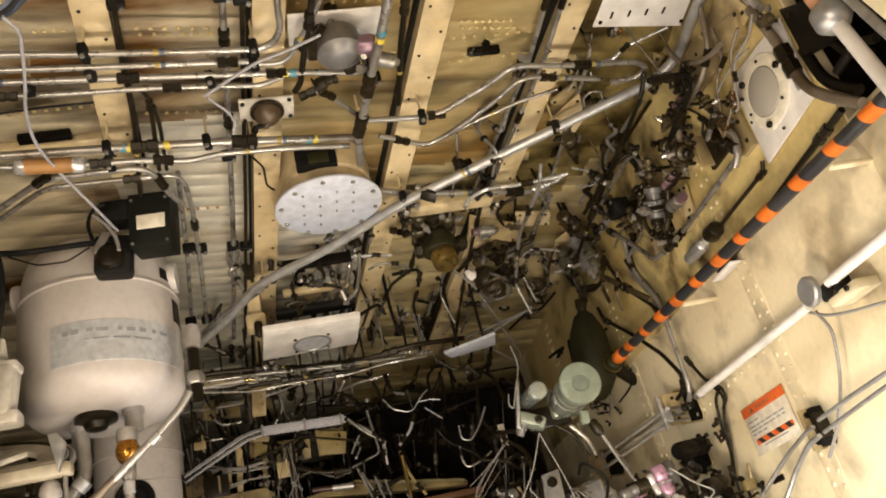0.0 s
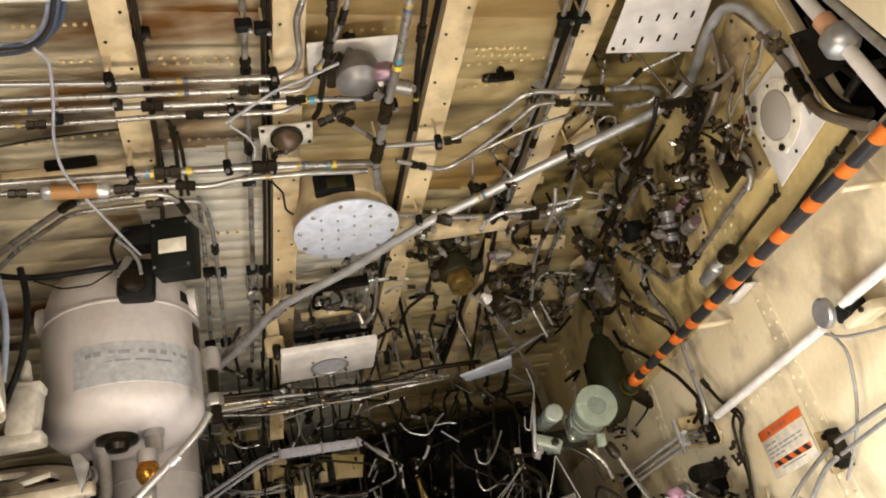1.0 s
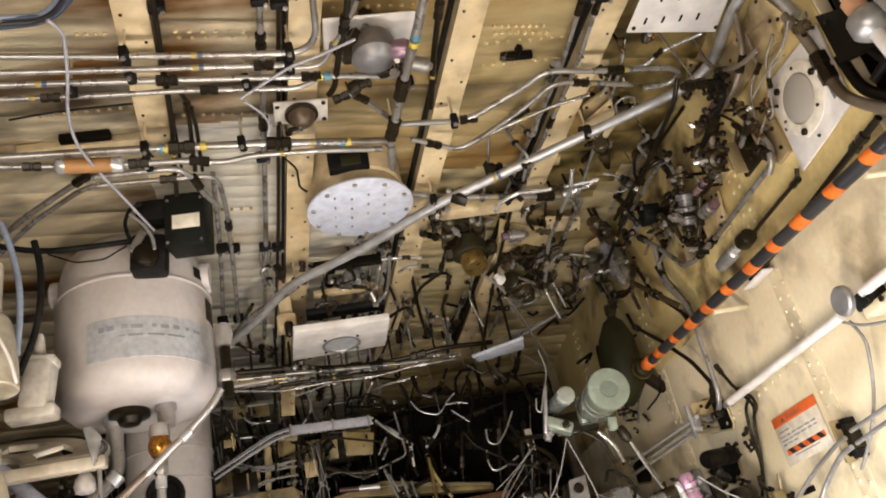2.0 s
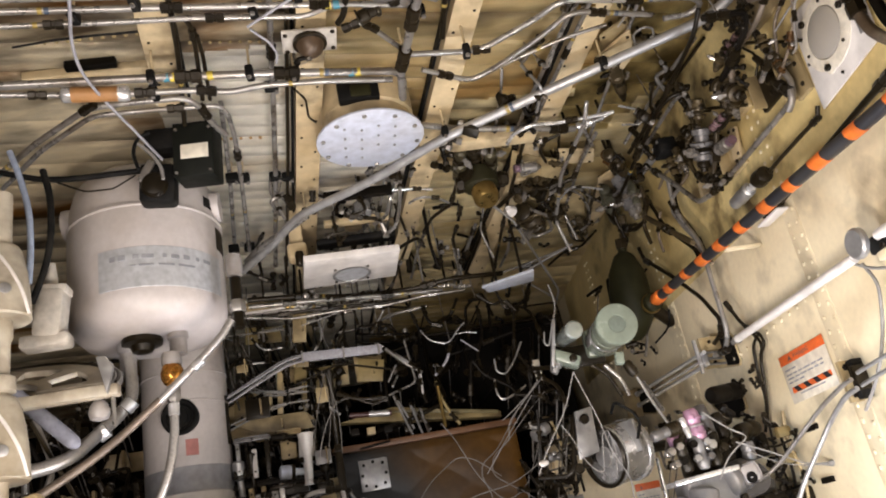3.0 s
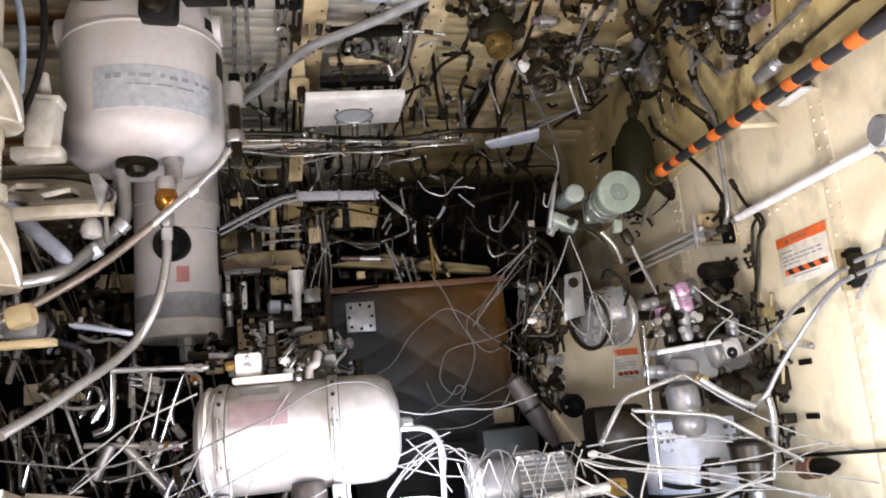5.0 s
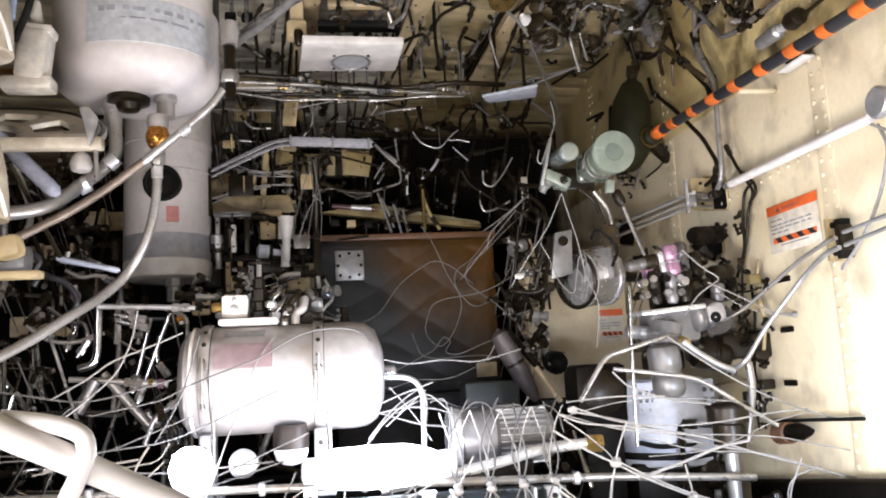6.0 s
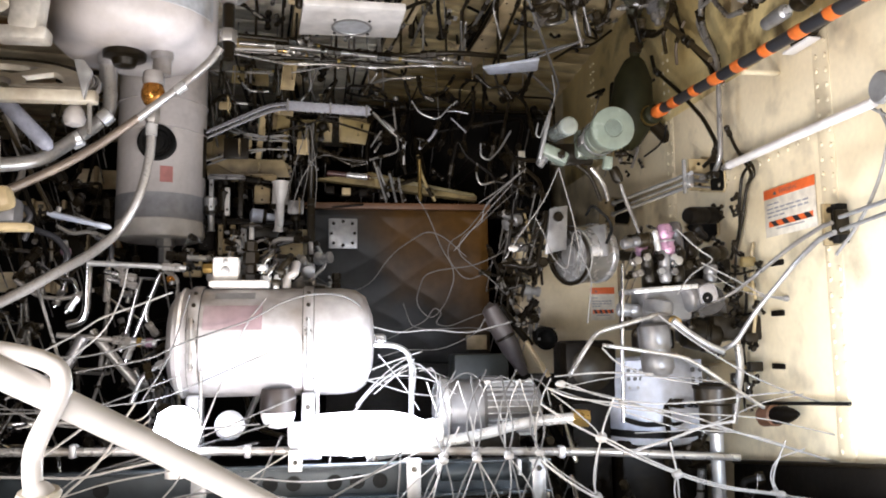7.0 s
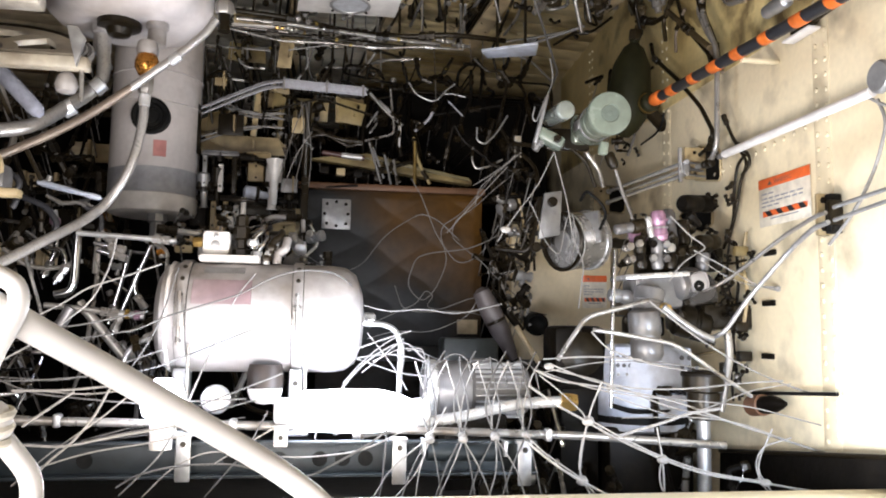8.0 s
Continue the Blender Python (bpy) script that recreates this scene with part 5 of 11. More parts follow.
def wall_pocket(name, corners, deep, flange, label):
    """A pocket in the side wall: rounded rim, a near-black plate as unlit hollow, and a tan flange plate on its far
    edge.
    """
    ob = thing(name, Matrix.Translation(corners[0]), label, "pocket", "wall pockets")
    inv = ob.matrix_world.inverted()
    bm = bmesh.new()
    mid = sum((Vector(c) for c in corners), Vector()) / len(corners)
    outer = [bm.verts.new(inv @ Vector(c)) for c in corners]
    rim = [bm.verts.new(inv @ (Vector(c).lerp(mid, 0.07) + Vector((-0.004, 0, 0)))) for c in corners]
    inner = [bm.verts.new(inv @ (Vector(c).lerp(mid, 0.16) + Vector((0.003, 0, 0)))) for c in corners]
    for a, b in ((outer, rim), (rim, inner)):
        for k in range(len(a)):
            n = (k + 1) % len(a)
            bm.faces.new((a[k], a[n], b[n], b[k]))
    part("rim", bm, SOILED, ob)
    # Shallow near-black plate; the darkness of the opening is in its colour.
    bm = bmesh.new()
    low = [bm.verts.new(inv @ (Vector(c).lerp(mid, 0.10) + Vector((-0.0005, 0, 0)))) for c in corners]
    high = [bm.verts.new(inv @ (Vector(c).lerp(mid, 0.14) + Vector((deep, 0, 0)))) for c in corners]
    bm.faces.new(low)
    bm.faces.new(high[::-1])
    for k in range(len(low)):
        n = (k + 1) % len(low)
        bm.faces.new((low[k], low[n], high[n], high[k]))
    part("hollow", bm, UNLIT_BLACK, ob, "black plate standing in for the unlit hollow")
    if flange:
        y, z, h, wide = flange
        fl = part("flange", box(bmesh.new(), (wide, 0.006, h), inv @ Vector((1.038 - wide / 2, y, z)), None, 0.002), SOILED, ob, "soiled tan flange")
        bolts_on(fl, [inv @ Vector((1.038 - wide * 0.55, y - 0.003, z + e * h * 0.33)) for e in (-1, 1)], (0, -1, 0), 0.005, DARK)
    return ob


for a, b, r in (((0.97, 2.589, 1.986), (0.97, 2.0, 1.966), 0.0058), ((0.985, 2.50, 1.968), (0.985, 2.04, 1.955), 0.0045), ((0.97, 2.597, 1.95), (0.97, 2.0, 1.933), 0.0058)):
    gr = tagged(mesh_ob("guide_rod", rod(bmesh.new(), a, b, r, 14), CHROME), "bright steel guide rod between wall brackets", "rod", "guide rods")
    u = (Vector(a) - Vector(b)).normalized()
    part("rod_nut", turned(bmesh.new(), [(r * 1.5, 0), (r * 1.7, 0.001), (r * 1.7, 0.010), (r * 1.5, 0.011)], along(Vector(a) - u * 0.012, a), 6), GREY, gr)
    part("rod_foot", rod(bmesh.new(), Vector(b) + u * 0.01, (1.04, b[1] + 0.03, b[2]), r * 0.5, 8), GREY, gr)
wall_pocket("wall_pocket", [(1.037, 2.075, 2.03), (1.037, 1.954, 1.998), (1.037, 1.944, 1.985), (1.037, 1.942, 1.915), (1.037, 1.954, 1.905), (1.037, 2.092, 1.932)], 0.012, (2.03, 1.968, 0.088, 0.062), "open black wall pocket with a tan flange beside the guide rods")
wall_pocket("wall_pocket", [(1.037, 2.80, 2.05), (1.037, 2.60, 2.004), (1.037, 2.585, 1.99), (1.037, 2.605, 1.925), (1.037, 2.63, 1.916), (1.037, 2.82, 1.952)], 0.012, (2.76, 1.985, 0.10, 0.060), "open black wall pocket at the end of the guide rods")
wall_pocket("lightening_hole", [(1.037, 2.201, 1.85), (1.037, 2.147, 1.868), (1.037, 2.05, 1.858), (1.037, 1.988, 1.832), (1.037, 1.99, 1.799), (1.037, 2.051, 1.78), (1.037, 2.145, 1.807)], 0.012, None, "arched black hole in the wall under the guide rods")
br = thing("rod_bracket", Matrix.Translation((0.958, 2.018, 1.96)), "pale end bar and grey block of the guide rods", "bracket")
part("end_bar", box(bmesh.new(), (0.010, 0.010, 0.094), (0, 0, 0), None, 0.003), BRIGHT, br)
part("end_block", box(bmesh.new(), (0.022, 0.020, 0.030), (0.014, -0.002, -0.012), None, 0.006), GREY, br)
part("strut", rod(bmesh.new(), (0.02, -0.004, -0.01), (0.082, 0.016, -0.012), 0.004, 10), GREY, br)
tagged(mesh_ob("cross_link", rod(bmesh.new(), (0.958, 2.469, 2.0), (0.958, 2.371, 1.888), 0.0065, 12), BRIGHT), "pale link lying across the guide rods", "link")
br = thing("tube_bracket", Matrix.Translation((1.005, 1.465, 1.749)), "black and tan tube bracket with two bolts", "bracket")
part("face", box(bmesh.new(), (0.030, 0.010, 0.085), (0.0, 0.012, 0), None, 0.002), SOILED, br)
part("block", box(bmesh.new(), (0.026, 0.020, 0.080), (0.012, -0.004, 0), None, 0.003), RUBBER, br)
part("clip", box(bmesh.new(), (0.03, 0.012, 0.05), (0.004, -0.02, 0), None, 0.003), GRIME, br)
bolts_on(br, [(-0.003, 0.007, s) for s in (-0.028, 0.028)], (0, -1, 0), 0.007, DARK)
for pts in ([(0.985, 1.414, 1.754), (0.985, 1.279, 1.763), (0.985, 1.108, 1.77)], [(0.985, 1.413, 1.729), (0.985, 1.281, 1.741), (0.985, 1.11, 1.754)]):
    tube("wall_tube", pts, 0.0042, GREY, "straight steel tube along the wall", group="wall tubes")
tube("wall_tube", [(0.98, 1.432, 1.746), (0.98, 1.465, 1.743), (0.98, 1.569, 1.719), (0.93, 1.721, 1.633), (0.9, 1.75, 1.612), (0.88, 1.789, 1.606)], 0.0044, STEEL, "bright steel tube bent down from the bracket", group="wall tubes", bend=0.03)
tube("wall_tube", [(0.98, 1.425, 1.726), (0.98, 1.471, 1.721), (0.98, 1.551, 1.687), (0.92, 1.634, 1.578), (0.88, 1.65, 1.511), (0.86, 1.689, 1.496), (0.85, 1.749, 1.514), (0.84, 1.858, 1.566)], 0.0052, GREY, "bright steel tube bent down from the bracket", group="wall tubes", bend=0.04)
for p in [(1.037, 1.728, 1.697), (1.037, 1.737, 1.581), (1.037, 1.747, 1.459)]:
    sl = tagged(mesh_ob("drain_slot", box(bmesh.new(), (0.006, 0.05, 0.013), p, None, 0.002), DARK), "dark slot in the side wall", "slot", "wall slots")
tagged(mesh_ob("hinge_rod", rod(bmesh.new(), *[(1.02, 1.803, 1.372), (1.02, 1.473, 1.393)], 0.004, 8), RUBBER), "thin black rod at the foot of the wall", "rod")
# smudged wiring climbing the wall
for k, pts in enumerate(([(1.02, 1.813, 1.952), (1.02, 1.784, 1.918), (1.02, 1.819, 1.883), (1.02, 1.84, 1.816), (1.02, 1.879, 1.75)], [(1.02, 1.795, 1.941), (1.02, 1.831, 1.927), (1.02, 1.853, 1.861), (1.02, 1.853, 1.79), (1.02, 1.909, 1.725)], [(1.02, 1.861, 1.97), (1.02, 1.782, 1.945), (1.02, 1.772, 1.915), (1.02, 1.812, 1.895)])):
    tube("cable", pts, 0.004, GRIME, "grimy wiring climbing the side wall", "cable", "wall wiring", bend=0.03)
rw = random.Random(11)
for k in range(16):
    c = Vector((1, 1.816, 1.729)) + Vector((rw.uniform(-0.03, 0.01), rw.uniform(-0.05, 0.06), rw.uniform(-0.2, 0.13)))
    put_fitting(rw.choice((2, 3, 3)), c, rw.uniform(0.3, 0.55), rng=rw)

# soiled frame webs where the wall meets the ceiling, and a plate added for darkness
for pts, mt, lb in (([(1.01, 1.229, 2.587), (1.01, 1.125, 2.558), (1.01, 1.144, 2.502), (1.01, 1.233, 2.515)], SOILED, "soiled tan frame web by the ceiling"), ([(1, 1.01, 2.444), (1, 0.91, 2.378), (1, 0.923, 2.292), (1, 1.012, 2.33)], DARK, "dark plate added to darken the opening by the ceiling")):
    fw = quad_plate("frame_web", pts, 0.02, mt, lb, "plate", (1, 0, 0))
    bolts_on(fw, [Vector(p).lerp(Vector(pts[2]), 0.2) for p in pts[:2]], (-1, 0, 0), 0.005)
quad_plate("frame_web", [(1.028, 1.429, 2.687), (1.028, 1.27, 2.632), (1.028, 1.249, 2.526), (1.028, 1.457, 2.545)], 0.012, SOILED, "soiled frame web on the upper wall", "plate", (1, 0, 0))
rk = random.Random(31)
for k in range(16):
    c = Vector((0.99, 1.154, 2.447)) + Vector((rk.uniform(-0.06, 0.03), rk.uniform(0.10, 0.30), rk.uniform(-0.02, 0.14)))
    put_fitting(rk.choice((2, 3, 3)), c, rk.uniform(0.35, 0.6), rng=rk)
for pts, r in (([(1, 1.2, 2.577), (1, 1.211, 2.496), (1, 1.269, 2.481), (1, 1.3, 2.41)], 0.005), ([(0.99, 1.118, 2.5), (0.99, 1.174, 2.48), (0.99, 1.191, 2.432), (0.99, 1.239, 2.394), (0.99, 1.331, 2.356)], 0.0045), ([(0.99, 1.19, 2.629), (0.99, 1.225, 2.544), (0.99, 1.302, 2.51), (0.99, 1.411, 2.515)], 0.008), ([(0.98, 1.351, 2.66), (0.98, 1.32, 2.579), (0.98, 1.238, 2.524), (0.98, 1.164, 2.505)], 0.007)):
    tube("wall_tube", pts, r * 0.8, VENTPIPE, "oily tube by the window plate", group="wall tubes", bend=0.03, fittings=(0.4,))

# white strut and door edge by the bay's mouth
strut = thing("door_strut", along(*[(0.93, 0.869, 2.438), (0.93, 0.817, 2.093)]), "white door strut with an orange sleeve", "strut")
n = (Vector((0.93, 0.817, 2.093)) - Vector((0.93, 0.869, 2.438))).length
part("tube", rod(bmesh.new(), (0, 0, -0.1), (0, 0, n), 0.0125, 18), WHITE, strut)
part("sleeve", turned(bmesh.new(), [(0.013, n * 0.30), (0.018, n * 0.31), (0.018, n * 0.40), (0.013, n * 0.41)], None, 18), material("peach_sleeve", (0.62, 0.34, 0.2), 0.5), strut)
part("collar", turned(bmesh.new(), [(0.013, n * 0.41), (0.030, n * 0.43), (0.032, n * 0.50), (0.022, n * 0.54), (0.013, n * 0.55)], None, 18), GREY, strut)
quad_plate("bay_door", [(0.9, 0.79, 2.345), (0.9, 0.73, 2.134), (0.9, 0.60, 2.07), (0.9, 0.60, 2.345)], 0.02, WALL, "cream bay door edge by the opening", "door", (1, 0, 0))
tube("door_seal", [(0.908, 0.812, 2.378), (0.908, 0.75, 2.14)], 0.008, GREY, "black rubber seal along the door edge", "seal")
for pts, r in (([(1.01, 0.956, 2.436), (1.01, 0.959, 2.338), (1.01, 0.931, 2.259), (1.01, 0.889, 2.226)], 0.008), ([(1.01, 0.972, 2.255), (1.01, 0.909, 2.264), (1.01, 0.866, 2.237)], 0.009), ([(1.015, 1.019, 2.351), (1.015, 1.013, 2.263), (1.015, 0.954, 2.2)], 0.011)):
    tube("pipe", pts, r, DARK, "dark pipe in the wall recess", "pipe", "recess pipes")

# ---- green electric pump ----
a, b = Vector((0.718, 2.07, 2.057)), Vector((0.7, 1.85, 2.042))
L = (b - a).length
RELAY = material("silver_green_can", (0.42, 0.46, 0.42), 0.22, 0.5, stain=(0.25, 0.27, 0.2), amount=0.5, grain=30, blotch=12, bump=0.03)
pump = thing("electric_pump", along(a, b), "pale green electric pump with a round end cap", "pump")
part("motor", turned(bmesh.new(), [(0.036, 0.0), (0.044, 0.006), (0.046, 0.02), (0.046, L * 0.60), (0.043, L * 0.61), (0.043, L * 0.64), (0.047, L * 0.65), (0.047, L - 0.032)], None, 40), JADE, pump)
cap = part("end_cap", turned(bmesh.new(), [(0.047, L - 0.034), (0.053, L - 0.030), (0.054, L - 0.006), (0.052, L - 0.001), (0.048, L), (0.023, L), (0.0215, L - 0.003), (0.0, L - 0.003)], None, 48), JADE, pump)
part("cap_centre", turned(bmesh.new(), [(0.0205, L - 0.0029), (0.0200, L - 0.0015), (0.006, L - 0.0012), (0.005, L), (0, L)], None, 28), material("grey_green", (0.15, 0.18, 0.15), 0.35), cap)
part("clamp_band", turned(bmesh.new(), [(0.0462, L * 0.40), (0.0475, L * 0.405), (0.0475, L * 0.455), (0.0462, L * 0.46)], None, 40), GREY, pump)
part("gearbox", box(bmesh.new(), (0.085, 0.08, 0.05), (0, 0, -0.012), None, 0.012), JADE, pump)
part("name_plate", box(bmesh.new(), (0.003, 0.026, 0.05), (-0.0465, -0.004, L * 0.3), None, 0.001), GREY, pump)
inv = along(a, b).inverted()
a2, b2 = inv @ Vector((0.596, 2.02, 2.066)), inv @ Vector((0.598, 1.88, 2.053))
n = (b2 - a2).length
part("relay", turned(bmesh.new(), [(0.016, 0), (0.0215, 0.004), (0.0215, n * 0.6), (0.0235, n * 0.62), (0.0235, n - 0.004), (0.020, n), (0, n + 0.002)], along(a2, b2), 28), RELAY, pump, "silvery green relay can")
part("bracket_plate", box(bmesh.new(), (0.010, 0.07, 0.13), (0, 0, 0), inv @ Matrix.Translation((0.563, 1.99, 2.048)) @ pose(0, 0, 0, 0, 14, -10), 0.004), GREY, pump)
vb = inv @ Matrix.Translation((0.589, 1.99, 2.004)) @ pose(0, 0, 0, 0, 28, -12)
blk = part("valve_block", box(bmesh.new(), (0.075, 0.06, 0.032), (0, 0, 0), vb, 0.009), JADE, pump)
part("port", turned(bmesh.new(), [(0.012, 0), (0.013, 0.012), (0.009, 0.014), (0.009, 0.03)], vb @ pose(-0.02, 0, -0.014, 180), 6), GREY, blk)
part("port", turned(bmesh.new(), [(0.010, 0), (0.011, 0.012), (0.007, 0.014), (0.007, 0.03)], vb @ pose(0.018, -0.028, 0, 90), 6), GRIME, blk)
part("plug", box(bmesh.new(), (0.022, 0.02, 0.032), (0, 0, 0), inv @ Matrix.Translation((0.692, 1.88, 1.96)) @ pose(0, 0, 0, 0, 8, 0), 0.004), JADE, pump, "pale green connector plug")
part("plug_boot", turned(bmesh.new(), [(0.009, 0), (0.013, 0.006), (0.014, 0.03), (0.009, 0.042)], along(inv @ Vector((0.705, 1.88, 1.95)), inv @ Vector((0.725, 1.88, 1.903))), 14), GRIME, pump)
part("foot", box(bmesh.new(), (0.12, 0.06, 0.02), inv @ Vector((0.67, 2.1, 2.033)), None, 0.006), GRIME, pump)
part("wall_arm", rod(bmesh.new(), inv @ Vector((0.742, 2.12, 2.04)), inv @ Vector((1.045, 2.823, 2.291)), 0.012, 10), OLIVE, pump)
tube("cable", [(0.723, 1.88, 1.908), (0.731, 1.88, 1.883), (0.744, 1.88, 1.844), (0.758, 1.88, 1.809), (0.772, 1.88, 1.774)], 0.0036, CORD, "grey cable from the pump plug", "cable", bend=0.04)
for pts, r, mt in (([(0.54, 1.96, 2.079), (0.533, 1.96, 2.049), (0.544, 1.96, 2.039), (0.564, 1.96, 2.093), (0.59, 1.96, 2.148), (0.581, 1.96, 2.208)], 0.0019, GREY), ([(0.691, 2, 1.975), (0.726, 2, 1.931), (0.735, 2, 1.886)], 0.0055, STEEL), ([(0.669, 2.05, 1.993), (0.708, 2.05, 1.964), (0.733, 2.05, 1.895)], 0.005, GRIME),
                   ([(0.99, 2.185, 2.149), (0.99, 2.203, 2.115), (0.99, 2.249, 2.101), (0.99, 2.356, 2.095)], 0.003, RUBBER), ([(0.673, 2, 1.847), (0.689, 2, 1.878), (0.734, 2, 1.841), (0.744, 2, 1.812), (0.725, 2, 1.774)], 0.004, RUBBER)):
    tube("small_tube", pts, r, mt, "bent small tube beside the pump", group="pump tubes", bend=0.03)
acc = thing("accumulator", along((0.896, 2.25, 2.097), (0.907, 2.2, 2.358)), "dark olive accumulator bottle on the wall", "accumulator")
n = (Vector((0.896, 2.25, 2.097)) - Vector((0.907, 2.2, 2.358))).length
part("shell", turned(bmesh.new(), [(0.012, -0.01), (0.035, 0.01), (0.058, 0.05), (0.064, n * 0.45), (0.055, n * 0.75), (0.03, n * 0.95), (0.014, n), (0.014, n + 0.03)], None, 28), OLIVE, acc)
part("neck", hexnut(bmesh.new(), Matrix.Translation((0, 0, n + 0.01)), 0.02, 0.03), GRIME, acc)
part("wall_mount", rod(bmesh.new(), (0, 0, n * 0.5), along((0.896, 2.25, 2.097), (0.907, 2.2, 2.358)).inverted() @ Vector((1.04, 2.3, 2.14)), 0.02, 10), GRIME, acc)

# ---- fan, manifold and equipment at the foot of the wall ----
c = Vector((0.69, 2.2, 1.765))
fan = thing("blower", along(c, c + Vector((0.9, 0.42, 0.12))), "silver blower drum with a dark grille", "blower")
part("drum", turned(bmesh.new(), [(0.0806, 0), (0.0848, 0.006), (0.0823, 0.01), (0.0823, 0.0882), (0.0874, 0.0907), (0.0874, 0.1050), (0.03, 0.1092), (0, 0.1092)], None, 40), BRIGHT, fan)
part("inlet_ring", turned(bmesh.new(), [(0.0832, 0.0), (0.0855, -0.008), (0.080, -0.014), (0.0745, -0.008), (0.0745, 0.004)], None, 40), GRIME, fan)
hub = part("hub", turned(bmesh.new(), [(0.0745, 0.012), (0.03, 0.008), (0.028, -0.008), (0, -0.01)], None, 30), GREY, fan)
for k in range(9):
    part("blade", box(bmesh.new(), (0.04, 0.012, 0.002), (0.0395, 0, 0.0), pose(0, 0, 0.004, 0, 0, 40 * k) @ pose(0, 0, 0, 30), 0.0005), DARK, hub)
part("bracket", box(bmesh.new(), (0.012, 0.09, 0.16), (-0.05, 0.03, -0.022), pose(0, 0, 0, 0, 90, 0), 0.004), GREY, fan)
part("base", rod(bmesh.new(), (0.0, 0.0, 0.06), fan.matrix_world.inverted() @ Vector((1.04, 2.42, c.z + 0.02)), 0.015, 10), GRIME, fan)
plate = quad_plate("lever_plate", [(0.627, 2.17, 1.896), (0.678, 2.17, 1.904), (0.671, 2.17, 1.779), (0.609, 2.17, 1.765)], 0.012, GREY, "grey drilled lever plate beside the blower", "plate", (0, 1, 0))
for p in [(0.629, 2.165, 1.754), (0.647, 2.165, 1.87), (0.601, 2.165, 1.742)]:
    part("bush", turned(bmesh.new(), [(0.012, -0.004), (0.014, 0), (0.014, 0.016), (0.01, 0.02)], along(p, Vector(p) + Vector((0, -1, 0))) @ pose(0, 0, -0.01), 14), GRIME, plate)

mani = thing("valve_manifold", Matrix.Translation((0.816, 1.8, 1.63)), "grey valve manifold with a purple solenoid", "manifold")


def loc(x):
    return mani.matrix_world.inverted() @ Vector(x)


for nm, a, b, r, mt in (("purple_solenoid", (0.776, 1.74, 1.716), (0.769, 1.74, 1.788), 0.0175, PURPLE), ("pale_collar", (0.752, 1.735, 1.724), (0.744, 1.735, 1.772), 0.0075, BRIGHT), ("knob", (0.667, 1.74, 1.740), (0.714, 1.745, 1.749), 0.0125, CASTING), ("knob_nut", (0.708, 1.745, 1.748), (0.745, 1.75, 1.754), 0.017, GRIME),
                        ("solenoid", (0.822, 1.79, 1.722), (0.815, 1.79, 1.80), 0.018, CASTING), ("solenoid", (0.862, 1.80, 1.716), (0.856, 1.80, 1.778), 0.016, GRIME), ("cross_body", (0.79, 1.80, 1.752), (0.905, 1.84, 1.764), 0.017, GRIME), ("solenoid", (0.867, 1.82, 1.82), (0.986, 1.9, 1.836), 0.022, DARK),
                        ("solenoid", (0.895, 1.80, 1.722), (0.965, 1.84, 1.733), 0.02, GRIME), ("terminal_can", (0.905, 1.79, 1.70), (0.90, 1.79, 1.655), 0.016, CASTING), ("stem", (0.724, 1.74, 1.728), (0.73, 1.74, 1.651), 0.013, GRIME),
                        ("stem", (0.767, 1.74, 1.729), (0.768, 1.74, 1.652), 0.014, CASTING), ("stem", (0.815, 1.76, 1.733), (0.807, 1.76, 1.654), 0.014, GRIME),
                        ("cup", (0.724, 1.72, 1.561), (0.734, 1.72, 1.443), 0.036, CASTING), ("neck", (0.75, 1.74, 1.613), (0.739, 1.74, 1.549), 0.034, CASTING),
                        ("port", (0.763, 1.7, 1.566), (0.764, 1.68, 1.558), 0.012, BRASS), ("elbow_body", (0.811, 1.76, 1.615), (0.887, 1.8, 1.633), 0.036, CASTING),
                        ("side_port", (0.666, 1.78, 1.595), (0.723, 1.78, 1.589), 0.016, GREY), ("drum", (0.857, 1.85, 1.545), (0.943, 1.85, 1.525), 0.040, GRIME)):
    a, b = loc(a), loc(b)
    n = (b - a).length
    bm = turned(bmesh.new(), [(r * 0.7, 0), (r * 0.95, n * 0.06), (r, n * 0.15), (r, n * 0.45), (r * 0.9, n * 0.5), (r * 0.9, n * 0.56), (r, n * 0.6), (r, n * 0.86), (r * 0.8, n * 0.97), (r * 0.5, n)], along(a, b), 22)
    part(nm, bm, mt, mani)
part("head", box(bmesh.new(), (0.155, 0.10, 0.012), loc((0.766, 1.78, 1.642)), pose(0, 0, 0, 0, -4, 0), 0.003), BRIGHT, mani)
part("body", box(bmesh.new(), (0.12, 0.09, 0.075), loc((0.78, 1.8, 1.603)), None, 0.014), CASTING, mani)
eye = bmesh.new()
turned(eye, [(0.016, 0), (0.034, 0.0), (0.036, 0.004), (0.036, 0.014), (0.016, 0.014)], along(loc((0.89, 1.78, 1.616)), loc((0.802, 1.6, 1.605))), 26)
part("eye_plate", eye, GRIME, mani)
pk = part("purple_block", box(bmesh.new(), (0.034, 0.036, 0.030), loc((0.742, 1.765, 1.738)), pose(0, 0, 0, 0, -6, 0), 0.006), PURPLE, mani, "purple anodised block")
for k in range(3):
    part("rib", turned(bmesh.new(), [(0.0172, 0), (0.0195, 0.001), (0.0195, 0.004), (0.0172, 0.005)], along(loc((0.7745, 1.74, 1.728 + 0.017 * k)), loc((0.769, 1.74, 1.788 + 0.017 * k))), 20), GREY if k == 1 else PURPLE, pk)
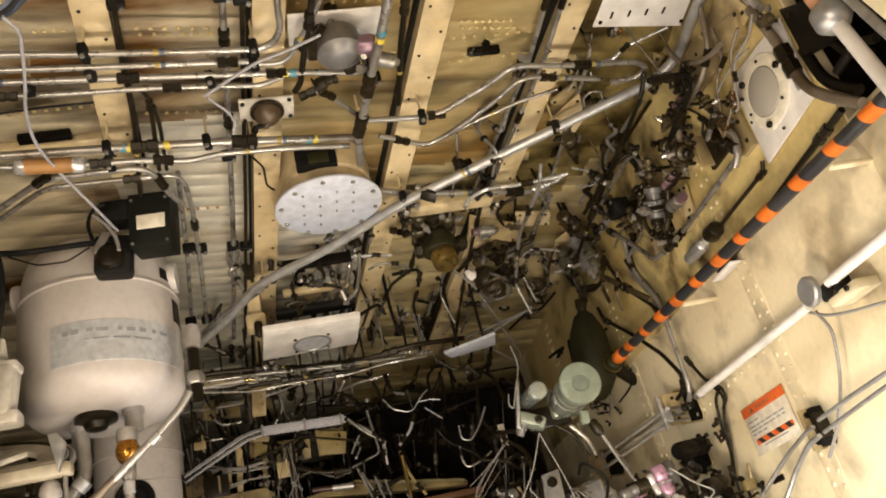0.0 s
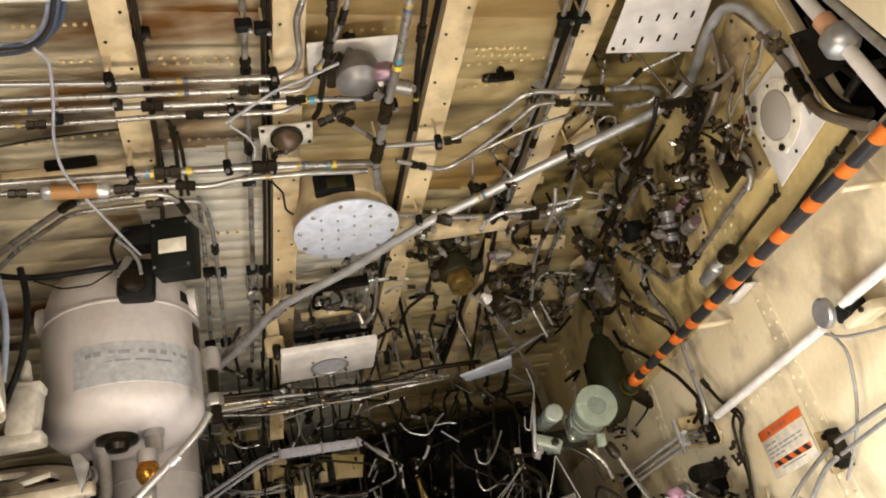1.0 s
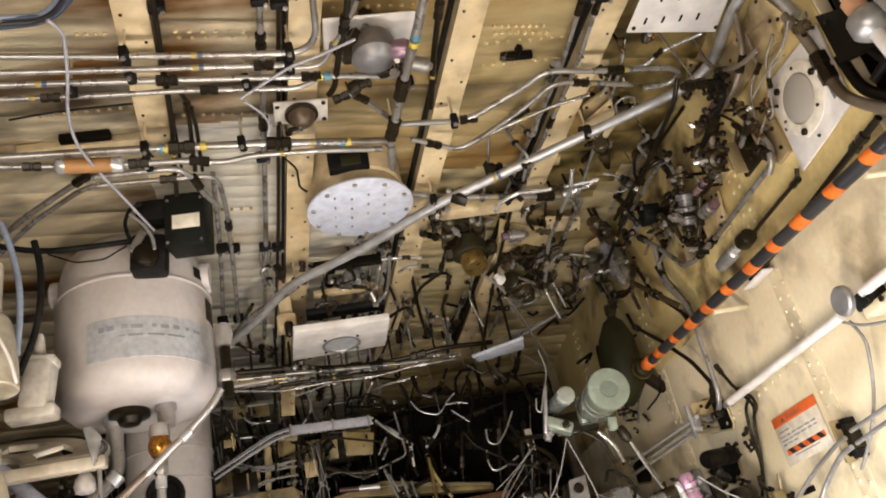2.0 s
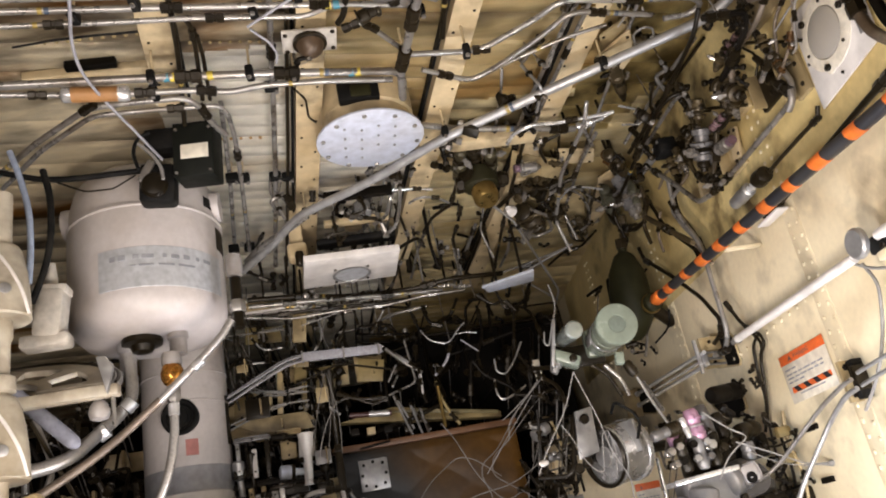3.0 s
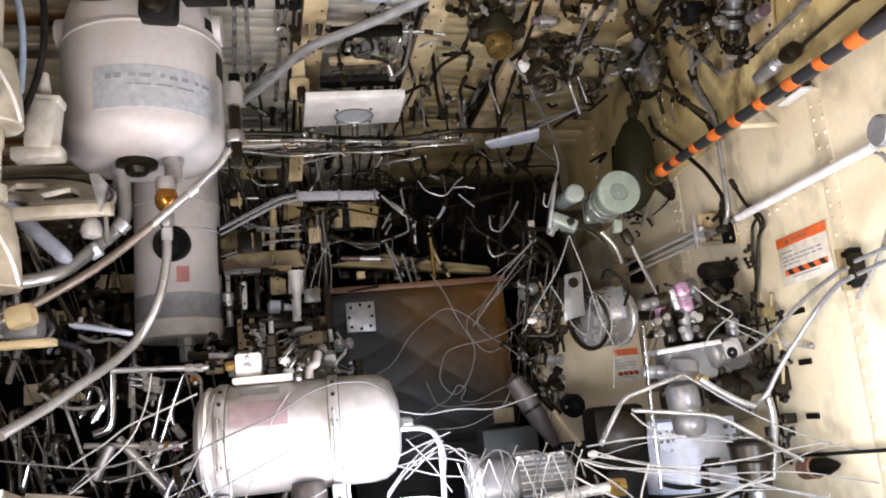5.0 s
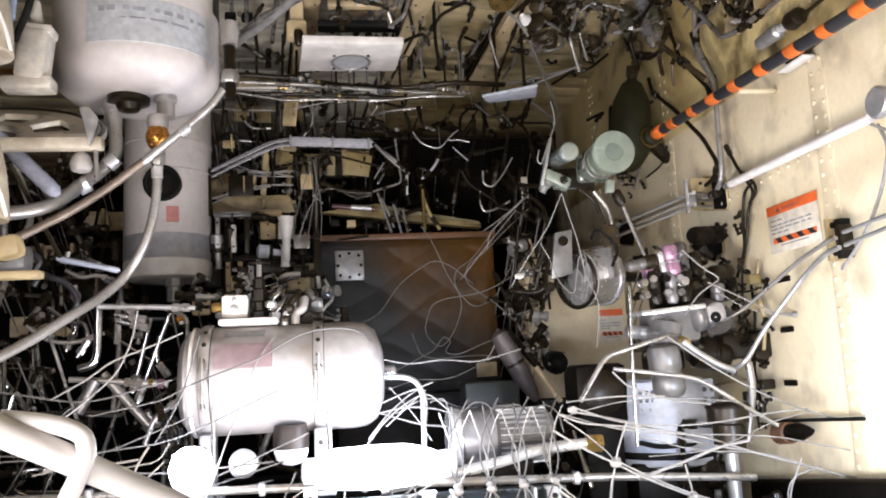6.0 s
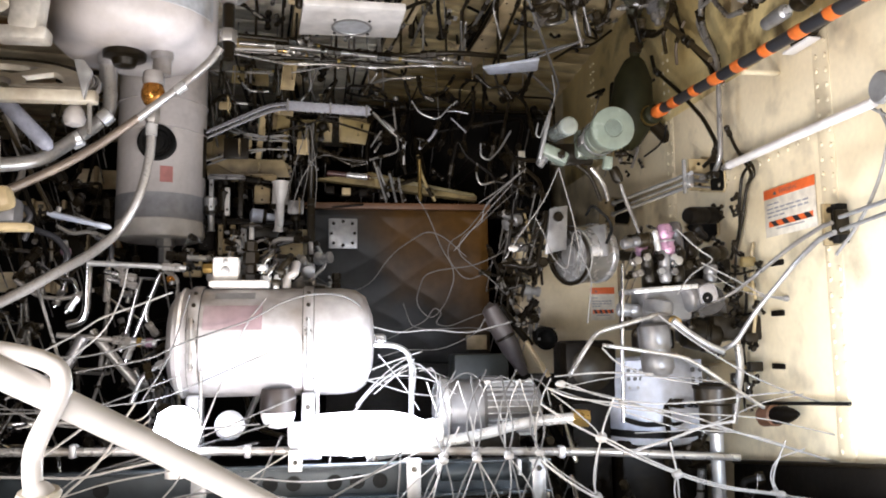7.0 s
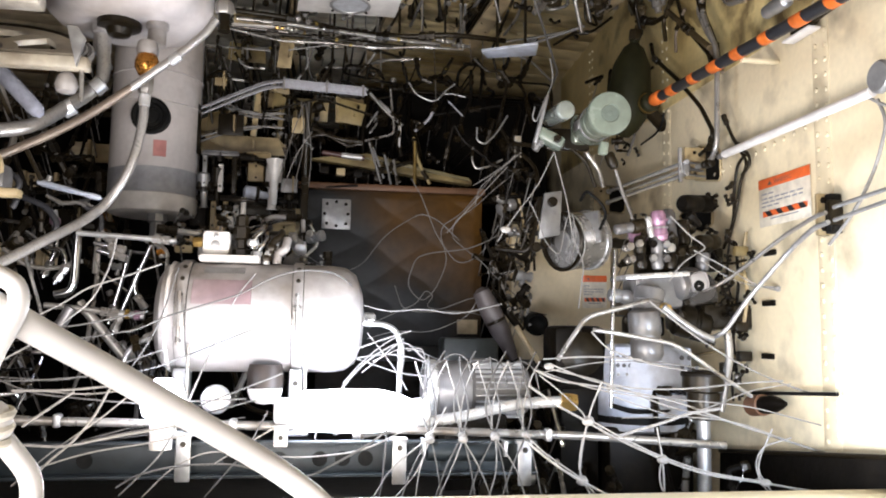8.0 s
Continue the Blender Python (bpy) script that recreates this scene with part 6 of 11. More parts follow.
lg = part("drilled_lug", box(bmesh.new(), (0.044, 0.014, 0.046), loc((0.866, 1.742, 1.616)), pose(0, 0, 0, 0, -12, 0), 0.013), SHELL, mani, "pale drilled lug")
part("lug_hole", turned(bmesh.new(), [(0.0125, 0.0), (0.013, 0.0015), (0.009, 0.0015), (0, 0.0008)], along(loc((0.865, 1.736, 1.617)), loc((0.865, 1.70, 1.616))), 18), UNLIT_BLACK, lg)
part("lug_stay", rod(bmesh.new(), loc((0.85, 1.745, 1.61)), loc((0.79, 1.79, 1.605)), 0.012, 10), CASTING, mani)
for x, z, rr_ in ((0.70, 1.70, 0.009), (0.797, 1.70, 0.010), (0.823, 1.69, 0.009), (0.85, 1.695, 0.010), (0.875, 1.70, 0.009), (0.705, 1.672, 0.008)):
    part("small_cap", turned(bmesh.new(), [(rr_, 0), (rr_, 0.012), (rr_ * 0.7, 0.014), (rr_ * 0.7, 0.022), (rr_ * 1.05, 0.024), (rr_ * 1.05, 0.034), (0, 0.036)], along(loc((x, 1.762, z)), loc((x, 1.70, z + 0.004))), 8), STEEL if x < 0.8 else GRIME, mani)
for k in range(3):
    for j in range(2):
        q = loc((0.719, 1.73, 1.708)) + Vector((0.032 * k, 0.0, -0.032 * j))
        part("cap_nut", hexnut(bmesh.new(), along(q, q + Vector((0, -1, 0.1))), 0.009, 0.012), (STEEL, DARK, GREY, CASTING)[(k + j) % 4], mani)
part("wall_foot", box(bmesh.new(), (0.14, 0.08, 0.06), loc((0.99, 1.86, 1.55)), None, 0.008), GRIME, mani)
for p, sz, mt in (((0.839, 1.88, 1.691), (0.13, 0.05, 0.09), GRIME), ((0.926, 1.9, 1.567), (0.12, 0.06, 0.10), CASTING), ((0.741, 1.86, 1.572), (0.07, 0.05, 0.05), GRIME), ((0.79, 1.88, 1.525), (0.10, 0.04, 0.05), DARK), ((0.961, 1.9, 1.695), (0.08, 0.06, 0.06), GRIME)):
    part("casting_web", box(bmesh.new(), sz, loc(p), pose(0, 0, 0, 0, 0, 0), 0.010), mt, mani)
rq = random.Random(5)
for k in range(12):
    c = Vector((0.786, 1.76, 1.679)) + Vector((rq.uniform(-0.08, 0.14), rq.uniform(-0.05, 0.06), rq.uniform(-0.12, 0.08)))
    put_fitting(rq.choice((2, 3, 3, 1)), c, rq.uniform(0.5, 0.85), rng=rq)
tube("wall_tube", [(0.745, 1.66, 1.564), (0.782, 1.66, 1.535), (0.826, 1.66, 1.508), (0.858, 1.66, 1.496)], 0.008, GREY, "steel-grey tube from the manifold", bend=0.03)
tube("wall_tube", [(0.572, 1.62, 1.513), (0.618, 1.62, 1.507), (0.742, 1.62, 1.487), (0.773, 1.62, 1.473), (0.841, 1.62, 1.428), (0.922, 1.62, 1.377)], 0.0045, STEEL, "plain steel tube across the manifold", bend=0.03)
tube("wall_tube", [(0.508, 1.66, 1.449), (0.546, 1.66, 1.505), (0.572, 1.66, 1.541), (0.635, 1.66, 1.557), (0.712, 1.66, 1.578)], 0.0052, STEEL, "steel tube rising to the manifold", bend=0.03)
tube("wall_tube", [(0.651, 1.7, 1.691), (0.644, 1.7, 1.511), (0.64, 1.7, 1.347)], 0.0040, POLISH, "upright steel tube beside the manifold")
tube("wall_tube", [(0.924, 1.72, 1.511), (0.929, 1.72, 1.46), (0.916, 1.72, 1.398), (0.903, 1.72, 1.336)], 0.009, STEEL, "upright steel tube at the foot of the wall")
# grimy wiring and small fittings down the wall beside the manifold
for k, pts in enumerate(([(1.02, 1.879, 1.75), (1.02, 1.898, 1.653), (1.02, 1.866, 1.567), (1.02, 1.889, 1.456), (1.02, 1.878, 1.346)], [(1.01, 1.829, 1.73), (1.01, 1.822, 1.62), (1.01, 1.858, 1.511), (1.01, 1.835, 1.39)], [(1.01, 1.78, 1.752), (1.01, 1.806, 1.687), (1.01, 1.779, 1.604), (1.01, 1.81, 1.511)], [(1, 1.938, 1.699), (1, 1.847, 1.679), (1, 1.768, 1.683)], [(1, 1.965, 1.591), (1, 1.856, 1.577), (1, 1.776, 1.584)], [(1, 2.045, 1.452), (1, 1.892, 1.47), (1, 1.787, 1.445)])):
    tube("cable", pts, 0.003 + 0.0006 * (k % 3), (GRIME, DARK, SOILED)[k % 3], "grimy wiring beside the manifold", "cable", "wall wiring", bend=0.03)
for k in range(20):
    c = Vector((0.99, 1.806, 1.565)) + Vector((rq.uniform(-0.04, 0.03), rq.uniform(-0.06, 0.10), rq.uniform(-0.22, 0.2)))
    put_fitting(rq.choice((2, 3, 3, 1)), c, rq.uniform(0.3, 0.55), rng=rq)
for p, mt in (((1, 1.802, 1.646), DIMMED_PRIMER), ((1, 1.801, 1.525), GRIME), ((1, 1.868, 1.429), GRIME), ((1, 1.792, 1.706), DIMMED_PRIMER), ((1, 1.786, 1.458), GRIME)):
    tagged(mesh_ob("terminal", box(bmesh.new(), (0.034, 0.02, 0.024), p, None, 0.004), mt), "small terminal block on the side wall", "terminal", "wall terminals")
gb = thing("gear_case", Matrix.Translation((0.665, 1.98, 1.445)), "dark gear case at the foot of the wall", "case")
part("case", box(bmesh.new(), (0.14, 0.12, 0.16), (0, 0.05, 0), None, 0.02), DARK, gb)
part("cover", turned(bmesh.new(), [(0.05, 0), (0.055, 0.006), (0.03, 0.014), (0, 0.015)], pose(0.0, -0.01, 0.01, 90), 24), GRIME, gb)
part("stand", box(bmesh.new(), (0.10, 0.09, 0.36), (0, 0.05, -0.2), None, 0.006), DARK, gb)
# drilled white box behind the manifold
wb = thing("equipment_drum", Matrix.Translation((0.825, 1.92, 1.387)), "pale blue-white drilled equipment drum with a black band", "drum")
part("case", turned(bmesh.new(), [(0.095, -0.125), (0.118, -0.118), (0.122, -0.10), (0.122, 0.03), (0.117, 0.075), (0.10, 0.092), (0.02, 0.096)], pose(0.012, 0.10, 0), 44), PLATE, wb)
part("front_plate", box(bmesh.new(), (0.20, 0.02, 0.075), (0.01, 0.012, 0.05), None, 0.004), PLATE, wb)
part("band", turned(bmesh.new(), [(0.122, -0.102), (0.126, -0.100), (0.126, -0.086), (0.122, -0.084)], pose(0.012, 0.10, 0), 44), RUBBER, wb, "black rubber band")
for k in range(12):
    part("hole", turned(bmesh.new(), [(0.005, 0.0), (0.0055, 0.0015), (0.0035, 0.0015), (0.0, 0.0005)], pose(-0.085 + 0.016 * (k % 6), -0.0005, 0.062 - 0.02 * (k // 6), 90), 8), INK, wb)
for k in range(8):
    part("hole", turned(bmesh.new(), [(0.006, 0.0), (0.0065, 0.0015), (0.004, 0.0015), (0.0, 0.0005)], pose(0.062 + 0.02 * (k % 4), -0.0005, 0.062 - 0.024 * (k // 4), 90), 8), INK, wb)
for k in range(9):
    part("rivet", turned(bmesh.new(), [(0.004, 0), (0.003, 0.002), (0, 0.003)], pose(-0.082 + 0.022 * k, 0.002, 0.02, 90), 8), GREY, wb)
part("handle", sweep(bmesh.new(), [(-0.1, -0.004, -0.055), (-0.06, -0.018, -0.068), (0.03, -0.018, -0.068), (0.06, -0.004, -0.06)], 0.006, 8, 0.02), RUBBER, wb, "black handle")
part("strap", box(bmesh.new(), (0.006, 0.004, 0.1), (-0.03, -0.003, -0.03), pose(0, 0, 0, 0, 8, 0), 0.001), RUBBER, wb)
part("foot", box(bmesh.new(), (0.22, 0.12, 0.22), (0.01, 0.08, -0.22), None, 0.006), DARK, wb)
drum = thing("drum", Matrix.Translation((0.852, 1.7, 1.399)), "dark capped drum on a steel stem", "drum")
part("can", turned(bmesh.new(), [(0.02, -0.08), (0.034, -0.075), (0.036, -0.02), (0.045, -0.015), (0.045, 0.02), (0.04, 0.024), (0, 0.026)], None, 24), GRIME, drum)
part("lid", turned(bmesh.new(), [(0.047, 0.016), (0.048, 0.022), (0.044, 0.027), (0, 0.028)], None, 24), DARK, drum)
part("stem", rod(bmesh.new(), (0, 0, -0.3), (0, 0, -0.07), 0.015, 10), GREY, drum)
plug = thing("wall_plug", along((1, 1.758, 1.346), (1, 1.531, 1.372)), "brown and black wall plug", "plug")
part("sleeve", turned(bmesh.new(), [(0.012, 0), (0.024, 0.004), (0.024, 0.05), (0.018, 0.055)], None, 18), material("rust_sleeve", (0.18, 0.09, 0.05), 0.5), plug)
part("tail", turned(bmesh.new(), [(0.02, 0.05), (0.02, 0.09), (0.012, 0.12), (0.004, 0.14)], None, 14), DARK, plug)

# ---- strapped bottle, motor and lamp at the front ----
bottle = thing("air_bottle", pose(-0.12, 1.87, 1.53), "pale metal air bottle strapped on its side", "bottle")
side = pose(0, 0, 0, 0, 90, 0)
part("shell", turned(bmesh.new(), [(0, -0.215), (0.09, -0.212), (0.112, -0.198), (0.12, -0.17), (0.12, 0.16), (0.116, 0.19), (0.10, 0.213), (0.06, 0.228), (0, 0.233)], side, 56), SHELL, bottle)
for x in (-0.155, 0.085):
    strap = part("strap", turned(bmesh.new(), [(0.120, x - 0.011), (0.1245, x - 0.011), (0.1255, x - 0.009), (0.1255, x + 0.009), (0.1245, x + 0.011), (0.120, x + 0.011)], side, 56), SHELL, bottle, "pale steel strap")
    part("liner", turned(bmesh.new(), [(0.1195, x - 0.013), (0.1215, x - 0.0125), (0.1215, x + 0.0125), (0.1195, x + 0.013)], side, 56), GRIME, strap, "dark strap liner")
    for a in (20, 38, 56, -24):
        q = Vector((x, -0.1255 * math.cos(radians(a)), 0.1255 * math.sin(radians(a))))
        bolts_on(strap, [q], (0, -math.cos(radians(a)), math.sin(radians(a))), 0.005)
    part("buckle", box(bmesh.new(), (0.022, 0.02, 0.05), (x, -0.124, 0.0), None, 0.004), STEEL, strap)
    part("buckle_bolt", rod(bmesh.new(), (x, -0.135, -0.06), (x, -0.135, 0.05), 0.0045, 8), STEEL, strap)
part("weld_band", turned(bmesh.new(), [(0.12, -0.188), (0.1215, -0.187), (0.1215, -0.182), (0.12, -0.181)], side, 48), WHITE, bottle)


def shell_label(x0, x1, a0, a1, mat, label):
    bm = bmesh.new()
    cols = []
    for k in range(9):
        a = radians(a0 + (a1 - a0) * k / 8)
        cols.append([bm.verts.new((x, -q * math.cos(a), q * math.sin(a))) for x, q in ((x0, 0.1202), (x0 + 0.001, 0.1212), (x1 - 0.001, 0.1212), (x1, 0.1202))])
    for a, b in zip(cols, cols[1:]):
        for k in range(3):
            bm.faces.new((a[k], a[k + 1], b[k + 1], b[k]))
    part("label", bm, mat, bottle, label)


shell_label(-0.135, -0.012, 12, 40, material("mauve_label", (0.24, 0.165, 0.175), 0.5, stain=(0.34, 0.3, 0.29), amount=0.6), "faded mauve label")
shell_label(-0.115, -0.03, 50, 62, CASTING, "grey worn label")
shell_label(-0.135, -0.02, -46, -20, LABEL, "grey foil label")
boss = part("valve_boss", box(bmesh.new(), (0.13, 0.09, 0.016), (-0.066, -0.02, 0.127), None, 0.006), WHITE, bottle)
part("block", box(bmesh.new(), (0.058, 0.05, 0.055), (-0.098, -0.01, 0.162), None, 0.007), WHITE, boss)
for x, z, r in ((-0.098, 0.158, 0.010), (-0.098, 0.178, 0.006)):
    part("screw", turned(bmesh.new(), [(r, 0), (r, 0.003), (r * 0.5, 0.004), (0, 0.004)], pose(x, -0.035, z, 90), 14), GREY, boss)
part("side_nut", hexnut(bmesh.new(), along((-0.128, -0.01, 0.165), (-0.17, -0.01, 0.163)), 0.012, 0.022), BRASS, boss, "yellowed union nut")
vv = part("valve", turned(bmesh.new(), [(0.020, 0.134), (0.020, 0.15), (0.012, 0.154), (0.012, 0.172), (0.019, 0.176), (0.019, 0.20), (0.014, 0.204), (0.014, 0.225), (0.008, 0.23)], pose(-0.045, -0.01, 0), 6), GRIME, bottle)
part("stem", rod(bmesh.new(), (-0.045, -0.01, 0.225), (-0.045, -0.005, 0.27), 0.006, 8), STEEL, vv)
part("wheel", turned(bmesh.new(), [(0.024, -0.003), (0.026, 0), (0.024, 0.003), (0.016, 0.002), (0.016, -0.002)], pose(-0.045, -0.006, 0.262), 18), DARK, vv)
for k, (x, z, mt) in enumerate(((-0.010, 0.150, POLISH), (0.012, 0.142, BRIGHT), (-0.018, 0.176, POLISH), (0.022, 0.166, GRIME))):
    el = part("elbow", sweep(bmesh.new(), [(x, -0.03, z - 0.025), (x, -0.03, z), (x + 0.018, -0.025, z + 0.016), (x + 0.02, 0.01, z + 0.03)], 0.0075, 10, 0.012), mt, bottle)
    part("union_nut", hexnut(bmesh.new(), along((x, -0.03, z - 0.018), (x, -0.03, z)), 0.0125, 0.014), (BRIGHT, GRIME)[k % 2], el)
part("pale_elbow", sweep(bmesh.new(), [(0.035, -0.02, 0.12), (0.035, -0.02, 0.145), (0.052, -0.02, 0.152), (0.056, 0.0, 0.178)], 0.010, 12, 0.02), SHELL, bottle)
part("gauge", turned(bmesh.new(), [(0.026, 0), (0.030, 0.003), (0.030, 0.014), (0.024, 0.016), (0.023, 0.010), (0, 0.010)], pose(-0.075, -0.105, -0.172, 90), 26), GREY, bottle, "grey ringed gauge")
part("gauge_face", turned(bmesh.new(), [(0.0225, 0.0103), (0, 0.0106)], pose(-0.075, -0.105, -0.172, 90), 24), PAPER, bottle)
part("outlet", turned(bmesh.new(), [(0.012, 0.228), (0.016, 0.236), (0.016, 0.255), (0.011, 0.26)], side, 8), BRIGHT, bottle)
for x in (0.085, -0.155):
    cr = part("cradle", box(bmesh.new(), (0.028, 0.09, 0.14), (x, -0.045, -0.18), None, 0.005), GREY, bottle, "grey cradle arm")
    part("cradle_foot", box(bmesh.new(), (0.06, 0.10, 0.012), (x, -0.045, -0.245), None, 0.003), GREY, cr)
    bolts_on(cr, [(x, -0.0905, z) for z in (-0.14, -0.17, -0.2)], (0, -1, 0), 0.006)
    part("tension_rod", rod(bmesh.new(), (x + 0.02, -0.10, -0.24), (x + 0.02, -0.118, -0.06), 0.004, 8), STEEL, cr)
part("drain_bowl", turned(bmesh.new(), [(0.036, -0.150), (0.036, -0.158), (0.031, -0.172), (0.018, -0.182), (0, -0.185)], pose(0.022, -0.085, 0), 24), WHITE, bottle, "white drain bowl")
part("drain_cup", turned(bmesh.new(), [(0.034, -0.10), (0.038, -0.115), (0.038, -0.148), (0.03, -0.151)], pose(0.022, -0.085, 0), 20), material("rusty_cup", (0.022, 0.015, 0.011), 0.5, 0.3), bottle)
tube("wall_tube", [(0.107, 1.8, 1.521), (0.151, 1.8, 1.519), (0.178, 1.8, 1.509), (0.191, 1.8, 1.48), (0.191, 1.8, 1.437), (0.189, 1.8, 1.351)], 0.0065, GREY, "grey steel outlet tube of the bottle", bend=0.03)

motor = thing("electric_motor", Matrix.Translation((0.362, 1.84, 1.373)) @ side, "silver finned electric motor lying flat", "motor")
msh = part("shell", turned(bmesh.new(), [(0.02, -0.118), (0.05, -0.112), (0.064, -0.10), (0.066, -0.09), (0.066, -0.012), (0.060, -0.006), (0.056, 0.0), (0.056, 0.115), (0.048, 0.125), (0.02, 0.13)], None, 36), CASTING, motor)
for k in range(26):
    a = 2 * math.pi * k / 26
    part("fin", box(bmesh.new(), (0.008, 0.0024, 0.115), (0.059, 0, 0.055), pose(0, 0, 0, 0, 0, math.degrees(a)), 0.0006), GREY, msh)
part("end_ring", turned(bmesh.new(), [(0.068, -0.112), (0.072, -0.108), (0.072, -0.09), (0.068, -0.086)], None, 36), BRIGHT, motor)
part("terminal_box", box(bmesh.new(), (0.022, 0.04, 0.05), (-0.06, 0.03, 0.02), None, 0.006), CASTING, motor)
part("foot", box(bmesh.new(), (0.14, 0.10, 0.14), (0.12, 0.0, 0.0), None, 0.006), DARK, motor)
tube("hose", [(0.084, 1.68, 1.295), (0.223, 1.68, 1.317), (0.33, 1.68, 1.333), (0.414, 1.68, 1.355), (0.525, 1.68, 1.362)], 0.012, BRIGHT, "bright metal hose in front of the motor", "hose", "flexible hoses", bend=0.08)
tagged(mesh_ob("hose_end", hexnut(bmesh.new(), along((0.519, 1.68, 1.362), (0.556, 1.68, 1.359)), 0.02, 0.035), BRASS), "yellow brass hose end fitting", "fitting")

wl = thing("work_lamp", Matrix.Translation((0.083, 1.66, 1.344)), "lit white tube work lamp on the beam", "lamp")
part("tube", turned(bmesh.new(), [(0.02, -0.125), (0.034, -0.115), (0.040, -0.09), (0.043, -0.02), (0.042, 0.05), (0.034, 0.09), (0.022, 0.12), (0.014, 0.128)], side, 28), GLOW, wl)
part("cap", turned(bmesh.new(), [(0.024, 0.12), (0.026, 0.13), (0.026, 0.15), (0.018, 0.155)], side, 20), WHITE, wl)
part("cap", turned(bmesh.new(), [(0.018, -0.155), (0.026, -0.15), (0.026, -0.125), (0.024, -0.12)], side, 20), WHITE, wl)
part("hook", rod(bmesh.new(), (0.02, 0.0, -0.03), (0.02, 0.03, -0.09), 0.004, 8), STEEL, wl)
wl2 = thing("work_lamp", Matrix.Translation((-0.274, 1.6, 1.369)), "lit white lamp head beside the bottle", "lamp")
part("bulb", turned(bmesh.new(), [(0.014, -0.04), (0.034, -0.028), (0.042, 0), (0.034, 0.028), (0.014, 0.04)], None, 24), GLOW, wl2)
part("base", turned(bmesh.new(), [(0.02, -0.09), (0.022, -0.036), (0.014, -0.034)], None, 16), WHITE, wl2)

# ---- front beam and sill ----
foot = quad_plate("foot_strip", [(1, 1.912, 1.226), (1, 1.216, 1.31), (1, 1.225, 1.207), (1, 1.921, 1.11)], 0.036, DARK, "dark strip along the foot of the wall", "strip", (1, 0, 0))
part("bead", rod(bmesh.new(), *[(0.998, 1.908, 1.224), (0.998, 1.214, 1.308)], 0.005, 10), GRIME, foot)
y0 = 1.64
zb = Vector((-0.071, 1.64, 1.265)).z
beam = tagged(mesh_ob("front_beam", box(bmesh.new(), (1.266, 0.006, 0.058), (-0.1770, y0 + 0.02, zb - 0.012), None, 0.001), BEAM), "blue-grey channel beam with round holes", "beam", kind="structure")
part("flange", box(bmesh.new(), (1.266, 0.03, 0.006), (-0.1770, y0 + 0.006, zb + 0.019), None, 0.001), BEAM, beam)
part("flange", box(bmesh.new(), (1.266, 0.03, 0.006), (-0.1770, y0 + 0.006, zb - 0.043), None, 0.001), BEAM, beam)
for x in (-0.62, -0.42, -0.15, -0.105, -0.06, 0.02, 0.065, 0.11):
    part("hole", turned(bmesh.new(), [(0.0135, 0), (0.015, 0.003), (0.012, 0.003), (0, 0.001)], pose(x, y0 + 0.0172, zb - 0.014, 90), 18), RUBBER, beam, "dark round lightening hole")
for p in ((-0.236, 1.62, 1.258), (0.174, 1.62, 1.248), (0.427, 1.62, 1.242)):
    bk = thing("beam_bracket", Matrix.Translation(p), "pale angle bracket bolted to the beam", "bracket", "beam brackets")
    part("web", box(bmesh.new(), (0.028, 0.006, 0.085), (0, 0, 0), None, 0.002), GREY, bk)
    part("lip", box(bmesh.new(), (0.034, 0.03, 0.006), (0, 0.012, 0.043), None, 0.002), GREY, bk)
    bolts_on(bk, [(0, -0.003, 0.028)], (0, -1, 0), 0.006)
bk = thing("beam_bracket", Matrix.Translation((-0.056, 1.62, 1.299)), "pale angle bracket bolted to the beam", "bracket", "beam brackets")
part("web", box(bmesh.new(), (0.026, 0.006, 0.04), (0, 0, 0), None, 0.002), WHITE, bk)
bolts_on(bk, [(0, -0.003, -0.002)], (0, -1, 0), 0.005)
rail_tube = tube("rail_tube", [(-0.791, 1.66, 1.332), (-0.256, 1.66, 1.319), (0.151, 1.66, 1.307), (0.566, 1.66, 1.292), (0.881, 1.66, 1.27)], 0.0085, STEEL, "pale rail tube along the front beam", "tube", sides=14)
for p in [(-0.474, 1.66, 1.326), (-0.149, 1.66, 1.316), (0.05, 1.66, 1.31), (0.487, 1.66, 1.295)]:
    part("rail_clip", box(bmesh.new(), (0.014, 0.024, 0.026), p, None, 0.004), GREY, rail_tube, "grey rail clip")
rl = thing("roller", along(*[(0.226, 1.63, 1.267), (0.383, 1.63, 1.264)]), "blue-grey roller on the front beam", "roller")
n = (Vector((0.226, 1.63, 1.267)) - Vector((0.383, 1.63, 1.264))).length
part("barrel", turned(bmesh.new(), [(0.01, 0), (0.018, 0.004), (0.018, n - 0.004), (0.01, n)], None, 20), BEAM, rl)
for z in (-0.004, n + 0.002):
    part("cheek", box(bmesh.new(), (0.05, 0.03, 0.006), (0, 0.01, z), None, 0.001), GREY, rl)
zs = Vector((0.321, 1.32, 1.241)).z
slab("front_sill", (2.7, 0.16, 0.03), (-0.3, 1.24, zs - 0.015), WALL, "cream primed sill at the mouth of the bay", "sill")
slab("sill_web", (2.7, 0.012, 0.16), (-0.3, 1.316, zs - 0.113), WALL, "cream web below the sill", "sill")

# ---- end of the bay: brown panel and its surroundings ----
quilt = thing("brown_panel", None, "quilted brown panel, dark grey towards one lower corner, with a bolted patch", "panel")


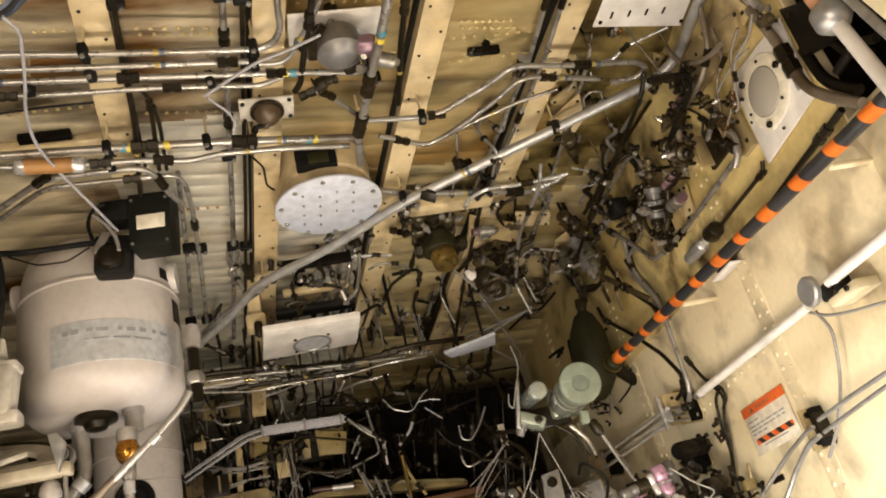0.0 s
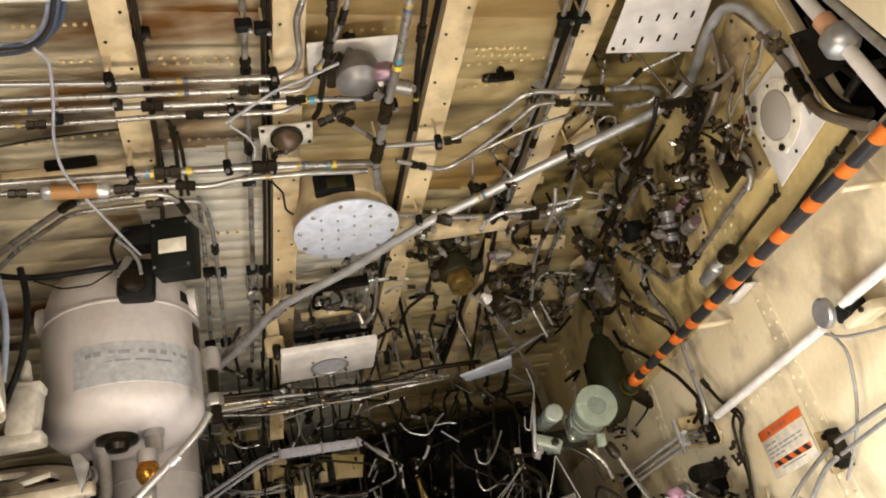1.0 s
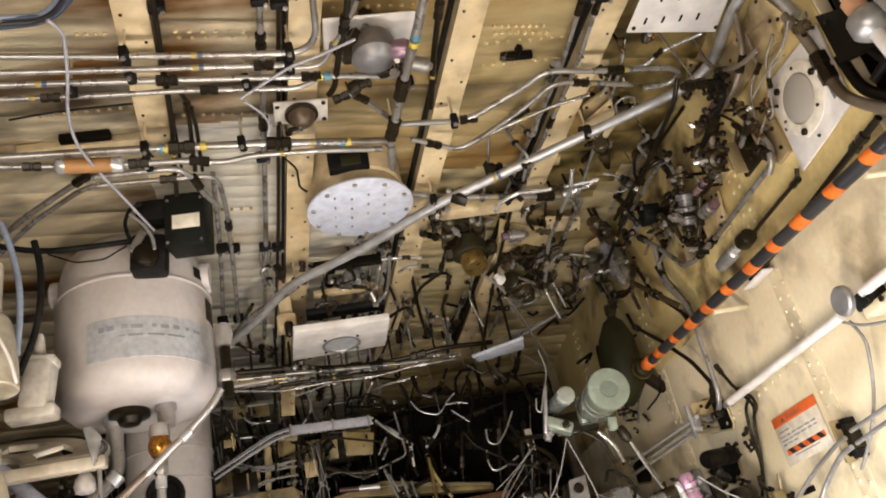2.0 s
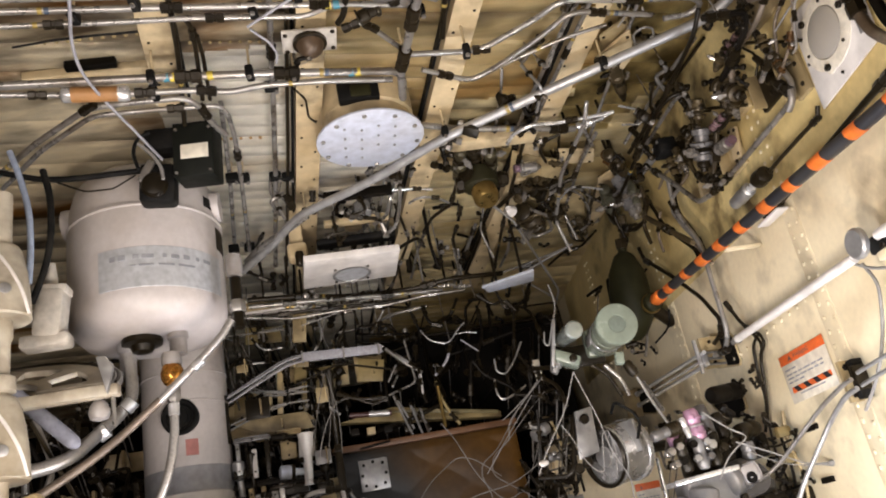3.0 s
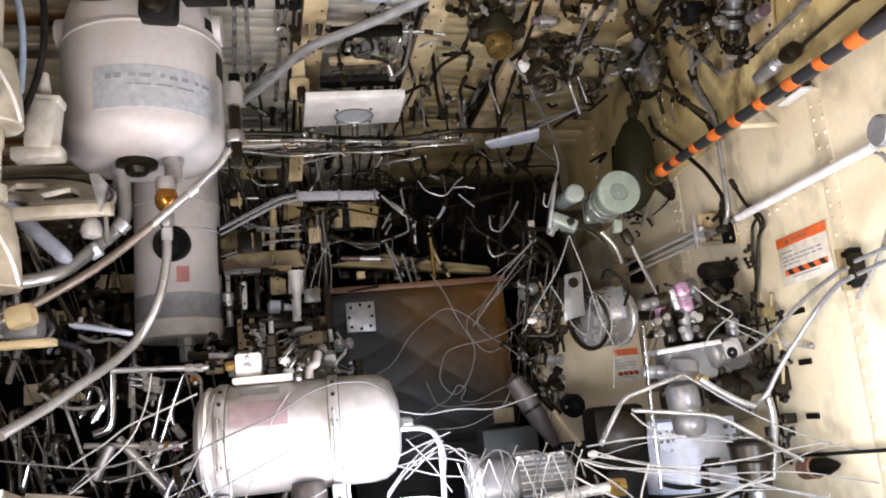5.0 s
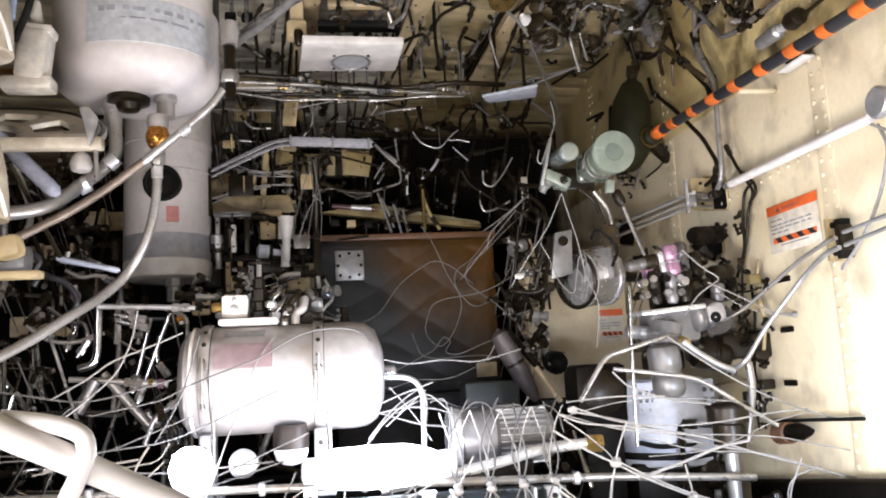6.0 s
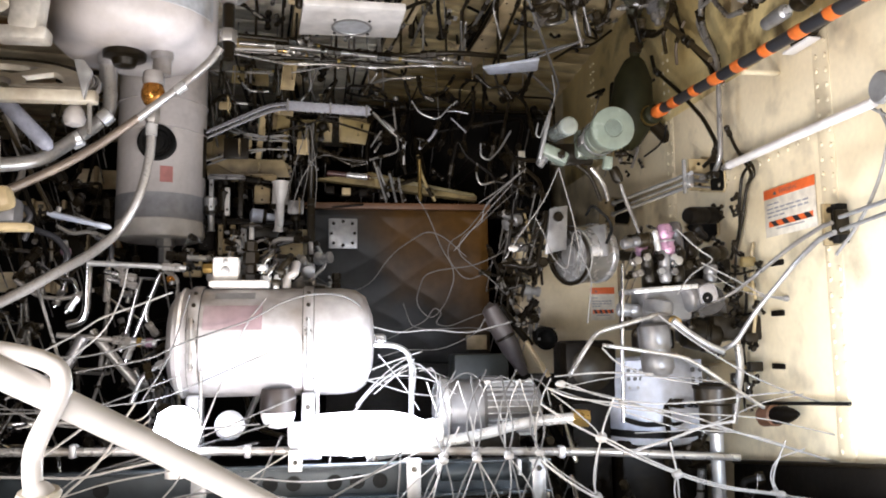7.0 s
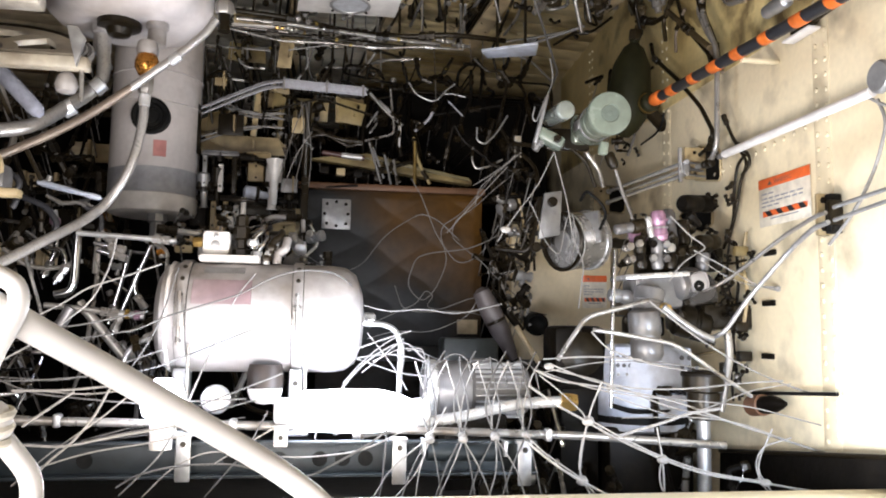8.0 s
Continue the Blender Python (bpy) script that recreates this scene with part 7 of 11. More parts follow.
def quilted(x0, x1, z0, z1, y):
    """A padded sheet stitched in diagonal pillows."""
    bm = bmesh.new()
    nx, nz = 110, 90
    rows = []
    for j in range(nz + 1):
        row = []
        for i in range(nx + 1):
            x, z = x0 + (x1 - x0) * i / nx, z0 + (z1 - z0) * j / nz
            edge = min(x - x0, x1 - x, z - z0, z1 - z) / 0.02
            wob = 0.010 * math.sin(13 * x + 5 * z) + 0.006 * math.sin(29 * z - 17 * x)
            u, v = z + 0.63 * x - 1.917 + wob, z - 0.62 * x - 1.73 - wob
            pad = (abs(math.sin(math.pi * u / 0.17)) * abs(math.sin(math.pi * v / 0.17))) ** 0.55
            soft = 0.5 + 0.3 * math.sin(7 * x + 3 * z) + 0.2 * math.sin(11 * z - 5 * x)
            row.append(bm.verts.new((x, y - (0.002 + 0.0055 * pad + 0.003 * soft) * min(edge, 1), z)))
        rows.append(row)
    for a, b in zip(rows, rows[1:]):
        for i in range(nx):
            bm.faces.new((a[i], a[i + 1], b[i + 1], b[i]))
    return bm


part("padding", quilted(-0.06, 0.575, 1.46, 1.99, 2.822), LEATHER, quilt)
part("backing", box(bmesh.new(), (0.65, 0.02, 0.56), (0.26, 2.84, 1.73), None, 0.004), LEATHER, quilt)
pl = part("patch_plate", box(bmesh.new(), (0.10, 0.004, 0.105), (0.066, 2.808, 1.907), None, 0.003), GREY, quilt, "grey square patch plate")
c = Vector((0.066, 2.805, 1.907))
bolts_on(pl, [c + Vector((0.04 * math.cos(k * math.pi / 4), -0.001, 0.042 * math.sin(k * math.pi / 4))) * (1.15 if k % 2 else 1) for k in range(8)], (0, -1, 0), 0.006, DARK)
part("frame_rail", box(bmesh.new(), (0.66, 0.03, 0.022), (0.26, 2.815, 2.005), None, 0.004), material("rust_rail", (0.15, 0.07, 0.03), 0.5, stain=(0.05, 0.03, 0.02), amount=0.6), quilt)
part("frame_rail", box(bmesh.new(), (0.022, 0.04, 0.62), (-0.085, 2.82, 1.73), None, 0.004), GRIME, quilt)
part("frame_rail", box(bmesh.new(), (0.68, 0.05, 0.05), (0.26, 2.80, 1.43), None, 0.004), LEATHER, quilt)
part("corner_bracket", box(bmesh.new(), (0.07, 0.02, 0.05), (0.528, 2.79, 1.525), None, 0.003), CREAM, quilt, "cream corner bracket")
part("stand", box(bmesh.new(), (0.5, 0.05, 0.40), (0.26, 2.85, 1.24), None, 0.004), DARK, quilt)
bx = tagged(mesh_ob("equipment_case", box(bmesh.new(), (0.17, 0.12, 0.10), (0.476, 2.5, 1.439), None, 0.01), material("dark_case", (0.05, 0.055, 0.05), 0.45)), "dark grey equipment case below the panel", "case")
part("case_foot", box(bmesh.new(), (0.15, 0.10, 0.40), Vector((0.476, 2.5, 1.439)) - Vector((0, 0, 0.24)), None, 0.004), DARK, bx)
duct = thing("air_duct", along(*[(0.470, 2.3, 1.632), (0.575, 2.3, 1.43)]), "mauve-grey tapered air duct beside the panel", "duct")
n = (Vector((0.470, 2.3, 1.632)) - Vector((0.575, 2.3, 1.43))).length
part("shell", turned(bmesh.new(), [(0.012, 0), (0.030, 0.01), (0.038, n * 0.3), (0.036, n * 0.6), (0.022, n * 0.9), (0.014, n)], Matrix.Diagonal((1, 0.8, 1, 1)), 24), material("mauve_duct", (0.085, 0.072, 0.070), 0.5, stain=(0.06, 0.05, 0.045), amount=0.6), duct)
part("clip", turned(bmesh.new(), [(0.037, n * 0.44), (0.039, n * 0.445), (0.039, n * 0.48), (0.037, n * 0.485)], Matrix.Diagonal((1, 0.8, 1, 1)), 24), GRIME, duct)
part("stand", rod(bmesh.new(), (0, 0, n * 0.9), (0, 0, n * 2.2), 0.012, 10), DARK, duct)
horn = thing("horn", along((0.685, 2.45, 1.533), (0.705, 2.75, 1.563)), "black round horn below the far placard", "horn")
part("bell", turned(bmesh.new(), [(0.020, 0.10), (0.034, 0.06), (0.036, 0.004), (0.030, 0), (0.026, 0.01), (0.012, 0.02), (0, 0.02)], None, 26), RUBBER, horn)
part("stem", rod(bmesh.new(), (0, 0, 0.09), (0, 0, 0.45), 0.010, 10), DARK, horn)
tube("stay_rod", [(0.58, 2.3, 1.525), (0.646, 2.3, 1.423)], 0.008, CREAM, "cream stay rod beside the panel", "rod")
tube("stay_rod", [(0.527, 2.4, 1.631), (0.622, 2.4, 1.512)], 0.012, GRIME, "dark stay rod beside the panel", "rod")

# cream ledges over the panel and to its side
OLIVEGREY = material("olive_grey_cover", (0.20, 0.17, 0.085), 0.45, stain=(0.08, 0.06, 0.03), amount=0.7, grain=30, blotch=9, bump=0.1)
ledge = quad_plate("ledge", [(-0.03, 2.8, 2.098), (0.163, 2.8, 2.125), (0.54, 2.8, 2.047), (0.54, 2.8, 2.028)], 0.05, DIMMED_PRIMER, "olive-cream ledge above the brown panel, dimmed in its colour", "ledge", (0, 1, 0))
quad_plate("ledge_cover", [(0.133, 2.79, 2.109), (0.252, 2.79, 2.101), (0.53, 2.79, 2.051), (0.53, 2.79, 2.04)], 0.02, OLIVEGREY, "dull olive-grey wedge cover on the ledge", "cover", (0, 1, 0))
for k, (x0, x1, y) in enumerate(((572, 592, 322), (600, 622, 324), (632, 652, 326), (668, 690, 331))):
    p = Vector((0.055, 2.77, 2.051)) + Vector(((0.5 * (x0 + x1) - 600) * 0.0019, 0, -(y - 322) * 0.0019))
    part("clip", box(bmesh.new(), (0.03, 0.03, 0.024), p, None, 0.003), (DARK, SOILED, DARK, GRIME)[k], ledge)
rail = tagged(mesh_ob("tube_rail", rod(bmesh.new(), *[(0.011, 2.72, 2.102), (0.153, 2.72, 2.089)], 0.009, 12), material("maroon_rail", (0.06, 0.025, 0.022), 0.4)), "dark maroon tube above the ledge", "tube")
part("sleeve", rod(bmesh.new(), *[(0.076, 2.72, 2.096), (0.145, 2.72, 2.09)], 0.0105, 12), GREY, rail)
quad_plate("web_plate", [(0.054, 2.9, 2.352), (0.157, 2.9, 2.346), (0.154, 2.9, 2.251), (0.055, 2.9, 2.256)], 0.02, SOILED, "stained cream web plate behind the bundle", "plate", (0, 1, 0))
quad_plate("web_plate", [(-0.027, 2.9, 2.328), (0.03, 2.9, 2.326), (0.027, 2.9, 2.255), (-0.026, 2.9, 2.257)], 0.02, SOILED, "stained cream web plate behind the bundle", "plate", (0, 1, 0))
for x0, y0, x1, y1, r, mt in ((660, 268, 686, 334, 0.004, STEEL), (688, 290, 704, 334, 0.004, GREY), (704, 298, 716, 334, 0.004, STEEL), (552, 200, 548, 330, 0.012, GRIME), (546, 270, 560, 275, 0.005, BRIGHT), (662, 250, 676, 222, 0.004, BRIGHT), (715, 236, 718, 262, 0.004, WHITE), (742, 262, 748, 330, 0.006, BRASS)):
    p = Vector((0.052, 2.66, 2.071))
    a, b = (p + Vector(((x - 600) * 0.00187, 0, (300 - y) * 0.00187)) for x, y in ((x0, y0), (x1, y1)))
    tagged(mesh_ob("stay_rod", rod(bmesh.new(), a, b + Vector((0, 0.08, 0)), r, 10), mt), "thin stay rod over the ledge", "rod", "ledge stays")
# thin tubes and wires at the bay end, over the dark recess
for pts, r, mt in (
        ([(0.296, 2.68, 2.35), (0.32, 2.68, 2.309), (0.386, 2.68, 2.283), (0.425, 2.68, 2.332), (0.455, 2.68, 2.354)], 0.0028, GREY),
        ([(0.416, 2.68, 2.317), (0.457, 2.68, 2.319), (0.492, 2.68, 2.31)], 0.0026, GREY),
        ([(0.432, 2.68, 2.293), (0.484, 2.68, 2.244)], 0.0026, CABLE),
        ([(0.394, 2.7, 2.284), (0.37, 2.7, 2.229), (0.321, 2.7, 2.187)], 0.005, CABLE),
        ([(0.318, 2.7, 2.165), (0.327, 2.7, 2.105), (0.348, 2.7, 2.054), (0.376, 2.7, 2.007)], 0.0055, DIMMED_PRIMER),
        ([(0.522, 2.62, 2.191), (0.521, 2.62, 2.145), (0.55, 2.62, 2.133), (0.588, 2.62, 2.172), (0.627, 2.62, 2.237)], 0.0032, GREY),
        ([(0.509, 2.62, 2.123), (0.505, 2.62, 2.08), (0.518, 2.62, 2.047), (0.565, 2.62, 2.06), (0.61, 2.62, 2.085)], 0.0036, STEEL),
        ([(0.169, 2.7, 2.304), (0.223, 2.7, 2.263), (0.268, 2.7, 2.215)], 0.0055, GREY),
        ([(0.264, 2.66, 2.209), (0.263, 2.66, 2.153)], 0.0036, BRIGHT),
        ([(0.19, 2.66, 2.236), (0.155, 2.66, 2.181)], 0.003, GREY),
        ([(0.167, 2.7, 2.149), (0.193, 2.7, 2.09), (0.219, 2.7, 2.019)], 0.004, GREY),
        ([(0.219, 2.7, 2.105), (0.244, 2.7, 2.039)], 0.0035, STEEL),
        ([(0.243, 2.7, 2.072), (0.274, 2.7, 2.007)], 0.0035, GREY),
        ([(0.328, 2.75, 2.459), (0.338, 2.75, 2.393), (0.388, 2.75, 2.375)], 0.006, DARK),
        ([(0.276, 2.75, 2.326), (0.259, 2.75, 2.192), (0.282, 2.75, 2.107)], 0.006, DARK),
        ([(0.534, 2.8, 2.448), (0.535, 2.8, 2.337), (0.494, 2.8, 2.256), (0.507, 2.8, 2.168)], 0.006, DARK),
        ([(-0.288, 2.6, 2.497), (-0.135, 2.6, 2.502), (0.018, 2.6, 2.496), (0.213, 2.6, 2.484), (0.334, 2.6, 2.47)], 0.0045, STEEL),
        ([(-0.363, 2.62, 2.485), (-0.14, 2.62, 2.475), (0.102, 2.62, 2.462)], 0.005, STEEL),
        ([(-0.107, 2.58, 2.4), (0.01, 2.58, 2.424), (0.111, 2.58, 2.459), (0.214, 2.58, 2.468)], 0.0024, CORD),
        ([(-0.278, 2.6, 2.39), (-0.246, 2.6, 2.34), (-0.18, 2.6, 2.341)], 0.0035, GREY),
        ([(-0.054, 2.6, 2.444), (-0.041, 2.6, 2.357), (-0.076, 2.6, 2.312)], 0.0035, GREY),
        ([(-0.332, 2.62, 2.448), (-0.339, 2.62, 2.349)], 0.0035, GRIME),
        ([(-0.255, 2.62, 2.433), (-0.253, 2.62, 2.365)], 0.0035, STEEL),
        ([(-0.156, 2.62, 2.465), (-0.165, 2.62, 2.34)], 0.005, DARK),
        ([(0.032, 2.62, 2.455), (0.038, 2.62, 2.382), (-0.004, 2.62, 2.317)], 0.0035, GRIME),
        ([(0.074, 2.62, 2.449), (0.082, 2.62, 2.386)], 0.0035, GRIME),
        ([(0.095, 2.6, 2.485), (0.136, 2.6, 2.497), (0.192, 2.6, 2.476)], 0.0045, BRIGHT),
        ([(-0.316, 2.7, 2.332), (-0.22, 2.7, 2.325)], 0.004, GREY),
        ([(-0.304, 2.7, 2.246), (-0.213, 2.7, 2.209), (-0.115, 2.7, 2.223)], 0.0026, CORD),
        ([(-0.305, 2.7, 2.233), (-0.211, 2.7, 2.221), (-0.114, 2.7, 2.203)], 0.0024, CORD),
        ([(-0.024, 2.7, 2.181), (0.049, 2.7, 2.147), (0.146, 2.7, 2.14)], 0.006, GRIME),
        ([(-0.048, 2.7, 2.145), (0.022, 2.7, 2.164), (0.085, 2.7, 2.125), (0.145, 2.7, 2.132)], 0.005, GRIME),
        ([(-0.246, 2.72, 2.486), (-0.249, 2.72, 2.371)], 0.004, STEEL),
        ([(-0.025, 2.72, 2.339), (-0.048, 2.72, 2.395), (-0.024, 2.72, 2.476)], 0.0032, STEEL),
        ([(0.513, 2.65, 2.442), (0.565, 2.65, 2.392), (0.609, 2.65, 2.407), (0.641, 2.65, 2.36)], 0.005, GRIME),
):
    ob = tube("cable", pts, r, mt, "thin tube or wire at the dark bay end", "cable", "bay end wires", bend=0.03, sides=8, fittings=(0.12, 0.8) if r > 0.0034 else ())
    c = Vector(pts[0]).lerp(Vector(pts[1]), 0.3)
    part("stay", rod(bmesh.new(), c, (c.x, 3.37, c.z + 0.02), 0.003, 6), DARK, ob)
quad_plate("ledge", [(-0.389, 2.72, 2.123), (-0.136, 2.72, 2.144), (-0.107, 2.72, 2.114), (-0.382, 2.72, 2.078)], 0.06, SOILED, "stained cream bracket ledge beside the slim reservoir", "ledge", (0, 1, 0))
quad_plate("web_plate", [(-0.396, 2.75, 2.202), (-0.326, 2.75, 2.23), (-0.324, 2.75, 2.16), (-0.394, 2.75, 2.149)], 0.03, SOILED, "stained cream web plate beside the reservoir", "plate", (0, 1, 0))
quad_plate("web_plate", [(-0.223, 2.74, 2.314), (-0.208, 2.74, 2.314), (-0.208, 2.74, 2.146), (-0.223, 2.74, 2.145)], 0.02, JADE, "pale green upright plate", "plate", (0, 1, 0))
quad_plate("web_plate", [(-0.176, 2.76, 2.318), (-0.122, 2.76, 2.324), (-0.128, 2.76, 2.153), (-0.176, 2.76, 2.152)], 0.02, SOILED, "cream upright plate beside the bundle", "plate", (0, 1, 0))
for pts in ([(-0.312, 2.7, 2.236), (-0.266, 2.7, 2.213), (-0.22, 2.7, 2.205), (-0.118, 2.7, 2.203)], [(-0.321, 2.7, 2.24), (-0.262, 2.7, 2.219), (-0.211, 2.7, 2.217), (-0.128, 2.7, 2.224)], [(-0.423, 2.68, 2.113), (-0.316, 2.68, 2.147), (-0.217, 2.68, 2.171), (-0.116, 2.68, 2.169)], [(-0.413, 2.68, 2.098), (-0.298, 2.68, 2.144), (-0.19, 2.68, 2.167)]):
    tube("cable", pts, 0.0032, CORD, "pale cord over the bracket ledge", "cable", "bracket cords", bend=0.04)

# actuators in the dark beside the panel
for x, y, dx, dy, r, mt in ((372, 330, 2, 60, 0.02, GREY), (395, 318, 0, 70, 0.016, GRIME), (492, 310, -4, 80, 0.026, WHITE), (440, 362, 50, 4, 0.022, PLATE), (400, 405, 2, 60, 0.015, CREAM), (418, 405, 2, 60, 0.012, WHITE), (362, 352, 40, 2, 0.016, GRIME), (470, 420, 30, 40, 0.02, CREAM), (515, 330, 6, 80, 0.014, DARK), (430, 300, 50, 3, 0.012, DARK)):
    a = Vector((-0.232, 2.6, 1.94)) + Vector(((x - 440) * 0.00182, 0, -(y - 360) * 0.00182))
    b = a + Vector((dx * 0.00182, 0.02, -dy * 0.00182))
    n = (b - a).length
    ob = thing("actuator", along(a, b), "small cylinder actuator in the dark bay end", "actuator", "small actuators")
    part("barrel", turned(bmesh.new(), [(r * 0.5, 0), (r, n * 0.05), (r, n * 0.5), (r * 0.55, n * 0.56), (r * 0.5, n * 0.95), (r * 0.7, n)], None, 16), mt, ob)
    part("collar", turned(bmesh.new(), [(r, n * 0.4), (r * 1.15, n * 0.42), (r * 1.15, n * 0.5), (r, n * 0.52)], None, 16), GRIME, ob)

# pale cable bundle crossing the bay, wrapped along its straight run
for k in range(6):
    rn = random.Random(40 + k)
    pts = [Vector(p) + Vector((rn.uniform(-0.006, 0.006), 0.006 * (k % 3), 0.0055 * k - 0.014 + rn.uniform(-0.002, 0.002))) for p in [(-0.37, 2.62, 2.20), (-0.278, 2.62, 2.245), (-0.182, 2.62, 2.293), (-0.125, 2.62, 2.304), (0.005, 2.62, 2.298), (0.15, 2.62, 2.29)]]
    tube("cable", [tuple(p) for p in pts], 0.0032, (CABLE, GREY, CABLE)[k % 3], "pale grey cable in a tied bundle", "cable", "bundle cables", bend=0.05)
quad_plate("cable_wrap", [(-0.122, 2.612, 2.319), (0.151, 2.612, 2.306), (0.148, 2.612, 2.279), (-0.125, 2.612, 2.288)], 0.022, CABLE, "pale grey wrap round the cable bundle", "wrap", (0, 1, 0), 0.006)
for x, z in ((-0.118, 2.304), (0.02, 2.298), (0.138, 2.292)):
    tagged(mesh_ob("bundle_tie", box(bmesh.new(), (0.007, 0.034, 0.036), (x, 2.622, z), None, 0.003), CORD), "white tie round the cable bundle", "tie", "bundle ties")
tube("stay_wire", [(0.162, 2.66, 2.30), (0.219, 2.7, 2.251), (0.279, 2.7, 2.205)], 0.005, STEEL, "steel stay at the end of the cable bundle", "wire", "stay wires")
# tubes in a row under the ceiling, towards the end of the bay
for pts, r, mt in (([(-0.265, 2.47, 2.476), (-0.115, 2.492, 2.474), (0.105, 2.571, 2.47), (0.281, 2.573, 2.47), (0.418, 2.53, 2.472), (0.601, 2.55, 2.471)], 0.0085, GRIME), ([(-0.263, 2.478, 2.455), (-0.081, 2.497, 2.454), (0.141, 2.541, 2.452), (0.386, 2.574, 2.45)], 0.007, STEEL), ([(-0.271, 2.554, 2.441), (-0.05, 2.553, 2.441), (0.177, 2.582, 2.439), (0.295, 2.587, 2.439)], 0.006, GRIME),
                   ([(-0.257, 2.76, 2.458), (-0.058, 2.718, 2.461), (0.066, 2.601, 2.468), (0.144, 2.579, 2.469), (0.242, 2.594, 2.468)], 0.005, STEEL), ([(0.294, 3.034, 2.442), (0.38, 2.96, 2.446), (0.442, 2.878, 2.451), (0.452, 2.725, 2.46)], 0.006, GRIME)):
    tube("hydraulic_tube", pts, r, mt, "hydraulic tube in the row below the ceiling frames", group="hydraulic tubes", fittings=(0.2, 0.45, 0.7))
holder = thing("label_holder", Matrix.Translation((-0.215, 2.50, 2.462)), "white framed label holder in the tube row", "holder")
part("card", box(bmesh.new(), (0.115, 0.006, 0.034), (0, 0.002, 0), None, 0.001), SOILED, holder, "stained tan card")
for z in (-0.019, 0.019):
    part("rail", box(bmesh.new(), (0.125, 0.010, 0.007), (0, -0.001, z), None, 0.002), WHITE, holder)
part("end_rail", box(bmesh.new(), (0.007, 0.010, 0.044), (0.062, -0.002, 0), None, 0.002), WHITE, holder)
part("hanger", rod(bmesh.new(), (0, 0.004, 0.01), (0, 0.02, 0.23), 0.004, 8), GRIME, holder)
for k, (x, y, z, mt) in enumerate(((-0.138, 2.56, 2.469, BRASS), (-0.054, 2.60, 2.466, BRASS), (-0.094, 2.58, 2.467, STEEL), (0.325, 2.58, 2.469, BRASS), (0.403, 2.583, 2.469, STEEL), (0.098, 2.66, 2.461, GRIME), (0.037, 2.68, 2.46, STEEL), (0.18, 2.60, 2.462, STEEL), (0.25, 2.58, 2.466, GRIME), (0.46, 2.60, 2.463, STEEL))):
    un = thing("row_union", along((x - 0.012, y, z), (x + 0.014, y + 0.004, z)), "small union with two nuts in the tube row", "union", "row unions")
    part("nut", hexnut(bmesh.new(), None, 0.010, 0.011), mt, un)
    part("nut", hexnut(bmesh.new(), pose(0, 0, 0.016), 0.0085, 0.012), STEEL if k % 2 else mt, un)
    part("neck", rod(bmesh.new(), (0, 0, -0.02), (0, 0, 0.045), 0.0055, 10), STEEL, un)
    part("drop_pipe", rod(bmesh.new(), un.matrix_world.inverted() @ Vector((x, y, z)), un.matrix_world.inverted() @ Vector((x + 0.004, y + 0.03, ceiling_z(y) + 0.005)), 0.004, 8), (GRIME, STEEL)[k % 2], un)
for k, (x, y) in enumerate(((-0.075, 2.578), (0.023, 2.596), (0.081, 2.64), (0.178, 2.62))):
    pc = thing("p_clip", Matrix.Translation((x, y, 2.492)), "pale alloy clip block holding the tube row", "clip", "row clips")
    part("block", box(bmesh.new(), (0.024, 0.016, 0.012), (0, 0, 0), None, 0.003), (WHITE, GREY)[k % 2], pc)
    part("post", rod(bmesh.new(), (0, 0.004, 0), (0, 0.01, 0.20), 0.003, 6), STEEL, pc)
    bolts_on(pc, [(0.005, -0.008, 0)], (0, -1, 0), 0.004, STEEL)
for pts, r, mt in (([(-0.286, 2.52, 2.436), (-0.131, 2.585, 2.431), (0.02, 2.576, 2.432), (0.191, 2.59, 2.431), (0.323, 2.555, 2.433), (0.459, 2.555, 2.433)], 0.0045, STEEL), ([(0.014, 2.88, 2.45), (0.119, 2.87, 2.451), (0.221, 2.777, 2.457), (0.343, 2.748, 2.459)], 0.005, STEEL), ([(0.231, 2.156, 2.60), (0.278, 2.345, 2.56), (0.217, 2.593, 2.50), (0.18, 2.659, 2.49)], 0.0045, GRIME)):
    tube("hydraulic_tube", pts, r, mt, "hydraulic tube in the row below the ceiling frames", group="hydraulic tubes", fittings=(0.3, 0.6, 0.85), fit_mat=STEEL)
for pts in ([(0.528, 2.146, 2.545), (0.607, 2.261, 2.538), (0.892, 2.914, 2.499), (0.921, 3.134, 2.486)], [(0.661, 2.751, 2.509), (0.858, 2.505, 2.524)], [(0.437, 2.396, 2.52), (0.471, 2.628, 2.506)], [(0.643, 2.765, 2.518), (0.766, 2.841, 2.514), (0.906, 3.035, 2.502)]):
    tube("stay_wire", pts, 0.0045, CORD, "pale stay wire under the ceiling", "wire", "stay wires")
cup = thing("spring_cup", along(*[(0.6, 2.239, 2.56), (0.631, 2.305, 2.556)]), "pale spring cup at the end of a stay wire", "cup")
part("cup", turned(bmesh.new(), [(0.02, 0), (0.022, -0.004), (0.014, -0.02), (0.008, -0.03)], None, 18), WHITE, cup)
tagged(mesh_ob("tag", box(bmesh.new(), (0.022, 0.004, 0.07), (0.62, 2.45, 2.091), pose(0, 0, 0), 0.002), PAPER), "white paper tag hanging in the dark", "tag")

# ---- dense small tubing ----
CL = random.Random(21)


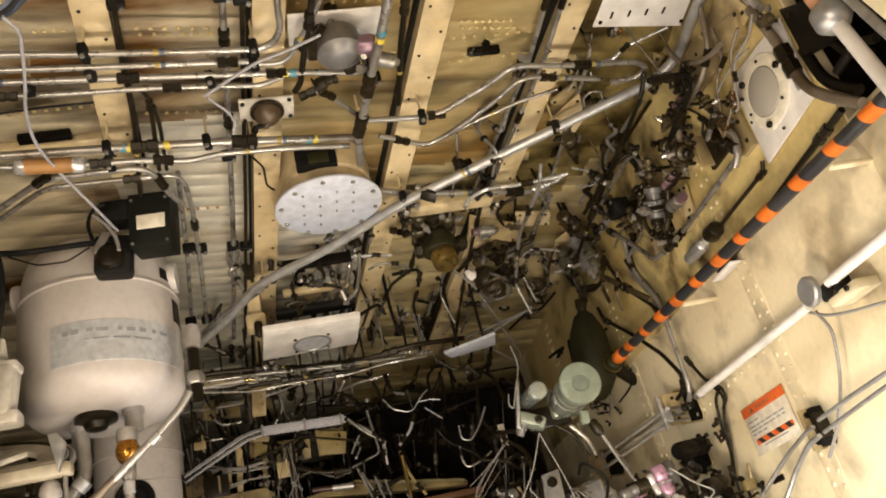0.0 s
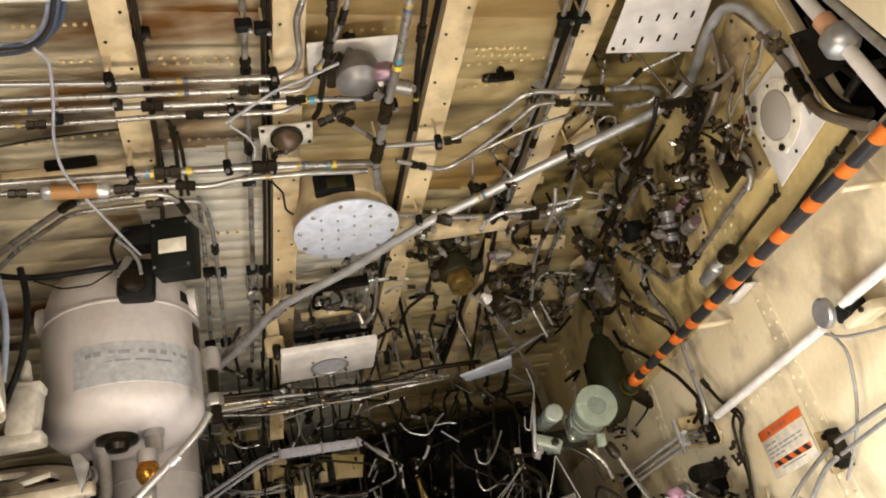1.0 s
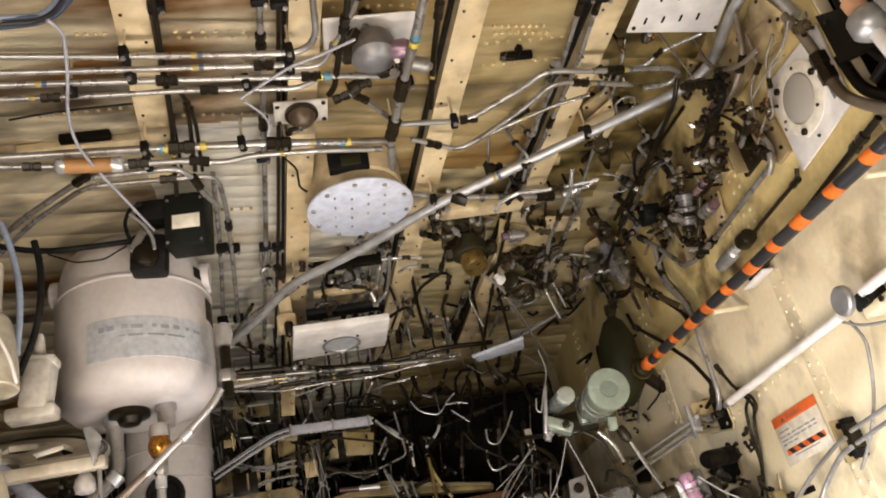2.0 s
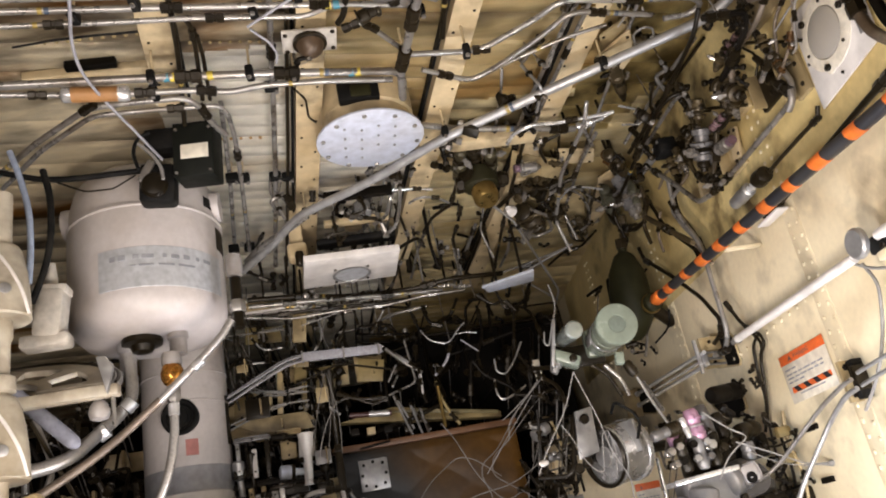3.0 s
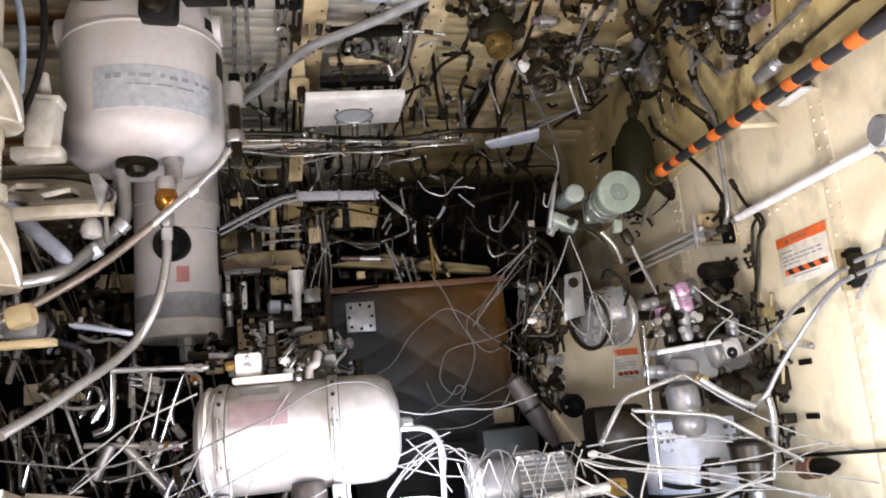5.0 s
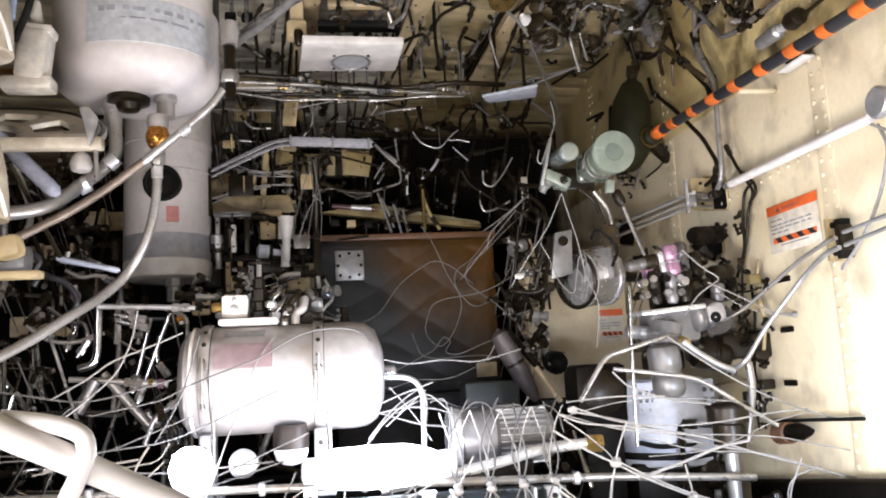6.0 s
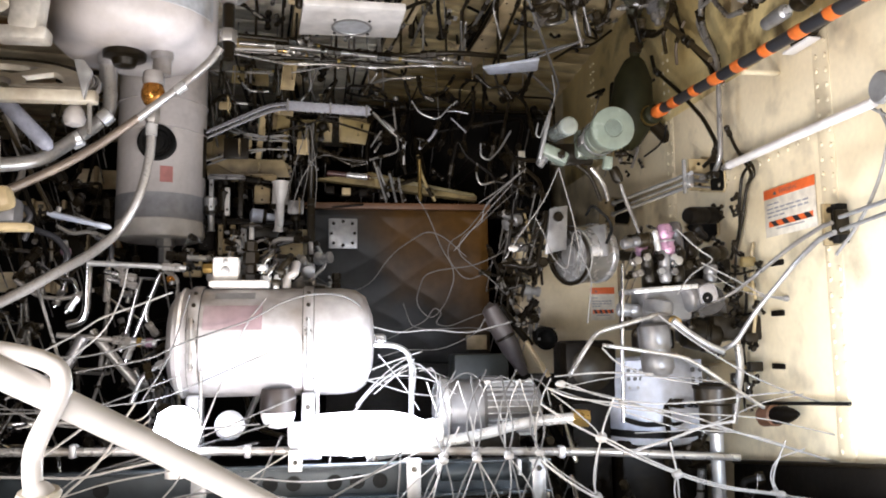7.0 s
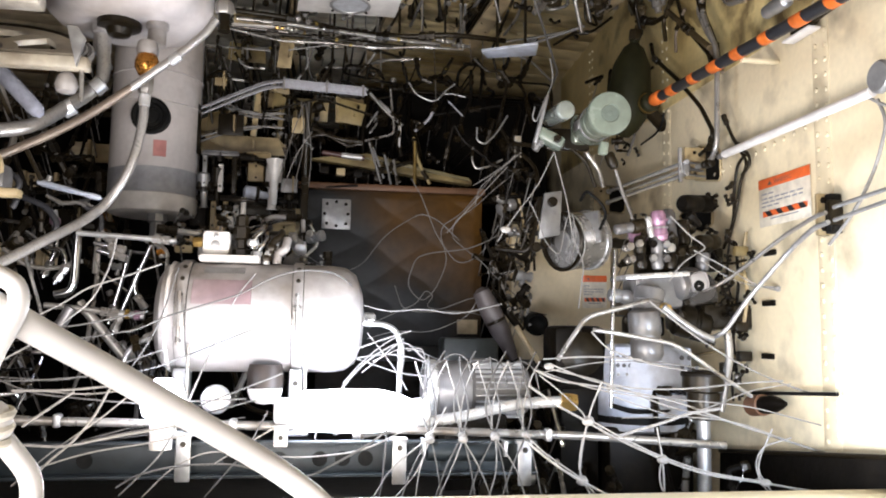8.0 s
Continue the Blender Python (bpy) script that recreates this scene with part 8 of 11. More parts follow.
def clip_stay(ob, p, rng):
    """A thin stay that carries a loose tube from the structure above or behind it."""
    q = Vector((p.x + rng.uniform(-0.02, 0.02), p.y + 0.05, ceiling_z(p.y + 0.05) + 0.01)) if p.z > 2.35 else Vector((p.x, p.y + 0.12, p.z - 0.10))
    part("stay", rod(bmesh.new(), p, q, 0.0020, 6), STEEL, ob)
    part("clip", turned(bmesh.new(), [(0.008, -0.004), (0.010, -0.003), (0.010, 0.003), (0.008, 0.004)], Matrix.Translation(p), 8), GRIME, ob)


def snarl(count, lo, hi, mats, r0, r1, label, group, steps=(2, 4), reach=0.12, rng=CL, up=0.6):
    """Short bent tubes filling a region between two corners."""
    for _ in range(count):
        p = Vector([rng.uniform(a, b) for a, b in zip(lo, hi)])
        pts = [p]
        for _ in range(rng.randint(*steps)):
            ax = rng.choice((0, 1, 2, 2))
            d = Vector((0, 0, 0))
            d[ax] = rng.choice((-1, 1)) * rng.uniform(0.35, 1.0) * reach
            d += Vector([rng.gauss(0, 0.18 * reach) for _ in range(3)])
            q = pts[-1] + d
            q = Vector([min(max(c, a - 0.03), b + 0.03) for c, a, b in zip(q, lo, hi)])
            if (q - pts[-1]).length > 0.02:
                pts.append(q)
        if len(pts) < 2:
            continue
        ob = tube("small_tube", [tuple(p) for p in pts], rng.uniform(r0, r1), rng.choice(mats), label, "tube", group, sides=7, fittings=(rng.uniform(0.05, 0.3), rng.uniform(0.7, 0.95)) if rng.random() < 0.55 else ())
        clip_stay(ob, pts[0].lerp(pts[1], 0.4), rng)


def strew(count, lo, hi, kinds, s0, s1, rng=CL):
    for _ in range(count):
        put_fitting(rng.choice(kinds), [rng.uniform(a, b) for a, b in zip(lo, hi)], rng.uniform(s0, s1), rng=rng)


# the corner of ceiling and side wall
for y in (1.45, 1.75, 2.05, 2.35, 2.65):
    z = ceiling_z(y)
    snarl(2, (0.50, y - 0.16, z - 0.10), (0.99, y + 0.16, z - 0.03), (GRIME, STEEL, STEEL, GREY, STEEL), 0.0030, 0.0060, "oily small tube in the ceiling corner", "corner tubes")
    strew(4, (0.52, y - 0.16, z - 0.14), (1.0, y + 0.16, z - 0.02), (0, 1, 2, 2, 3), 0.5, 0.95)
rn = random.Random(77)
for k in range(5):
    x = 0.50 + 0.10 * k
    y0, y1 = rn.uniform(1.25, 1.7), rn.uniform(2.2, 2.9)
    dz = rn.uniform(0.05, 0.2)
    pts = [(x, y0, ceiling_z(y0) - dz + 0.03), (x, y0 + 0.05, ceiling_z(y0) - dz), (x + rn.uniform(-0.02, 0.02), (y0 + y1) / 2, ceiling_z((y0 + y1) / 2) - dz), (x + 0.03, y1, ceiling_z(y1) - dz), (x + 0.06, y1 + 0.02, ceiling_z(y1) - dz - 0.1)]
    tube("hydraulic_tube", pts, rn.uniform(0.0035, 0.006), rn.choice((GRIME, STEEL, STEEL, STEEL)), "hydraulic tube along the ceiling corner", group="hydraulic tubes", fittings=(0.25, 0.55, 0.8), bend=0.03)
# the measured tubes of the corner between ceiling and side wall
for pts, r, mt, fit in (
        ([(0.999, 1.566, 2.67), (0.965, 1.756, 2.659), (0.943, 2.032, 2.642)], 0.0055, STEEL, (0.3, 0.8)),
        ([(1.033, 1.583, 2.679), (1.006, 1.765, 2.668), (0.989, 1.958, 2.657), (1.006, 2.142, 2.645)], 0.005, GRIME, (0.5,)),
        ([(0.969, 1.297, 2.676), (0.923, 1.323, 2.675), (0.879, 1.346, 2.673), (0.858, 1.384, 2.671), (0.835, 1.387, 2.671)], 0.0042, BRIGHT, (0.62,)),
        ([(0.739, 1.322, 2.645), (0.756, 1.356, 2.643), (0.756, 1.409, 2.639), (0.748, 1.444, 2.637)], 0.0022, CORD, ()),
        ([(0.819, 1.531, 2.632), (0.794, 1.476, 2.635), (0.813, 1.453, 2.637), (0.839, 1.459, 2.636), (0.853, 1.495, 2.634)], 0.003, STEEL, ()),
        ([(0.839, 1.767, 2.618), (0.901, 1.794, 2.616), (0.938, 1.843, 2.613), (0.932, 1.872, 2.612), (0.876, 1.862, 2.612)], 0.0032, BRIGHT, ()),
        ([(0.97, 2.04, 2.586), (0.97, 1.856, 2.587), (0.97, 1.714, 2.583), (0.97, 1.662, 2.571), (0.97, 1.642, 2.536), (0.97, 1.643, 2.454), (0.97, 1.66, 2.43)], 0.0058, STEEL, (0.9,)),
        ([(0.98, 1.862, 2.393), (0.98, 1.928, 2.394), (0.98, 1.945, 2.36), (0.98, 1.905, 2.294), (0.98, 1.87, 2.251)], 0.0055, STEEL, ()),
        ([(0.819, 1.922, 2.629), (0.807, 2.07, 2.62), (0.804, 2.181, 2.613)], 0.006, STEEL, (0.85,)),
        ([(0.701, 1.89, 2.621), (0.661, 1.909, 2.619), (0.651, 1.959, 2.616), (0.686, 2.029, 2.612)], 0.005, GRIME, (0.3,)),
        ([(0.774, 2.255, 2.589), (0.794, 2.187, 2.593), (0.839, 2.193, 2.592), (0.912, 2.228, 2.59)], 0.0034, BRIGHT, (0.5,)),
        ([(0.789, 2.176, 2.583), (0.842, 2.237, 2.58), (0.887, 2.328, 2.574), (0.92, 2.44, 2.568), (0.899, 2.49, 2.565)], 0.0036, STEEL, (0.3, 0.6, 0.85)),
        ([(0.222, 2.062, 2.6), (0.287, 2.068, 2.6), (0.343, 2.088, 2.599)], 0.0042, BRIGHT, (0.6,)),
        ([(0.275, 2.154, 2.595), (0.306, 2.123, 2.597), (0.359, 2.14, 2.596), (0.401, 2.183, 2.593)], 0.0042, STEEL, (0.6,)),
        ([(0.208, 1.961, 2.626), (0.191, 2.163, 2.614), (0.166, 2.422, 2.599)], 0.0042, STEEL, (0.5,)),
        ([(0.243, 1.956, 2.637), (0.224, 2.191, 2.623), (0.206, 2.456, 2.607)], 0.0042, STEEL, (0.8,)),
        ([(0.344, 2.408, 2.61), (0.325, 2.533, 2.602), (0.308, 2.779, 2.587)], 0.0055, STEEL, ()),
        ([(0.335, 2.383, 2.591), (0.354, 2.286, 2.597), (0.411, 2.214, 2.601), (0.419, 2.098, 2.608), (0.424, 2.026, 2.612)], 0.0055, GRIME, (0.05, 0.6)),
        ([(0.452, 2.413, 2.609), (0.444, 2.491, 2.605), (0.49, 2.779, 2.587)], 0.005, GRIME, (0.03,)),
        ([(0.45, 2.559, 2.59), (0.501, 2.837, 2.574)], 0.0042, CORD, ()),
        ([(0.517, 2.415, 2.609), (0.503, 2.598, 2.598), (0.481, 2.876, 2.581)], 0.0062, STEEL, (0.1,)),
        ([(0.548, 2.426, 2.608), (0.536, 2.61, 2.597), (0.517, 2.839, 2.584)], 0.006, GRIME, (0.1,)),
        ([(0.64, 2.44, 2.588), (0.654, 2.614, 2.577), (0.643, 2.749, 2.569)], 0.005, STEEL, ()),
        ([(0.678, 2.453, 2.587), (0.743, 2.537, 2.582), (0.799, 2.493, 2.584), (0.759, 2.38, 2.591), (0.689, 2.32, 2.595)], 0.0055, STEEL, ()),
        ([(0.666, 2.828, 2.574), (0.772, 2.771, 2.578), (0.892, 2.684, 2.583)], 0.004, CORD, ()),
        ([(0.98, 2.573, 2.59), (0.951, 2.696, 2.582), (0.888, 2.72, 2.581), (0.85, 2.825, 2.574)], 0.005, GRIME, (0.5,)),
        ([(0.99, 2.039, 2.406), (0.99, 2.102, 2.361), (0.99, 2.099, 2.302)], 0.0045, VENTPIPE, (0.4,)),
        ([(0.99, 2.168, 2.453), (0.99, 2.011, 2.332), (0.99, 1.892, 2.234), (0.99, 1.838, 2.158)], 0.0048, VENTPIPE, (0.3, 0.7)),
        ([(0.99, 2.002, 2.464), (0.99, 1.927, 2.481), (0.99, 1.834, 2.445), (0.99, 1.801, 2.408), (0.99, 1.878, 2.405)], 0.004, VENTPIPE, (0.5,)),
        ([(0.98, 1.723, 2.453), (0.98, 1.803, 2.447), (0.98, 1.797, 2.407)], 0.006, DARK, (0.5,)),
        ([(0.99, 1.357, 2.455), (0.99, 1.334, 2.418), (0.99, 1.336, 2.383), (0.99, 1.291, 2.319)], 0.0075, GRIME, (0.4, 0.85)),
        ([(0.99, 1.287, 2.324), (0.99, 1.294, 2.301), (0.99, 1.317, 2.292)], 0.0075, STEEL, ()),
        ([(0.99, 1.063, 2.486), (0.99, 1.101, 2.46), (0.99, 1.17, 2.461), (0.99, 1.199, 2.424), (0.99, 1.22, 2.379), (0.99, 1.236, 2.377)], 0.0028, CORD, ()),
        ([(0.99, 1.116, 2.444), (0.99, 1.186, 2.459), (0.99, 1.235, 2.454), (0.99, 1.262, 2.452)], 0.0024, CORD, ()),
        ([(1, 1.401, 2.514), (1, 1.367, 2.47), (1, 1.369, 2.447), (1, 1.392, 2.431)], 0.003, GRIME, ()),
        ([(0.98, 1.402, 2.518), (0.98, 1.438, 2.494), (0.98, 1.46, 2.451), (0.98, 1.498, 2.436)], 0.0095, VENTPIPE, (0.3,)),
        ([(1.177, 1.185, 2.703), (1.207, 1.26, 2.698)], 0.005, STEEL, ()),
):
    tube("small_tube", pts, r, mt, "bent hydraulic tube in the ceiling corner", group="corner tubes", bend=0.025, sides=10, fittings=fit)

# valves, plugs and unions among those tubes
OILBROWN = material("oily_brown_metal", (0.075, 0.055, 0.027), 0.36, 0.25, stain=(0.014, 0.010, 0.005), amount=0.8, grain=60, blotch=18, bump=0.2, vary=0.4)
BROWNU = material("brown_union", (0.13, 0.065, 0.02), 0.35, 0.5, stain=(0.04, 0.02, 0.01), amount=0.6, grain=60, blotch=20, bump=0.1)
VALVEGREY = material("grey_green_casting", (0.15, 0.15, 0.115), 0.4, 0.3, stain=(0.05, 0.045, 0.03), amount=0.8, grain=45, blotch=16, bump=0.2)
OLIVEC = material("olive_casting", (0.075, 0.065, 0.035), 0.4, 0.3, stain=(0.025, 0.02, 0.01), amount=0.8, grain=45, blotch=16, bump=0.2)
PINKISH = material("dusty_purple", (0.20, 0.12, 0.13), 0.4, 0.3, stain=(0.10, 0.06, 0.05), amount=0.6, grain=50, blotch=20, bump=0.1)


def fixture(a, b, r, mat, cap_mat, k):
    """A stepped valve body between two points, with flange, hex collar, cap, ports, bolts and a stem to the structure behind."""
    a, b = Vector(a), Vector(b)
    n = (b - a).length
    ob = thing("plug_valve", along(a, b), "oily plug valve with flange, cap and ports in the corner", "valve", "corner valves")
    bm = turned(bmesh.new(), [(r * 0.5, -n * 0.06), (r * 0.8, -n * 0.02), (r * 0.8, n * 0.12), (r * 0.62, n * 0.14), (r * 0.62, n * 0.30), (r * 0.92, n * 0.33), (r * 0.92, n * 0.42), (r * 0.66, n * 0.45), (r * 0.66, n * 0.62), (r * 0.8, n * 0.65), (r * 0.8, n * 0.78), (r * 0.45, n * 0.82)], None, 16)
    if k % 3 == 0:
        box(bm, (r * 1.7, r * 1.35, n * 0.26), (0, 0, n * 0.25), pose(0, 0, 0, 0, 0, 25 * k), r * 0.12)
    part("body", bm, mat, ob)
    part("collar", hexnut(bmesh.new(), Matrix.Translation((0, 0, n * 0.46)), r * 0.88, n * 0.12), cap_mat, ob)
    part("cap", turned(bmesh.new(), [(r * 0.42, n * 0.78), (r * 0.55, n * 0.84), (r * 0.55, n * 0.97), (r * 0.34, n * 1.0), (r * 0.3, n * 1.1), (0, n * 1.1)], None, 6 if k % 2 else 14), cap_mat, ob)
    fl = part("flange", box(bmesh.new(), (r * 2.3, r * 1.2, max(n * 0.07, 0.003)), (0, 0, n * 0.36), pose(0, 0, 0, 0, 0, 40 * k), r * 0.08), mat, ob)
    for j in (-1, 1):
        q = pose(0, 0, 0, 0, 0, 40 * k) @ Vector((j * r * 0.95, 0, n * 0.40))
        part("bolt", hexnut(bmesh.new(), Matrix.Translation(q), r * 0.17, r * 0.2), STEEL, fl)
    for j in range(2):
        a1 = radians(70 * k + 140 * j)
        side = Vector((math.cos(a1), math.sin(a1), 0.2 - 0.4 * j))
        z = Vector((0, 0, n * (0.2 + 0.45 * j)))
        part("port", turned(bmesh.new(), [(r * 0.30, 0), (r * 0.30, r * 0.85), (r * 0.44, r * 0.9), (r * 0.44, r * 1.3), (r * 0.30, r * 1.35), (r * 0.22, r * 1.8)], along(side * r * 0.3 + z, side * r * 2 + z), 6), (GRIME, STEEL)[j], ob)
    c = a.lerp(b, 0.4)
    end = Vector((c.x, c.y + 0.02, ceiling_z(c.y) + 0.01)) if ceiling_z(c.y) - c.z < 1.06 - c.x else Vector((1.05, c.y + 0.02, c.z + 0.01))
    part("stem", rod(bmesh.new(), ob.matrix_world.inverted() @ c, ob.matrix_world.inverted() @ end, max(r * 0.25, 0.004), 8), GRIME, ob)
    return ob


for k, (a, b, r, mt, cm) in enumerate((
        ((0.799, 1.634, 2.666), (0.869, 1.788, 2.657), 0.0203, OILBROWN, GRIME),
        ((0.828, 1.558, 2.671), (0.905, 1.55, 2.671), 0.0174, OILBROWN, GRIME),
        ((1.02, 1.532, 2.672), (1.012, 1.418, 2.679), 0.0128, OILBROWN, OILBROWN),
        ((0.616, 1.411, 2.679), (0.688, 1.411, 2.679), 0.0091, OILBROWN, BRASS),
        ((0.735, 1.395, 2.68), (0.773, 1.401, 2.68), 0.0116, OILBROWN, GRIME),
        ((0.786, 1.454, 2.677), (0.849, 1.46, 2.676), 0.0083, BROWNU, GRIME),
        ((0.828, 1.307, 2.686), (0.855, 1.302, 2.686), 0.0137, OILBROWN, COPPER),
        ((0.773, 1.305, 2.686), (0.79, 1.347, 2.683), 0.0090, OILBROWN, COPPER),
        ((0.96, 1.619, 2.434), (0.96, 1.664, 2.351), 0.0296, CASTING, GRIME),
        ((0.97, 1.602, 2.51), (0.97, 1.636, 2.461), 0.0162, OILBROWN, OILBROWN),
        ((0.97, 1.58, 2.416), (0.97, 1.507, 2.41), 0.0122, PINKISH, GRIME),
        ((0.97, 1.495, 2.478), (0.97, 1.423, 2.401), 0.0239, OILBROWN, GRIME),
        ((0.98, 1.469, 2.416), (0.98, 1.512, 2.411), 0.0164, OILBROWN, GRIME),
        ((0.97, 1.418, 2.515), (0.97, 1.345, 2.524), 0.0106, PINKISH, GRIME),
        ((0.97, 1.419, 2.524), (0.97, 1.482, 2.517), 0.0153, OILBROWN, OILBROWN),
        ((0.971, 2.178, 2.618), (1.102, 2.456, 2.602), 0.0339, VALVEGREY, OILBROWN),
        ((0.97, 2.338, 2.609), (1.052, 2.542, 2.596), 0.0291, VALVEGREY, GRIME),
        ((0.884, 2.057, 2.626), (0.937, 2.119, 2.622), 0.0205, BROWNU, GRIME),
        ((1.03, 2.001, 2.629), (1.091, 2.078, 2.624), 0.0206, OILBROWN, OILBROWN),
        ((1.044, 2.154, 2.62), (1.067, 2.081, 2.624), 0.0108, BRIGHT, GRIME),
        ((0.756, 1.885, 2.636), (0.804, 1.863, 2.637), 0.0150, BRIGHT, GREY),
        ((0.808, 1.864, 2.637), (0.843, 1.834, 2.639), 0.0068, BRIGHT, BRIGHT),
        ((0.716, 1.904, 2.635), (0.756, 1.885, 2.636), 0.0082, BRIGHT, GREY),
        ((0.677, 2.387, 2.621), (0.773, 2.54, 2.612), 0.0414, OILBROWN, OILBROWN),
        ((0.684, 2.173, 2.634), (0.782, 2.235, 2.63), 0.0209, OILBROWN, GRIME),
        ((0.554, 1.949, 2.647), (0.569, 1.868, 2.652), 0.0205, OILBROWN, GRIME),
        ((0.716, 2.083, 2.639), (0.769, 2.113, 2.637), 0.0131, OILBROWN, OILBROWN),
        ((0.613, 2.094, 2.638), (0.685, 2.107, 2.638), 0.0130, BRIGHT, GREY),
        ((0.428, 2.076, 2.624), (0.418, 1.893, 2.635), 0.0239, OLIVEC, GRIME),
        ((0.527, 2.104, 2.623), (0.504, 1.92, 2.634), 0.0243, OLIVEC, GRIME),
        ((0.136, 2.113, 2.637), (0.157, 2.276, 2.627), 0.0211, CASTING, GREY),
        ((0.444, 2.782, 2.597), (0.537, 2.844, 2.593), 0.0106, CREAM, GRIME),
        ((0.98, 1.296, 2.466), (0.98, 1.3, 2.429), 0.0133, OILBROWN, GRIME),
        ((0.99, 1.218, 2.416), (0.99, 1.241, 2.38), 0.0107, BROWNU, OILBROWN),
        ((0.99, 1.3, 2.419), (0.99, 1.287, 2.37), 0.0132, OILBROWN, BROWNU),
        ((0.99, 1.054, 2.454), (0.99, 1.021, 2.437), 0.0143, OILBROWN, OILBROWN),
)):
    fixture(a, b, r, mt, cm, k)
# more oily plumbing packed into the corner
GREYGREEN = material("grey_green_casting", (0.105, 0.105, 0.075), 0.36, 0.3, stain=(0.03, 0.026, 0.014), amount=0.8, grain=50, blotch=18, bump=0.2, vary=0.25)
for k, (a, b, r, mt, cm) in enumerate((
        ((0.958, 2.19, 2.603), (0.98, 2.193, 2.469), 0.0316, CASTING, STEEL),
        ((0.928, 2.253, 2.599), (0.98, 2.37, 2.557), 0.0245, GREYGREEN, GRIME),
        ((0.883, 2.032, 2.612), (0.98, 2.159, 2.59), 0.0245, OILBROWN, GRIME),
        ((0.98, 1.655, 2.431), (0.98, 1.673, 2.341), 0.0212, CASTING, OILBROWN),
        ((0.98, 1.65, 2.536), (0.98, 1.676, 2.471), 0.0139, OILBROWN, GRIME),
        ((0.98, 1.505, 2.456), (0.98, 1.48, 2.391), 0.0173, OILBROWN, STEEL),
        ((0.98, 1.731, 2.5), (0.98, 1.689, 2.421), 0.0173, GRIME, OILBROWN),
        ((0.98, 2.165, 2.571), (0.98, 2.153, 2.473), 0.0166, GREYGREEN, STEEL),
        ((0.98, 1.812, 2.486), (0.98, 1.791, 2.411), 0.0145, OILBROWN, STEEL),
        ((0.98, 1.691, 2.338), (0.98, 1.655, 2.285), 0.0166, GRIME, GRIME),
        ((0.98, 2.314, 2.523), (0.98, 2.334, 2.438), 0.0211, OILBROWN, GRIME),
        ((0.98, 1.861, 2.484), (0.98, 1.855, 2.42), 0.0148, OILBROWN, GRIME),
        ((0.767, 2.385, 2.591), (0.818, 2.341, 2.594), 0.0251, GRIME, OILBROWN),
        ((0.885, 2.447, 2.587), (0.941, 2.581, 2.579), 0.0179, OILBROWN, STEEL),
        ((0.674, 2.194, 2.602), (0.754, 2.269, 2.598), 0.0252, GRIME, OILBROWN),
        ((0.634, 2.237, 2.6), (0.656, 2.139, 2.606), 0.0218, OILBROWN, GRIME),
)):
    fixture(a, b, r, mt, cm, k + 2)
for pts, r, mt, fit in (
        ([(0.98, 1.91, 2.539), (0.98, 2.062, 2.553)], 0.0118, GREY, ()),
        ([(0.98, 2.125, 2.43), (0.98, 1.976, 2.311), (0.98, 1.883, 2.238)], 0.008, OILBROWN, (0.5,)),
        ([(0.782, 2.215, 2.601), (0.829, 2.213, 2.601), (0.884, 2.285, 2.597), (0.943, 2.345, 2.593)], 0.004, STEEL, (0.4, 0.75)),
        ([(0.894, 2.244, 2.599), (0.903, 2.365, 2.592), (0.924, 2.524, 2.583)], 0.0045, OILBROWN, (0.2, 0.5, 0.8)),
        ([(0.98, 2.093, 2.522), (0.98, 2.093, 2.463), (0.98, 2.161, 2.418), (0.98, 2.145, 2.352)], 0.0062, OILBROWN, (0.3,)),
        ([(0.98, 2.404, 2.574), (0.98, 2.359, 2.513), (0.98, 2.237, 2.438), (0.98, 2.142, 2.424)], 0.0079, GRIME, (0.5,)),
        ([(0.98, 1.693, 2.493), (0.98, 1.754, 2.46), (0.98, 1.762, 2.395), (0.98, 1.703, 2.324)], 0.0062, OILBROWN, (0.4, 0.8)),
        ([(0.98, 1.58, 2.42), (0.98, 1.622, 2.364), (0.98, 1.676, 2.329)], 0.0066, OILBROWN, (0.5,)),
        ([(0.98, 1.677, 2.465), (0.98, 1.562, 2.399), (0.98, 1.505, 2.404)], 0.0061, GRIME, (0.5,)),
        ([(0.917, 1.907, 2.62), (0.971, 1.97, 2.616), (0.98, 1.918, 2.574)], 0.0085, GRIME, (0.6,)),
        ([(0.755, 1.959, 2.616), (0.768, 1.876, 2.621), (0.818, 1.972, 2.616)], 0.005, STEEL, ()),
        ([(0.661, 2.414, 2.589), (0.721, 2.353, 2.593), (0.833, 2.464, 2.586), (0.863, 2.412, 2.589)], 0.0058, OILBROWN, (0.5,)),
        ([(0.573, 2.275, 2.598), (0.616, 2.18, 2.603), (0.73, 2.191, 2.603), (0.796, 2.15, 2.605)], 0.0073, GRIME, (0.4, 0.8)),
):
    tube("small_tube", pts, r, mt, "bent hydraulic tube in the ceiling corner", group="corner tubes", bend=0.025, sides=10, fittings=fit)
jb = thing("junction_block", Matrix.Translation((0.96, 1.85, 2.514)), "black junction block on the upper wall", "block")
part("body", box(bmesh.new(), (0.05, 0.06, 0.045), (0.01, 0, 0), None, 0.006), RUBBER, jb)
part("foot", box(bmesh.new(), (0.07, 0.03, 0.03), (0.045, 0, 0), None, 0.004), GRIME, jb)
bolts_on(jb, [(-0.015, e, 0.012) for e in (-0.02, 0.02)], (-1, 0, 0), 0.005, STEEL)

